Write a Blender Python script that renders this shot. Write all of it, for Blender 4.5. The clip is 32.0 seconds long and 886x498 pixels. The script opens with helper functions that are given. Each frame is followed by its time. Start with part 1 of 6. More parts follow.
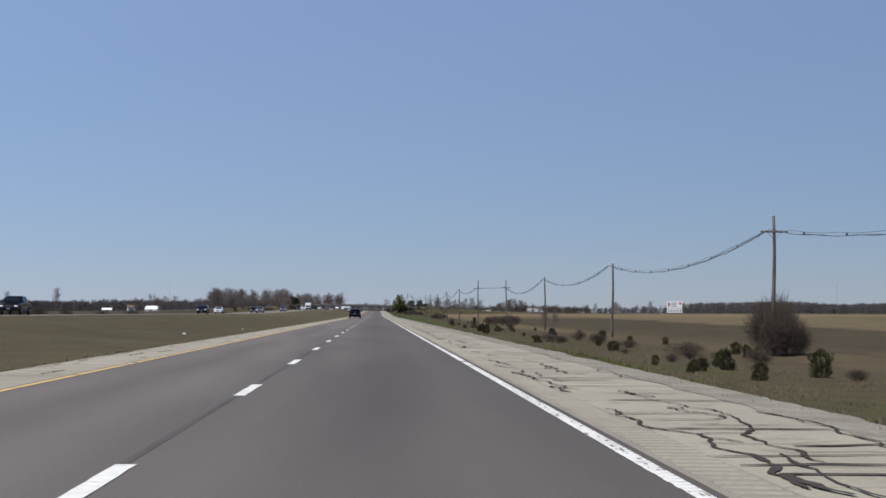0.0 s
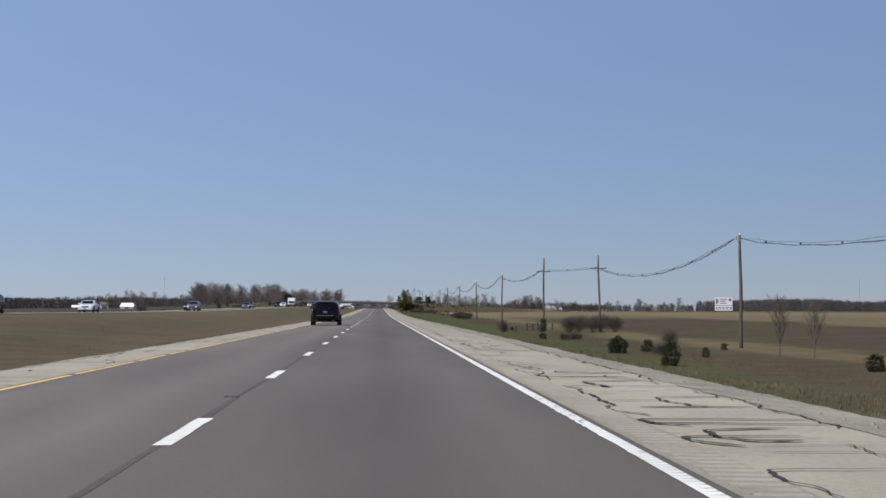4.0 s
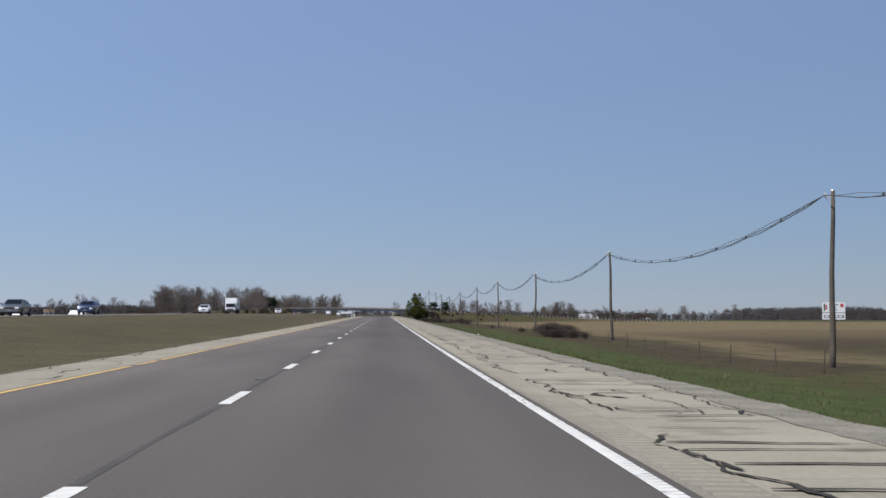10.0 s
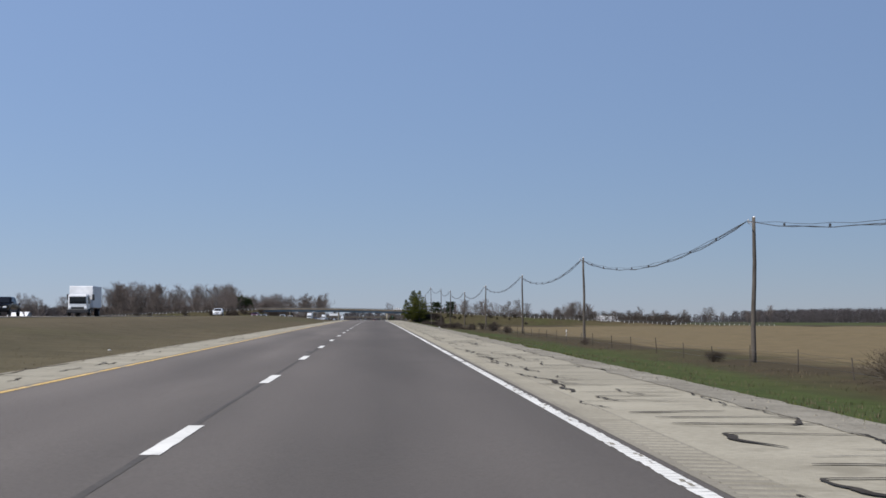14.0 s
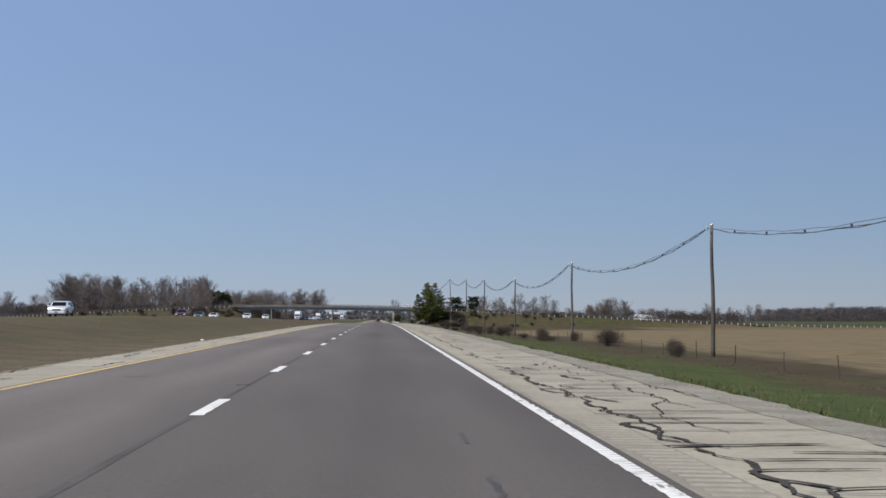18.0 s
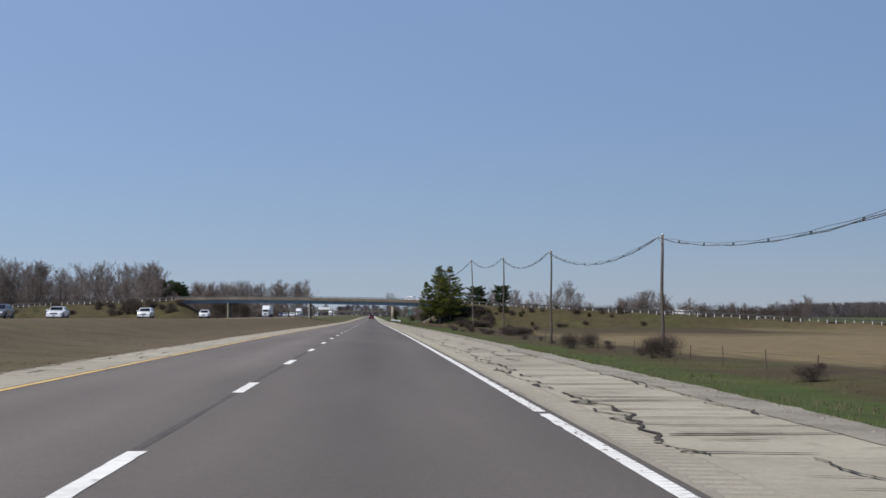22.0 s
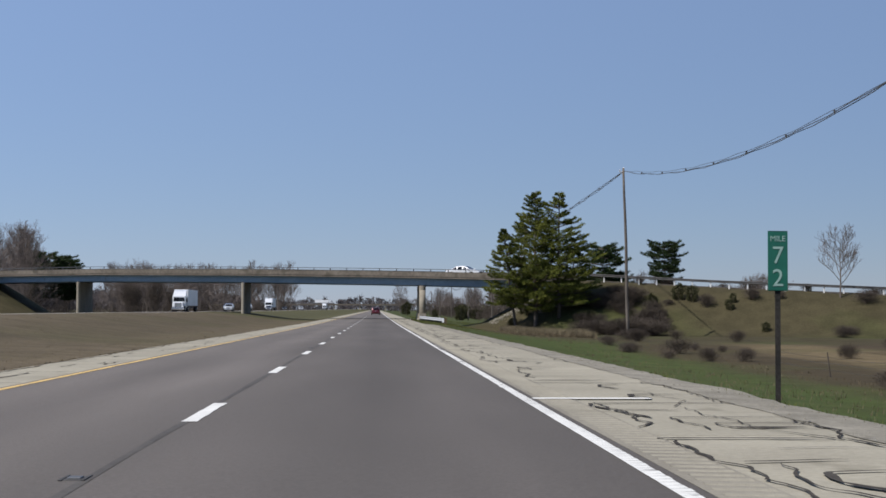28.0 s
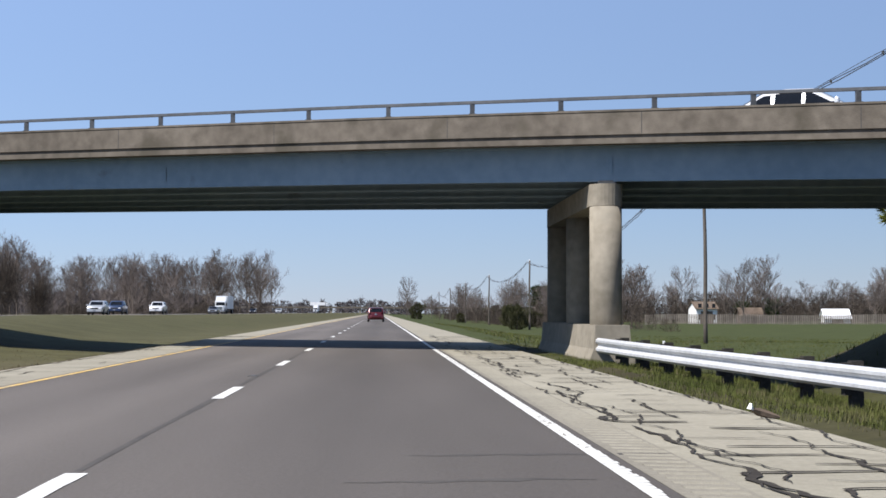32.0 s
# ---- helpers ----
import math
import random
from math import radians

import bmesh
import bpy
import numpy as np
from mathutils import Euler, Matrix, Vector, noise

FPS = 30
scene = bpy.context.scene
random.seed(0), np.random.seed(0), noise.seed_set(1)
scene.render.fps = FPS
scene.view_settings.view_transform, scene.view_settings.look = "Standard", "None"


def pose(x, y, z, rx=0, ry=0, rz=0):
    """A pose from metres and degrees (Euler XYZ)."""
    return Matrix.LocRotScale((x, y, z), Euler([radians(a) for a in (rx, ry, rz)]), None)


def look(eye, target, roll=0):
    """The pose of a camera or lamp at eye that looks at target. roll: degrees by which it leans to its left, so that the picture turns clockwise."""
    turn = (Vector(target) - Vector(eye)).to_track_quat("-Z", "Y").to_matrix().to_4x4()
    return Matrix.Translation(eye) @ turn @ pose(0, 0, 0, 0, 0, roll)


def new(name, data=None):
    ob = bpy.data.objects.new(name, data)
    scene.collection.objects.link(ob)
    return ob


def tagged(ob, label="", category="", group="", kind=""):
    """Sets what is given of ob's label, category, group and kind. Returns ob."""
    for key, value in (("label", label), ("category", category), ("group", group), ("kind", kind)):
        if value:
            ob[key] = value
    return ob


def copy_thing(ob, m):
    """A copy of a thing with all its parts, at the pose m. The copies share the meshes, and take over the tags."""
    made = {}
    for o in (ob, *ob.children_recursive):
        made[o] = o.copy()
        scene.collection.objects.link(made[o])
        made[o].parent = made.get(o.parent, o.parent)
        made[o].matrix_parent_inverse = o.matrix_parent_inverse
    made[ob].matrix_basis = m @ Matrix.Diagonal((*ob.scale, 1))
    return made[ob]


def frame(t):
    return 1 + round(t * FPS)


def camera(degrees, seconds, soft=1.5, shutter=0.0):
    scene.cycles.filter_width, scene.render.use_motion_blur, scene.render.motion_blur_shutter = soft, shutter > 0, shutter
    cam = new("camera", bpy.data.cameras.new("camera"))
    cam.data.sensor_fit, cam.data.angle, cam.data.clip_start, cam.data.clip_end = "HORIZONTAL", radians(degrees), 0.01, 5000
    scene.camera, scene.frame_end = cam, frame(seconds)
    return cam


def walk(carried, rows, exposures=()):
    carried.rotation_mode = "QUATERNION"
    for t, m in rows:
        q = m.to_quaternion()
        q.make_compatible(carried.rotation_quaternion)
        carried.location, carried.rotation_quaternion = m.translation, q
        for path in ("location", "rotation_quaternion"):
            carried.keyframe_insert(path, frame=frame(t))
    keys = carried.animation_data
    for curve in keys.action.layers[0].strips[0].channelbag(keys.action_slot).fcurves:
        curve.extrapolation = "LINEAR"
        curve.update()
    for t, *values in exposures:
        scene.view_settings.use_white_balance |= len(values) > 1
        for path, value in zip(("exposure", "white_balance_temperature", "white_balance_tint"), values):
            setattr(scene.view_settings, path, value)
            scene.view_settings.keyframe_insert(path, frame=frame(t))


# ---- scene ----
cam = camera(32.5, 32.0, soft=1.6)
PATH = [
    (0.0, pose(0.076, -0.22, -0.150, 92.394, -0.16, -2.515)),
    (0.5, pose(0.080, 19.48, -0.150, 92.389, -0.18, -2.519)),
    (1.0, pose(0.074, 39.19, -0.150, 92.275, -0.16, -2.573)),
    (1.5, pose(0.060, 58.90, -0.150, 92.413, -0.17, -2.568)),
    (2.0, pose(0.057, 78.63, -0.150, 92.370, -0.15, -2.442)),
    (2.5, pose(0.048, 98.36, -0.150, 92.446, -0.17, -2.481)),
    (4.5, pose(0.022, 177.43, -0.150, 92.286, -0.16, -2.417)),
    (5.0, pose(0.013, 197.20, -0.150, 92.442, -0.15, -2.535)),
    (5.5, pose(0.004, 216.99, -0.150, 92.427, -0.15, -2.774)),
    (6.0, pose(0.005, 236.77, -0.150, 92.422, -0.17, -2.813)),
    (6.5, pose(0.068, 256.55, -0.150, 92.385, -0.15, -2.882)),
    (7.0, pose(0.141, 276.33, -0.150, 92.459, -0.15, -2.740)),
    (7.5, pose(0.187, 296.10, -0.150, 92.380, -0.15, -2.768)),
    (8.0, pose(0.223, 315.86, -0.150, 92.262, -0.15, -2.685)),
    (8.5, pose(0.257, 335.60, -0.150, 92.400, -0.14, -2.814)),
    (9.0, pose(0.281, 355.32, -0.146, 92.328, -0.15, -2.783)),
    (9.5, pose(0.265, 375.01, -0.133, 92.395, -0.13, -2.398)),
    (10.0, pose(0.230, 394.68, -0.110, 92.642, -0.14, -2.253)),
    (10.5, pose(0.170, 414.35, -0.063, 92.687, -0.14, -2.269)),
    (11.0, pose(0.110, 434.01, 0.002, 92.531, -0.17, -2.506)),
    (11.5, pose(0.100, 453.66, 0.084, 92.455, -0.14, -2.484)),
    (12.0, pose(0.091, 473.31, 0.174, 92.638, -0.16, -2.523)),
    (12.5, pose(0.057, 492.95, 0.265, 92.583, -0.14, -2.416)),
    (13.0, pose(0.032, 512.59, 0.357, 92.717, -0.18, -2.389)),
    (13.5, pose(0.024, 532.23, 0.451, 92.656, -0.16, -2.571)),
    (14.0, pose(0.016, 551.89, 0.544, 92.714, -0.16, -2.572)),
    (14.5, pose(0.062, 571.57, 0.640, 92.778, -0.16, -2.559)),
    (16.5, pose(0.259, 650.44, 1.024, 92.500, -0.18, -2.895)),
    (17.0, pose(0.295, 670.19, 1.110, 92.653, -0.15, -2.631)),
    (17.5, pose(0.264, 689.94, 1.190, 92.663, -0.15, -2.510)),
    (18.0, pose(0.223, 709.68, 1.268, 92.652, -0.17, -2.429)),
    (18.5, pose(0.201, 729.41, 1.344, 92.758, -0.14, -2.550)),
    (19.0, pose(0.149, 749.11, 1.417, 92.434, -0.15, -2.401)),
    (19.5, pose(0.055, 768.78, 1.488, 92.388, -0.15, -2.356)),
    (20.0, pose(-0.020, 788.45, 1.558, 92.662, -0.17, -2.691)),
    (20.5, pose(0.005, 808.12, 1.621, 92.631, -0.16, -2.829)),
    (21.0, pose(0.070, 827.79, 1.673, 92.541, -0.16, -2.838)),
    (21.5, pose(0.106, 847.48, 1.710, 92.581, -0.14, -2.836)),
    (22.0, pose(0.133, 867.19, 1.731, 92.482, -0.16, -2.684)),
    (22.5, pose(0.127, 886.94, 1.742, 92.552, -0.14, -2.685)),
    (23.0, pose(0.111, 906.71, 1.739, 92.433, -0.18, -2.516)),
    (23.5, pose(0.099, 926.50, 1.725, 92.465, -0.16, -2.348)),
    (24.0, pose(0.098, 946.29, 1.696, 92.329, -0.18, -2.449)),
    (24.5, pose(0.096, 966.07, 1.657, 92.308, -0.18, -2.398)),
    (26.5, pose(0.116, 1045.20, 1.449, 92.265, -0.16, -2.654)),
    (27.0, pose(0.133, 1064.95, 1.397, 92.288, -0.15, -2.503)),
    (27.5, pose(0.140, 1084.70, 1.351, 92.238, -0.16, -2.494)),
    (28.0, pose(0.138, 1104.47, 1.310, 92.268, -0.18, -2.516)),
    (28.5, pose(0.105, 1124.25, 1.271, 92.206, -0.18, -2.501)),
    (29.0, pose(0.083, 1144.05, 1.231, 92.245, -0.18, -2.436)),
    (29.5, pose(0.087, 1163.84, 1.191, 92.170, -0.15, -2.544)),
    (30.0, pose(0.120, 1183.60, 1.155, 92.387, -0.12, -2.582)),
    (30.5, pose(0.165, 1203.34, 1.121, 92.239, -0.12, -2.607)),
    (31.0, pose(0.260, 1223.07, 1.091, 92.360, -0.18, -2.702)),
    (31.5, pose(0.321, 1242.80, 1.068, 92.329, -0.14, -2.634)),
    (32.0, pose(0.323, 1262.53, 1.055, 92.403, -0.16, -2.436)),
]
walk(cam, PATH, [(0.0, 0.30, 6350, 12), (26.0, 0.30, 6350, 12), (30.0, 0.50, 6350, 12), (32.0, 0.74, 6350, 12)])

# ---- world and sun: clear spring day, sun behind and to the left ----
world = bpy.data.worlds.new("world")
scene.world = world
world.use_nodes = True
wn = world.node_tree
sky = wn.nodes.new("ShaderNodeTexSky")
sky.sky_type, sky.sun_disc = "NISHITA", False
sky.sun_elevation, sky.sun_rotation = radians(52), radians(238)
sky.air_density, sky.dust_density, sky.ozone_density = 0.9, 0.0, 4.0
bg = wn.nodes["Background"]
bg.inputs[1].default_value = 0.0613
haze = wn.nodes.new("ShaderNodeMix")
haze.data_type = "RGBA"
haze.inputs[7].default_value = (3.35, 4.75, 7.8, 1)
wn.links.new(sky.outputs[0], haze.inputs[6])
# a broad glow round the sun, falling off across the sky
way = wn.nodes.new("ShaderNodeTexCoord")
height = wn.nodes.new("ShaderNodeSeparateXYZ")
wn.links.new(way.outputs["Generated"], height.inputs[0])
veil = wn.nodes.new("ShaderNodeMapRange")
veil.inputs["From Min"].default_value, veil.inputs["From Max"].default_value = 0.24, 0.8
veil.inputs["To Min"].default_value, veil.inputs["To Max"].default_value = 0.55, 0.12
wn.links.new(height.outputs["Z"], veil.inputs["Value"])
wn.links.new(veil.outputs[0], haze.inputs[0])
facing = wn.nodes.new("ShaderNodeVectorMath")
facing.operation, facing.inputs[1].default_value = "DOT_PRODUCT", Vector((-43, -27, 66)).normalized()
wn.links.new(way.outputs["Generated"], facing.inputs[0])
spread = wn.nodes.new("ShaderNodeMapRange")
spread.inputs["From Min"].default_value, spread.inputs["From Max"].default_value = -0.6, 0.08
spread.inputs["To Min"].default_value, spread.inputs["To Max"].default_value = 0.72, 1.30
wn.links.new(facing.outputs["Value"], spread.inputs["Value"])
aureole = wn.nodes.new("ShaderNodeVectorMath")
aureole.operation = "SCALE"
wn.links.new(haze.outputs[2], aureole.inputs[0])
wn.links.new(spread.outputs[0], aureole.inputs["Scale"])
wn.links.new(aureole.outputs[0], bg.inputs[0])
sun = new("sun", bpy.data.lights.new("sun", "SUN"))
sun.data.energy, sun.data.angle, sun.data.color = 5.0, radians(0.5), (1, 0.95, 0.88)
sun.matrix_world = look((-43, -27, 66), (0, 0, 0))

# ---- materials ----
def mat(name, dark, light, rough=0.8, metal=0.0, fine=8.0, coarse=0.7, bump=0.3, bump_scale=None, spots=None, vary=0.0, coat=0.0, spec=0.5, along=1.0):
    """Two colours mixed by a coarse and a fine noise at real size, a bumped surface, and stains in a third colour."""
    m = bpy.data.materials.new(name)
    m.use_nodes = True
    n, l = m.node_tree.nodes, m.node_tree.links
    b = n["Principled BSDF"]
    geo = n.new("ShaderNodeNewGeometry")
    a, c = n.new("ShaderNodeTexNoise"), n.new("ShaderNodeTexNoise")
    a.inputs["Scale"].default_value, c.inputs["Scale"].default_value = fine, coarse
    a.inputs["Detail"].default_value, c.inputs["Detail"].default_value = 5, 4
    run = n.new("ShaderNodeMapping")
    run.inputs["Scale"].default_value = (1, along, 1)
    l.new(geo.outputs["Position"], run.inputs["Vector"])
    l.new(geo.outputs["Position"], a.inputs["Vector"])
    l.new(run.outputs[0], c.inputs["Vector"])
    add = n.new("ShaderNodeMath")
    add.operation = "ADD"
    l.new(a.outputs["Fac"], add.inputs[0])
    l.new(c.outputs["Fac"], add.inputs[1])
    ramp = n.new("ShaderNodeMapRange")
    ramp.inputs["From Min"].default_value, ramp.inputs["From Max"].default_value = 0.75, 1.25
    l.new(add.outputs[0], ramp.inputs["Value"])
    mix = n.new("ShaderNodeMix")
    mix.data_type = "RGBA"
    mix.inputs[6].default_value, mix.inputs[7].default_value = (*dark, 1), (*light, 1)
    l.new(ramp.outputs[0], mix.inputs[0])
    out = mix.outputs[2]
    if spots:
        s = n.new("ShaderNodeTexNoise")
        s.inputs["Scale"].default_value, s.inputs["Detail"].default_value = spots[1], 6
        l.new(run.outputs[0], s.inputs["Vector"])
        r = n.new("ShaderNodeMapRange")
        r.inputs["From Min"].default_value, r.inputs["From Max"].default_value = spots[2], spots[2] + 0.12
        l.new(s.outputs["Fac"], r.inputs["Value"])
        m2 = n.new("ShaderNodeMix")
        m2.data_type = "RGBA"
        m2.inputs[7].default_value = (*spots[0], 1)
        l.new(r.outputs[0], m2.inputs[0])
        l.new(out, m2.inputs[6])
        out = m2.outputs[2]
    if vary:
        info = n.new("ShaderNodeObjectInfo")
        v = n.new("ShaderNodeMapRange")
        v.inputs["To Min"].default_value, v.inputs["To Max"].default_value = 1 - vary, 1 + vary
        l.new(info.outputs["Random"], v.inputs["Value"])
        hsv = n.new("ShaderNodeHueSaturation")
        l.new(v.outputs[0], hsv.inputs["Value"])
        l.new(out, hsv.inputs["Color"])
        out = hsv.outputs[0]
    l.new(out, b.inputs["Base Color"])
    b.inputs["Roughness"].default_value, b.inputs["Metallic"].default_value = rough, metal
    b.inputs["Coat Weight"].default_value = coat
    b.inputs["Specular IOR Level"].default_value = spec if rough < 0.7 else min(spec, 0.15)
    if bump:
        bt = n.new("ShaderNodeTexNoise")
        bt.inputs["Scale"].default_value, bt.inputs["Detail"].default_value = bump_scale or fine * 4, 4
        l.new(geo.outputs["Position"], bt.inputs["Vector"])
        bp = n.new("ShaderNodeBump")
        bp.inputs["Strength"].default_value, bp.inputs["Distance"].default_value = bump, 0.02
        l.new(bt.outputs["Fac"], bp.inputs["Height"])
        l.new(bp.outputs[0], b.inputs["Normal"])
    return m


def glow(name, colour, strength):
    m = bpy.data.materials.new(name)
    m.use_nodes = True
    b = m.node_tree.nodes["Principled BSDF"]
    b.inputs["Base Color"].default_value = (*colour, 1)
    b.inputs["Emission Color"].default_value, b.inputs["Emission Strength"].default_value = (*colour, 1), strength
    return m


def asphalt_material():
    """Grey asphalt with paler wheel tracks and a darker oil band along the middle of each lane."""
    m = mat("asphalt", (0.082, 0.073, 0.065), (0.120, 0.107, 0.096), 0.75, 0, 30, 0.5, 0.35, 120, along=0.1)
    n, l = m.node_tree.nodes, m.node_tree.links
    b = n["Principled BSDF"]
    src = b.inputs["Base Color"].links[0].from_socket
    geo = n.new("ShaderNodeNewGeometry")
    sep = n.new("ShaderNodeSeparateXYZ")
    l.new(geo.outputs["Position"], sep.inputs[0])
    wob = n.new("ShaderNodeTexNoise")
    wob.inputs["Scale"].default_value = 0.15
    l.new(geo.outputs["Position"], wob.inputs["Vector"])
    off = n.new("ShaderNodeMath")
    off.operation = "MULTIPLY_ADD"
    off.inputs[1].default_value = 0.5
    l.new(wob.outputs["Fac"], off.inputs[0])
    l.new(sep.outputs["X"], off.inputs[2])
    ramp = n.new("ShaderNodeMapRange")
    ramp.inputs["From Min"].default_value, ramp.inputs["From Max"].default_value = -5.0, 2.2
    l.new(off.outputs[0], ramp.inputs["Value"])
    cr = n.new("ShaderNodeValToRGB")
    l.new(ramp.outputs[0], cr.inputs[0])
    els = cr.color_ramp.elements
    stops = [(0.0, 1.06), (0.12, 1.20), (0.24, 1.04), (0.36, 1.18), (0.48, 0.95), (0.58, 0.99), (0.74, 0.78), (0.88, 0.90), (1.0, 0.80)]
    els[0].position, els[1].position = stops[0][0], stops[-1][0]
    els[0].color, els[1].color = (stops[0][1],) * 3 + (1,), (stops[-1][1],) * 3 + (1,)
    for p, v in stops[1:-1]:
        els.new(p).color = (v, v, v, 1)
    mul = n.new("ShaderNodeMix")
    mul.data_type, mul.blend_type = "RGBA", "MULTIPLY"
    mul.inputs[0].default_value = 1
    l.new(src, mul.inputs[6])
    l.new(cr.outputs[0], mul.inputs[7])
    l.new(mul.outputs[2], b.inputs["Base Color"])
    return m


def ground_material():
    """Spring grass, dead weeds, stubble and ploughed strips, laid out across the land."""
    m = mat("ground", (0.70, 0.70, 0.68), (1.12, 1.12, 1.10), 0.95, 0, 5.0, 0.45, 0.6, 9.0, spec=0.1)
    n, l = m.node_tree.nodes, m.node_tree.links
    b = n["Principled BSDF"]
    src = b.inputs["Base Color"].links[0].from_socket
    geo = n.new("ShaderNodeNewGeometry")
    sep = n.new("ShaderNodeSeparateXYZ")
    l.new(geo.outputs["Position"], sep.inputs[0])
    stretch = n.new("ShaderNodeMapping")
    stretch.inputs["Scale"].default_value = (1, 0.25, 1)
    l.new(geo.outputs["Position"], stretch.inputs["Vector"])
    wob = n.new("ShaderNodeTexNoise")
    wob.inputs["Scale"].default_value, wob.inputs["Detail"].default_value = 0.22, 5
    l.new(stretch.outputs[0], wob.inputs["Vector"])
    off = n.new("ShaderNodeMath")
    off.operation = "MULTIPLY_ADD"
    off.inputs[1].default_value = 8.0
    l.new(wob.outputs["Fac"], off.inputs[0])
    l.new(sep.outputs["X"], off.inputs[2])
    fac = n.new("ShaderNodeMapRange")
    fac.inputs["From Min"].default_value, fac.inputs["From Max"].default_value = -100 + 4, 300 + 4
    l.new(off.outputs[0], fac.inputs["Value"])
    cr = n.new("ShaderNodeValToRGB")
    l.new(fac.outputs[0], cr.inputs[0])
    GREEN, WEED, TAN, SOIL, DULL = (0.045, 0.060, 0.016), (0.050, 0.039, 0.022), (0.113, 0.087, 0.049), (0.052, 0.039, 0.024), (0.086, 0.069, 0.040)
    MEDIAN, SERE = (0.097, 0.077, 0.050), (0.078, 0.063, 0.040)
    stops = [(-100, SOIL), (-60, SOIL), (-55, DULL), (-27, DULL), (-24, MEDIAN), (-14, SERE), (-8, MEDIAN), (-4, MEDIAN), (4, GREEN), (19, GREEN), (22.5, WEED), (29, WEED), (32, TAN), (36, TAN), (40, SOIL), (85, SOIL), (92, TAN), (170, TAN), (180, DULL), (300, TAN)]
    els = cr.color_ramp.elements
    els[0].position, els[0].color = 0, (*stops[0][1], 1)
    els[1].position, els[1].color = 1, (*stops[-1][1], 1)
    for x, c in stops[1:-1]:
        els.new((x + 100) / 400).color = (*c, 1)
    patch = n.new("ShaderNodeTexNoise")
    patch.inputs["Scale"].default_value, patch.inputs["Detail"].default_value = 0.06, 6
    l.new(geo.outputs["Position"], patch.inputs["Vector"])
    pr = n.new("ShaderNodeMapRange")
    pr.inputs["From Min"].default_value, pr.inputs["From Max"].default_value = 0.48, 0.66
    pr.inputs["To Max"].default_value = 0.6
    l.new(patch.outputs["Fac"], pr.inputs["Value"])
    pm = n.new("ShaderNodeMix")
    pm.data_type = "RGBA"
    pm.inputs[7].default_value = (0.058, 0.060, 0.021, 1)
    side = n.new("ShaderNodeMapRange")
    side.inputs["From Min"].default_value, side.inputs["From Max"].default_value = -8, 0
    side.inputs["To Min"].default_value = 0.40
    l.new(sep.outputs["X"], side.inputs["Value"])
    share = n.new("ShaderNodeMath")
    share.operation = "MULTIPLY"
    l.new(pr.outputs[0], share.inputs[0])
    l.new(side.outputs[0], share.inputs[1])
    l.new(share.outputs[0], pm.inputs[0])
    l.new(cr.outputs[0], pm.inputs[6])
    # the median is green in some stretches and dead brown in others
    along = n.new("ShaderNodeMapRange")
    along.inputs["From Max"].default_value = 1300
    l.new(sep.outputs["Y"], along.inputs["Value"])
    sward = n.new("ShaderNodeValToRGB")
    l.new(along.outputs[0], sward.inputs[0])
    spots_ = [(0, 0.8), (150, 0.65), (240, 0.12), (400, 0.1), (440, 0.5), (560, 0.45), (650, 0.12), (780, 0.1), (820, 0.5), (880, 0.4), (920, 0.0), (1240, 0.0)]
    for k, (y, v) in enumerate(spots_):
        el = sward.color_ramp.elements[k] if k < 1 else (sward.color_ramp.elements[-1] if k == len(spots_) - 1 else sward.color_ramp.elements.new(y / 1300))
        el.position, el.color = y / 1300, (v, v, v, 1)
    strip_in, strip_out = n.new("ShaderNodeMapRange"), n.new("ShaderNodeMapRange")
    strip_in.inputs["From Min"].default_value, strip_in.inputs["From Max"].default_value = -29, -25
    strip_out.inputs["From Min"].default_value, strip_out.inputs["From Max"].default_value = -6.6, -8.5
    l.new(sep.outputs["X"], strip_in.inputs["Value"])
    l.new(sep.outputs["X"], strip_out.inputs["Value"])
    m1, m2 = n.new("ShaderNodeMath"), n.new("ShaderNodeMath")
    m1.operation = m2.operation = "MULTIPLY"
    l.new(strip_in.outputs[0], m1.inputs[0])
    l.new(strip_out.outputs[0], m1.inputs[1])
    l.new(m1.outputs[0], m2.inputs[0])
    l.new(sward.outputs[0], m2.inputs[1])
    turf = n.new("ShaderNodeMix")
    turf.data_type = "RGBA"
    turf.inputs[7].default_value = (0.062, 0.062, 0.028, 1)
    l.new(m2.outputs[0], turf.inputs[0])
    l.new(pm.outputs[2], turf.inputs[6])
    # the first stretch of verge is brown with last year's weeds
    early = n.new("ShaderNodeMapRange")
    early.inputs["From Min"].default_value, early.inputs["From Max"].default_value = 190, 330
    early.inputs["To Min"].default_value, early.inputs["To Max"].default_value = 0.85, 0
    l.new(sep.outputs["Y"], early.inputs["Value"])
    near = n.new("ShaderNodeMapRange")
    near.inputs["From Min"].default_value, near.inputs["From Max"].default_value = 52, 44
    l.new(off.outputs[0], near.inputs["Value"])
    both = n.new("ShaderNodeMath")
    both.operation = "MULTIPLY"
    l.new(early.outputs[0], both.inputs[0])
    l.new(near.outputs[0], both.inputs[1])
    em = n.new("ShaderNodeMix")
    em.data_type = "RGBA"
    em.inputs[7].default_value = (0.064, 0.050, 0.028, 1)
    thin = n.new("ShaderNodeMath")
    thin.operation, thin.inputs[1].default_value = "MULTIPLY_ADD", -1.3
    thin.inputs[2].default_value = 1.0
    l.new(pr.outputs[0], thin.inputs[0])
    patchy = n.new("ShaderNodeMath")
    patchy.operation = "MULTIPLY"
    l.new(both.outputs[0], patchy.inputs[0])
    l.new(thin.outputs[0], patchy.inputs[1])
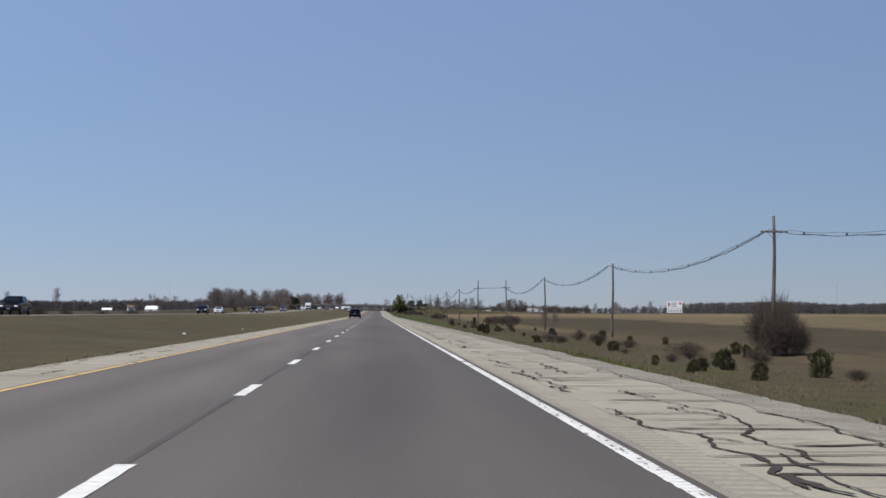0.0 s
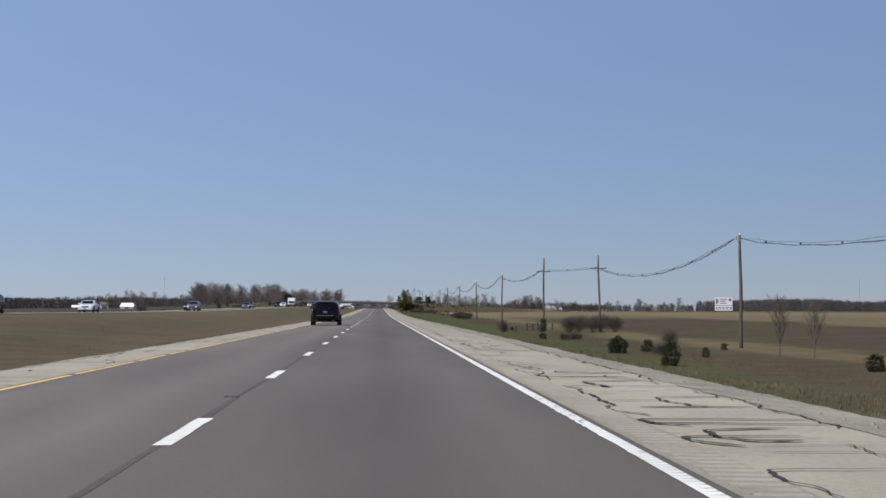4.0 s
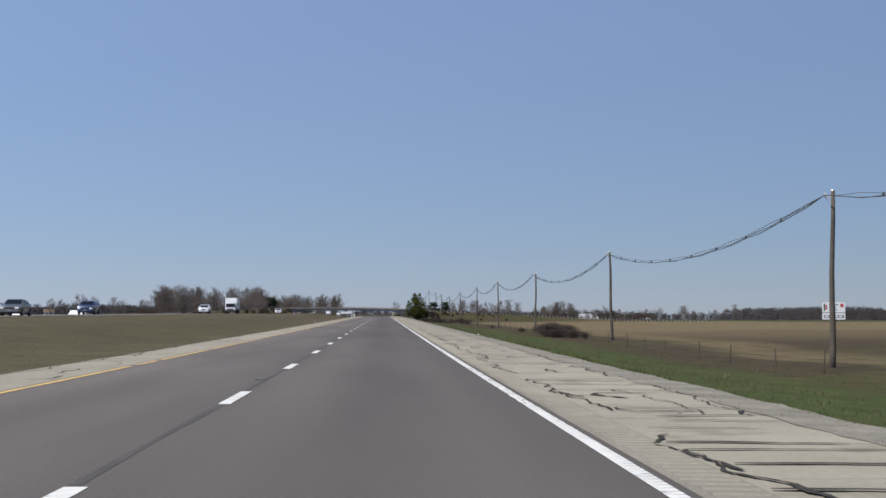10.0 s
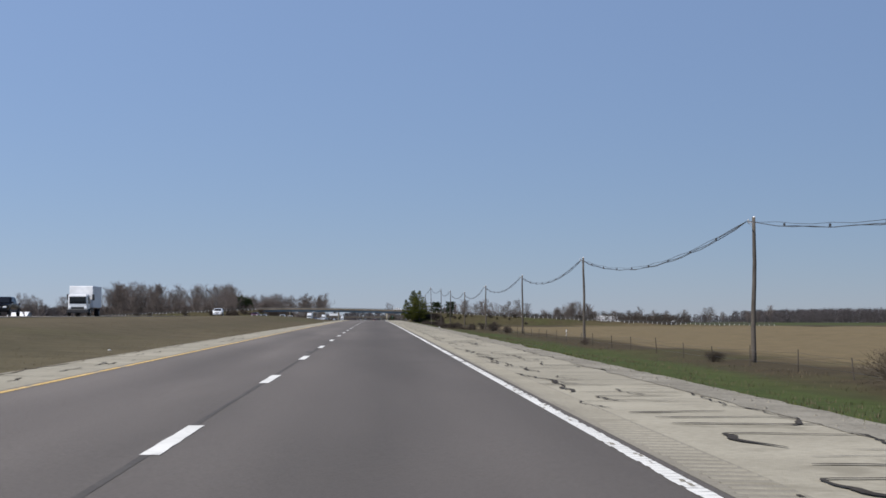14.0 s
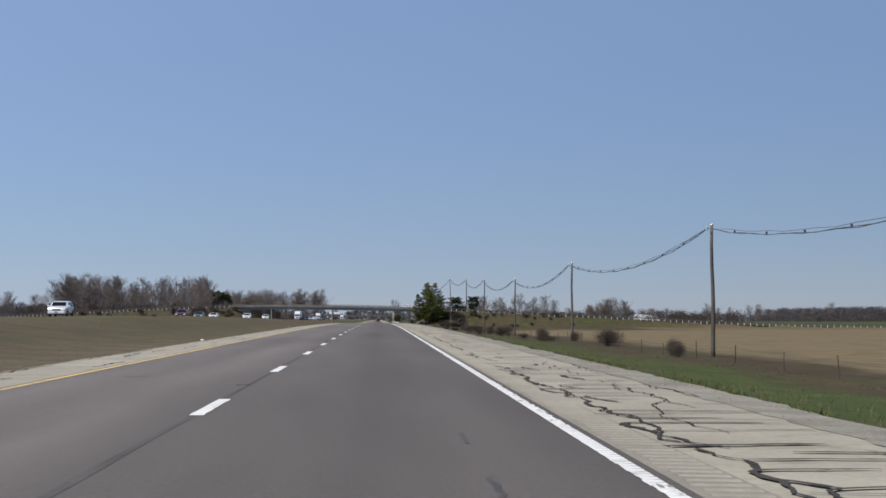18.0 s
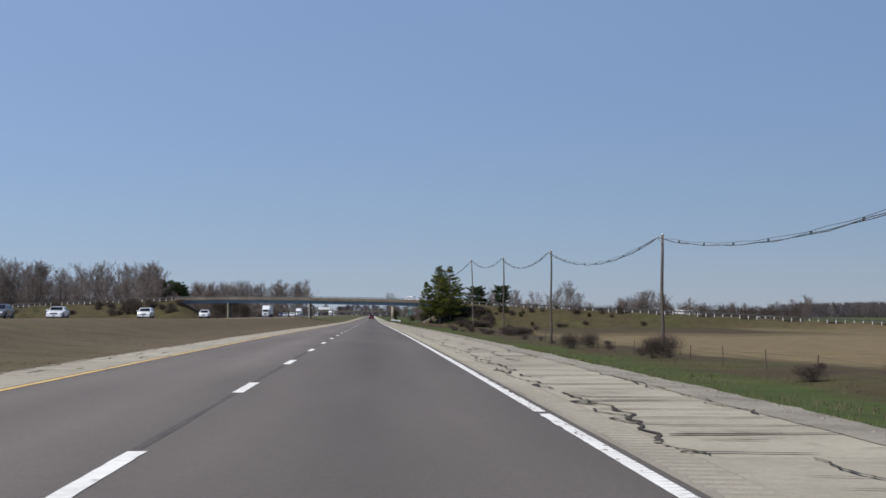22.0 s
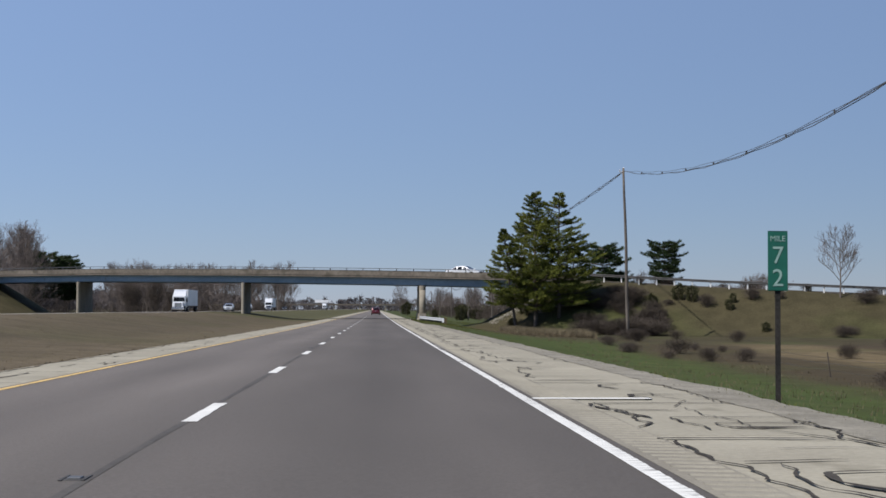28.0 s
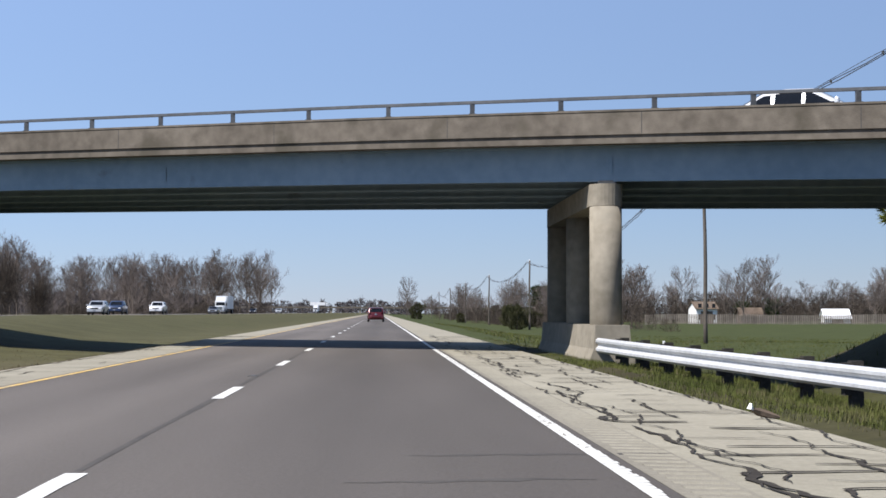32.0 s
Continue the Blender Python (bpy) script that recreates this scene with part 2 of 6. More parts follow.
    l.new(patchy.outputs[0], em.inputs[0])
    l.new(turf.outputs[2], em.inputs[6])
    beyond = n.new("ShaderNodeMapRange")
    beyond.inputs["From Min"].default_value, beyond.inputs["From Max"].default_value = 1228, 1252
    l.new(sep.outputs["Y"], beyond.inputs["Value"])
    bank = n.new("ShaderNodeMix")
    bank.data_type = "RGBA"
    bank.inputs[6].default_value, bank.inputs[7].default_value = (0.050, 0.043, 0.023, 1), (0.046, 0.058, 0.018, 1)
    fresh = n.new("ShaderNodeMapRange")
    fresh.inputs["From Min"].default_value, fresh.inputs["From Max"].default_value = -56, -44
    fresh.inputs["To Min"].default_value = 0.3
    l.new(sep.outputs["X"], fresh.inputs["Value"])
    green_share = n.new("ShaderNodeMath")
    green_share.operation = "MULTIPLY"
    l.new(pr.outputs[0], green_share.inputs[0])
    l.new(fresh.outputs[0], green_share.inputs[1])
    meadow = n.new("ShaderNodeMapRange")
    meadow.inputs["From Min"].default_value, meadow.inputs["From Max"].default_value = 1308, 1330
    meadow.inputs["To Max"].default_value = 0.85
    l.new(sep.outputs["Y"], meadow.inputs["Value"])
    most = n.new("ShaderNodeMath")
    most.operation = "MAXIMUM"
    l.new(green_share.outputs[0], most.inputs[0])
    meadow_east = n.new("ShaderNodeMapRange")
    meadow_east.inputs["From Min"].default_value, meadow_east.inputs["From Max"].default_value = -2, 4
    l.new(sep.outputs["X"], meadow_east.inputs["Value"])
    meadow_share = n.new("ShaderNodeMath")
    meadow_share.operation = "MULTIPLY"
    l.new(meadow.outputs[0], meadow_share.inputs[0])
    l.new(meadow_east.outputs[0], meadow_share.inputs[1])
    l.new(meadow_share.outputs[0], most.inputs[1])
    l.new(most.outputs[0], bank.inputs[0])
    pick = n.new("ShaderNodeMix")
    pick.data_type = "RGBA"
    east = n.new("ShaderNodeMapRange")
    east.inputs["From Min"].default_value, east.inputs["From Max"].default_value = 2, 5
    l.new(sep.outputs["X"], east.inputs["Value"])
    there = n.new("ShaderNodeMath")
    there.operation = "MULTIPLY"
    west = n.new("ShaderNodeMapRange")
    west.inputs["From Min"].default_value, west.inputs["From Max"].default_value = -43, -47
    l.new(sep.outputs["X"], west.inputs["Value"])
    either = n.new("ShaderNodeMath")
    either.operation = "MAXIMUM"
    l.new(east.outputs[0], either.inputs[0])
    l.new(west.outputs[0], either.inputs[1])
    l.new(beyond.outputs[0], there.inputs[0])
    l.new(either.outputs[0], there.inputs[1])
    l.new(there.outputs[0], pick.inputs[0])
    # past the bridge the median is green again
    past = n.new("ShaderNodeMapRange")
    past.inputs["From Min"].default_value, past.inputs["From Max"].default_value = 1285, 1305
    past.inputs["To Max"].default_value = 0.6
    l.new(sep.outputs["Y"], past.inputs["Value"])
    gm = n.new("ShaderNodeMix")
    gm.data_type = "RGBA"
    gm.inputs[7].default_value = (0.058, 0.064, 0.025, 1)
    gate = n.new("ShaderNodeMapRange")
    gate.inputs["From Min"].default_value, gate.inputs["From Max"].default_value = -46, -40
    l.new(sep.outputs["X"], gate.inputs["Value"])
    past_here = n.new("ShaderNodeMath")
    past_here.operation = "MULTIPLY"
    l.new(past.outputs[0], past_here.inputs[0])
    l.new(gate.outputs[0], past_here.inputs[1])
    l.new(past_here.outputs[0], gm.inputs[0])
    # the later fields are straw-coloured right up to the fence
    later, inside = n.new("ShaderNodeMapRange"), n.new("ShaderNodeMapRange")
    later.inputs["From Min"].default_value, later.inputs["From Max"].default_value = 540, 680
    inside.inputs["From Min"].default_value, inside.inputs["From Max"].default_value = 33, 37
    l.new(sep.outputs["Y"], later.inputs["Value"])
    l.new(off.outputs[0], inside.inputs["Value"])
    straw_share = n.new("ShaderNodeMath")
    straw_share.operation = "MULTIPLY"
    ends = n.new("ShaderNodeMapRange")
    ends.inputs["From Min"].default_value, ends.inputs["From Max"].default_value = 1175, 1120
    l.new(sep.outputs["Y"], ends.inputs["Value"])
    stretch_ = n.new("ShaderNodeMath")
    stretch_.operation = "MULTIPLY"
    l.new(later.outputs[0], stretch_.inputs[0])
    l.new(ends.outputs[0], stretch_.inputs[1])
    l.new(stretch_.outputs[0], straw_share.inputs[0])
    l.new(inside.outputs[0], straw_share.inputs[1])
    straw = n.new("ShaderNodeMix")
    straw.data_type = "RGBA"
    straw.inputs[7].default_value = (0.132, 0.103, 0.058, 1)
    l.new(straw_share.outputs[0], straw.inputs[0])
    l.new(em.outputs[2], straw.inputs[6])
    l.new(straw.outputs[2], gm.inputs[6])
    l.new(gm.outputs[2], pick.inputs[6])
    l.new(bank.outputs[2], pick.inputs[7])
    mul = n.new("ShaderNodeMix")
    mul.data_type, mul.blend_type = "RGBA", "MULTIPLY"
    mul.inputs[0].default_value = 1
    l.new(src, mul.inputs[6])
    l.new(pick.outputs[2], mul.inputs[7])
    l.new(mul.outputs[2], b.inputs["Base Color"])
    return m


ASPHALT = asphalt_material()
GROUND = ground_material()
SLAB = mat("shoulder_concrete", (0.222, 0.205, 0.160), (0.286, 0.266, 0.210), 0.9, 0, 14, 0.5, 0.4, 60, ((0.186, 0.171, 0.131), 1.4, 0.60), 0.06)
RUMBLE = mat("rumble_concrete", (0.168, 0.154, 0.124), (0.234, 0.216, 0.174), 0.9, 0, 20, 0.6, 0.4, 60)
GRAVEL = mat("gravel", (0.142, 0.131, 0.105), (0.250, 0.232, 0.190), 0.95, 0, 16, 1.1, 1.0, 40)
TAR = mat("tar", (0.028, 0.024, 0.020), (0.051, 0.045, 0.038), 0.95, 0, 10, 1, 0.2, spec=0.15)
LANE_SEAM = mat("worn_lane_seam", (0.056, 0.051, 0.046), (0.082, 0.075, 0.067), 0.75, 0, 10, 0.6, 0.2)
SEAM = mat("seam_tar", (0.048, 0.046, 0.044), (0.075, 0.072, 0.068), 0.7, 0, 10, 1, 0.2)
PAINT = mat("white_road_paint", (0.500, 0.493, 0.458), (0.640, 0.632, 0.590), 0.6, 0, 9, 0.8, 0.2, 60, ((0.205, 0.195, 0.186), 6.0, 0.625))
YELLOW = mat("yellow_road_paint", (0.490, 0.322, 0.092), (0.580, 0.402, 0.140), 0.6, 0, 9, 0.8, 0.2, 60, ((0.290, 0.240, 0.155), 1.1, 0.55))
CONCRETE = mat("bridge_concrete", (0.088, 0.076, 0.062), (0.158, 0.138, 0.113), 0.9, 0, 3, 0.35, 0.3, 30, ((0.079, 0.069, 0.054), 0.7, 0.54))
COLUMN = mat("column_concrete", (0.190, 0.169, 0.132), (0.268, 0.242, 0.194), 0.9, 0, 4, 0.5, 0.25, 30, ((0.214, 0.195, 0.158), 0.9, 0.60))
STEEL_BLUE = mat("blue_grey_girder_paint", (0.140, 0.205, 0.260), (0.192, 0.262, 0.318), 0.55, 0, 3, 0.4, 0.1, 20, ((0.102, 0.121, 0.140), 1.1, 0.66))
RAILGREY = mat("dull_grey_rail", (0.055, 0.060, 0.066), (0.095, 0.100, 0.108), 0.6, 0.3, 6, 0.8, 0.1)
GALV = mat("galvanised_steel", (0.521, 0.530, 0.539), (0.670, 0.679, 0.688), 0.45, 0.35, 6, 0.8, 0.1)
POLEWOOD = mat("weathered_pole_wood", (0.065, 0.056, 0.047), (0.119, 0.104, 0.088), 0.9, 0, 12, 0.6, 0.6, 40, None, 0.15)
POSTWOOD = mat("fence_post_wood", (0.040, 0.034, 0.028), (0.085, 0.073, 0.060), 0.9, 0, 20, 1, 0.6, 60, None, 0.25)
DARKWOOD = mat("creosoted_post_wood", (0.020, 0.019, 0.017), (0.047, 0.042, 0.037), 0.8, 0, 20, 2, 0.5)
CABLE = mat("aged_cable", (0.047, 0.047, 0.048), (0.084, 0.084, 0.086), 0.6, 0.2, 5, 1, 0)
CERAMIC = mat("grey_insulator", (0.279, 0.288, 0.298), (0.372, 0.381, 0.391), 0.3, 0, 5, 1, 0)
BARK = mat("grey_brown_bark", (0.079, 0.065, 0.054), (0.140, 0.116, 0.098), 0.95, 0, 8, 0.4, 0.5, 30, None, 0.2)
TWIG = mat("bare_twigs", (0.102, 0.085, 0.076), (0.165, 0.139, 0.126), 0.95, 0, 0.6, 0.15, 0, None, None, 0.22)
# bare wood with the distance haze greyed into its base colour
FARWOOD = mat("hazed_far_wood", (0.060, 0.053, 0.054), (0.088, 0.079, 0.080), 0.95, 0, 0.05, 0.01, 0)
BRUSH = mat("bare_brush", (0.042, 0.034, 0.028), (0.080, 0.065, 0.052), 0.95, 0, 1.0, 0.3, 0, None, None, 0.2)
DRYGRASS = mat("dry_grass", (0.074, 0.059, 0.037), (0.153, 0.126, 0.079), 0.95, 0, 2.0, 0.5, 0, None, None, 0.15)
BLADE = mat("spring_grass_blades", (0.050, 0.063, 0.015), (0.086, 0.092, 0.025), 0.9, 0, 1.5, 0.25, 0, None, ((0.108, 0.092, 0.050), 0.9, 0.55))
NEEDLE = mat("pine_needles", (0.042, 0.056, 0.010), (0.136, 0.146, 0.028), 0.8, 0, 1.4, 0.35, 0, None, None, 0.1)
NEEDLE_DARK = mat("dark_pine_needles", (0.017, 0.030, 0.011), (0.042, 0.061, 0.020), 0.85, 0, 1.5, 0.4, 0, None, None, 0.15)
CEDAR = mat("cedar_foliage", (0.030, 0.034, 0.015), (0.060, 0.058, 0.026), 0.9, 0, 3, 0.7, 0, None, None, 0.2)
RUBBER = mat("tyre_rubber", (0.014, 0.014, 0.014), (0.025, 0.025, 0.025), 0.8, 0, 20, 3, 0.2)
ALLOY = mat("alloy_rim", (0.42, 0.42, 0.43), (0.55, 0.55, 0.56), 0.3, 0.9, 5, 1, 0)
TRIM = mat("black_plastic", (0.014, 0.014, 0.015), (0.026, 0.026, 0.027), 0.5, 0, 20, 3, 0)
GLASS = mat("tinted_car_glass", (0.006, 0.007, 0.009), (0.010, 0.011, 0.014), 0.04, 0, 2, 1, 0, spec=0.3)
CHROME = mat("chrome", (0.55, 0.55, 0.56), (0.65, 0.65, 0.66), 0.12, 1.0, 5, 1, 0)
LAMPRED = mat("red_lens", (0.022, 0.0008, 0.0014), (0.034, 0.0014, 0.0022), 0.25, 0, 5, 1, 0, spec=0.12)
LAMPCLEAR = mat("clear_lens", (0.60, 0.62, 0.64), (0.72, 0.74, 0.76), 0.1, 0, 5, 1, 0)
PLATE = mat("plate_white", (0.130, 0.150, 0.190), (0.175, 0.195, 0.240), 0.5, 0, 5, 1, 0)
INK = mat("grey_ink", (0.074, 0.084, 0.121), (0.102, 0.112, 0.149), 0.6, 0, 5, 1, 0)
SIGNGREEN = mat("sign_green", (0.0070, 0.0850, 0.0560), (0.0110, 0.1120, 0.0740), 0.4, 0, 4, 1, 0)
SIGNWHITE = mat("sign_white", (0.651, 0.660, 0.651), (0.744, 0.753, 0.744), 0.4, 0, 4, 1, 0)
SIGNRED = mat("sign_red", (0.372, 0.028, 0.028), (0.446, 0.047, 0.047), 0.5, 0, 4, 1, 0)
MARKER_YELLOW = mat("marker_yellow", (0.12, 0.085, 0.02), (0.17, 0.12, 0.03), 0.5, 0, 4, 1, 0)
WHITE_SIDING = mat("white_siding", (0.614, 0.614, 0.595), (0.725, 0.725, 0.707), 0.7, 0, 2, 0.3, 0.1)
WHITE_METAL = mat("white_metal_roof", (0.614, 0.623, 0.632), (0.725, 0.735, 0.744), 0.4, 0, 2, 0.3, 0.1)
BARNWOOD = mat("brown_barn_boards", (0.093, 0.070, 0.051), (0.158, 0.121, 0.093), 0.9, 0, 3, 0.5, 0.3)
GREYBOARD = mat("grey_fence_boards", (0.140, 0.121, 0.102), (0.223, 0.195, 0.167), 0.9, 0, 3, 0.5, 0.3, None, None, 0.15)
DIRT = mat("verge_dirt", (0.075, 0.062, 0.042), (0.135, 0.113, 0.080), 0.95, 0, 12, 1.2, 0.8, 40)
WEATHERED = mat("weathered_rail_steel", (0.055, 0.054, 0.052), (0.095, 0.093, 0.09), 0.75, 0, 6, 0.8, 0.1)
# green-tinted and duller than the plain sign white
FIGURE = mat("dull_sign_white", (0.19, 0.31, 0.27), (0.27, 0.39, 0.34), 0.6, 0, 20, 3, 0)
PAINTS = {}


def paint(name, c, metal=0.25):
    if name not in PAINTS:
        PAINTS[name] = mat(name + "_car_paint", tuple(v * 0.9 for v in c), c, 0.16 if max(c) < 0.05 else 0.28, metal, 3, 1, 0, coat=0.0 if max(c) < 0.05 else 0.5, spec=0.22 if max(c) < 0.05 else 0.5)
    return PAINTS[name]


# ---- mesh helpers ----
class Shape:
    """Vertices and faces of one mesh, gathered piece by piece."""

    def __init__(self):
        self.v, self.f = [], []

    def add(self, v, f):
        k = len(self.v)
        self.v.extend(v)
        self.f.extend([tuple(i + k for i in q) for q in f])
        return self

    def box(self, x0, x1, y0, y1, z0, z1, m=None, bevel=0.0):
        if bevel:
            b = bevel
            ring = lambda z, i: [(x0 + b + i, y0 + i, z), (x1 - b - i, y0 + i, z), (x1 - i, y0 + b + i, z), (x1 - i, y1 - b - i, z), (x1 - b - i, y1 - i, z), (x0 + b + i, y1 - i, z), (x0 + i, y1 - b - i, z), (x0 + i, y0 + b + i, z)]
            v = ring(z0, b * 0.5) + ring(z0 + b, 0) + ring(z1 - b, 0) + ring(z1, b * 0.5)
            f = [tuple(range(7, -1, -1)), tuple(range(24, 32))]
            for r in range(3):
                f += [(r * 8 + i, r * 8 + (i + 1) % 8, r * 8 + 8 + (i + 1) % 8, r * 8 + 8 + i) for i in range(8)]
        else:
            v = [(x, y, z) for z in (z0, z1) for x, y in ((x0, y0), (x1, y0), (x1, y1), (x0, y1))]
            f = [(3, 2, 1, 0), (4, 5, 6, 7), (0, 1, 5, 4), (1, 2, 6, 5), (2, 3, 7, 6), (3, 0, 4, 7)]
        if m is not None:
            v = [tuple(m @ Vector(p)) for p in v]
        return self.add(v, f)

    def tube(self, pts, radii, n=6, caps=True):
        pts = [Vector(p) for p in pts]
        v, f = [], []
        for i, p in enumerate(pts):
            d = (pts[min(i + 1, len(pts) - 1)] - pts[max(i - 1, 0)]).normalized()
            a = d.orthogonal().normalized() if i == 0 else (a - d * a.dot(d)).normalized()
            b = d.cross(a)
            r = radii[i] if hasattr(radii, "__len__") else radii
            v += [tuple(p + (a * math.cos(t) + b * math.sin(t)) * r) for t in [2 * math.pi * k / n for k in range(n)]]
            if i:
                f += [(i * n - n + k, i * n - n + (k + 1) % n, i * n + (k + 1) % n, i * n + k) for k in range(n)]
        if caps:
            f += [tuple(range(n - 1, -1, -1)), tuple(range(len(v) - n, len(v)))]
        return self.add(v, f)

    def disc(self, c, r0, r1, x0, x1, n=20):
        """A ring or drum about the x axis."""
        rings = []
        for x, r in ((x0, r0), (x0, r1), (x1, r1), (x1, r0)):
            rings.append([(c[0] + x, c[1] + r * math.cos(2 * math.pi * k / n), c[2] + r * math.sin(2 * math.pi * k / n)) for k in range(n)])
        v = [p for q in rings for p in q]
        f = [(a * n + k, a * n + (k + 1) % n, b * n + (k + 1) % n, b * n + k) for a, b in ((0, 1), (1, 2), (2, 3), (3, 0)) for k in range(n)]
        return self.add(v, f)

    def on_grade(self):
        """Lay a shape drawn flat onto the highway's rise and fall."""
        self.v = [(p[0], p[1], p[2] + grade(p[1])) for p in self.v]
        return self

    def mesh(self, name, material, smooth=False):
        me = bpy.data.meshes.new(name)
        me.from_pydata(self.v, [], self.f)
        if material:
            me.materials.append(material)
        if smooth:
            me.polygons.foreach_set("use_smooth", [True] * len(me.polygons))
        me.update()
        return me


def part(name, shape, material, parent, label="", smooth=False):
    me = shape if isinstance(shape, bpy.types.Mesh) else shape.mesh(name, material, smooth)
    ob = new(name, me)
    ob.parent = parent
    if label:
        tagged(ob, label)
    return ob


def thing(name, label, category, m=None, group=""):
    ob = new(name)
    ob.empty_display_size = 0.2
    if m is not None:
        ob.matrix_basis = m
    return tagged(ob, label, category, group)


def single(name, shape, material, label, category, m=None, group="", smooth=False, kind=""):
    ob = new(name, shape.mesh(name, material, smooth))
    if m is not None:
        ob.matrix_basis = m
    return tagged(ob, label, category, group, kind)


def lerp(x, xs, zs):
    return float(np.interp(x, xs, zs))


# ---- land ----
SKEW = 0.527                     # the crossing road runs aslant
EDGE_Y, PIER_X = 1300.15, 6.1    # near edge of the bridge at the roadside pier
DECK_W = 11.4                    # along the highway


def cross_centre(x):
    return EDGE_Y - SKEW * (x - PIER_X) + DECK_W / 2


def cross_height(x):
    return lerp(x, [-520, -330, -230, -166, -119, -100, -66, -60, -40, -19, 0, 6.5, 25, 40, 60, 80, 110, 135, 165, 300], [-0.9, -0.6, 0.1, 1.7, 3.9, 4.8, 5.95, 6.2, 6.36, 6.13, 5.74, 5.57, 5.04, 4.1, 3.1, 2.25, 0.6, -0.4, -0.9, -1.2])


LAND_X = [-5000, -600, -300, -120, -80, -50, -42, -40, -39.6, -29.6, -28.6, -24, -18, -12, -8, -6.6, -6.4, 4.3, 5.1, 6.3, 8.5, 13, 20, 40, 120, 600, 5000]
LAND_Z = [0, -0.4, -0.6, -0.7, -0.7, -0.6, 0.25, 0.62, 0.58, 0.58, 0.64, 0.60, 0.28, -0.2, -0.28, -0.05, -0.12, -0.12, -0.06, -0.42, -1.05, -1.9, -2.35, -2.1, -1.6, -0.5, 0]


GRADE_Y = [-60.0 + 10 * k for k in range(387)]
# the highway climbs to a low crest and comes down again before the bridge
CREST = ([-60, 370, 420, 490, 570, 650, 730, 820, 865, 907, 950, 1010, 1065, 1184, 1250, 3800], [-1.2, -1.2, -1.12, -0.80, -0.42, -0.02, 0.30, 0.62, 0.69, 0.70, 0.65, 0.50, 0.34, 0.10, 0, 0])
GRADE_Z = [sum(lerp(q + o, *CREST) for o in (-25, -8, 8, 25)) / 4 for q in GRADE_Y]


def grade(y):
    """Height of the highway along its length."""
    return float(np.interp(y, GRADE_Y, GRADE_Z))


def incline(y):
    return math.atan((grade(y + 2) - grade(y - 2)) / 4)


def land(x, y):
    z = lerp(x, LAND_X, LAND_Z) + grade(y) * max(0.0, min(1.0, (420 - abs(x)) / 300))
    if not (-6.7 < x < 5.2 or -40.5 < x < -28.5):
        off = min(1, abs(x + 1) / 60)
        z += (noise.noise((x * 0.05, y * 0.035, 0)) * 0.5 + noise.noise((x * 0.25, y * 0.2, 5)) * (0.03 if -29 < x < -6 else 0.14)) * (0.35 + 0.65 * off) * (0.4 if -29 < x < -6 else 1)
        if y < 420 and x > 12:
            z -= 0.2 * min(1, (x - 12) / 8) * max(0, 1 - x / 80)
    if x > 5.1:
        # the ditch is shallower near the bridge
        z += lerp(x, [5.1, 6.3, 8.5, 13, 20, 40, 120], [0, 0.27, 0.58, 0.75, 0.75, 0.5, 0.2]) * max(0, min(1, (y - 1195) / 45)) * max(0, min(1, (600 - x) / 200))
    if -28.5 < x < -9:
        z += 0.38 * math.exp(-((x + 20) / 5.5) ** 2) * max(0, min(1, (y - 700) / 150)) * max(0, min(1, (1500 - y) / 150))
    d = max(0.0, abs(y - cross_centre(x)) * 0.885 - 5.6) / 2.1
    d = math.hypot(d, max(0.0, min(x + 60, 24.0 - x)) / 1.7)
    e = cross_height(x) - 0.12 - d
    if -600 < x < 400 and e > z:
        z = e + noise.noise((x * 0.3, y * 0.3, 9)) * 0.12 * min(1, d)
    return z


gx = sorted(set([-5000, -3500, -2200, -1400, -1000, -800] + list(range(-600, -60, 12)) + list(range(-60, -40, 2)) + LAND_X[6:21] + [v for v in (-35, -26, -22, -20, -16, -14, -10, -7.2, -3, 0, 2, 4.6, 5.6, 7.2, 10, 11.5, 14.5, 16, 18, 22, 24, 26, 28)] + list(range(30, 60, 3)) + list(range(60, 220, 10)) + [240, 280, 340, 400, 500, 650, 900, 1300, 2000, 3200, 5000]))
gy = [-600, -300, -120] + list(range(-60, 1240, 10)) + [1240 + 2.5 * i for i in range(80)] + list(range(1440, 2000, 25)) + [2050, 2150, 2300, 2500, 2800, 3200, 3800, 5000, 6500]
s = Shape()
s.v = [(x, y, land(x, y)) for y in gy for x in gx]
w = len(gx)
s.f = [(j * w + i, j * w + i + 1, (j + 1) * w + i + 1, (j + 1) * w + i) for j in range(len(gy) - 1) for i in range(w - 1)]
ground = tagged(new("ground", s.mesh("ground", GROUND, True)), "rolling farmland with grass verges and stubble fields", "ground", kind="structure")

# ---- highway ----
Y0, Y1 = -60.0, 3800.0


def strip(x0, x1, y0, y1, z, material, name, kind="structure", label="", category="road", thick=0.3, step=10.0):
    sh = Shape()
    n = max(1, int((y1 - y0) / step))
    for i in range(n):
        a, b = y0 + (y1 - y0) * i / n, y0 + (y1 - y0) * (i + 1) / n
        sh.add([(x0, a, z), (x1, a, z), (x1, b, z), (x0, b, z)], [(0, 1, 2, 3)])
        for x, o in ((x0, 1), (x1, -1)):
            sh.add([(x, a, z - thick), (x, b, z - thick), (x, b, z), (x, a, z)], [(0, 1, 2, 3)[::o]])
    ob = new(name, sh.on_grade().mesh(name, material))
    return tagged(ob, label, category, kind=kind)


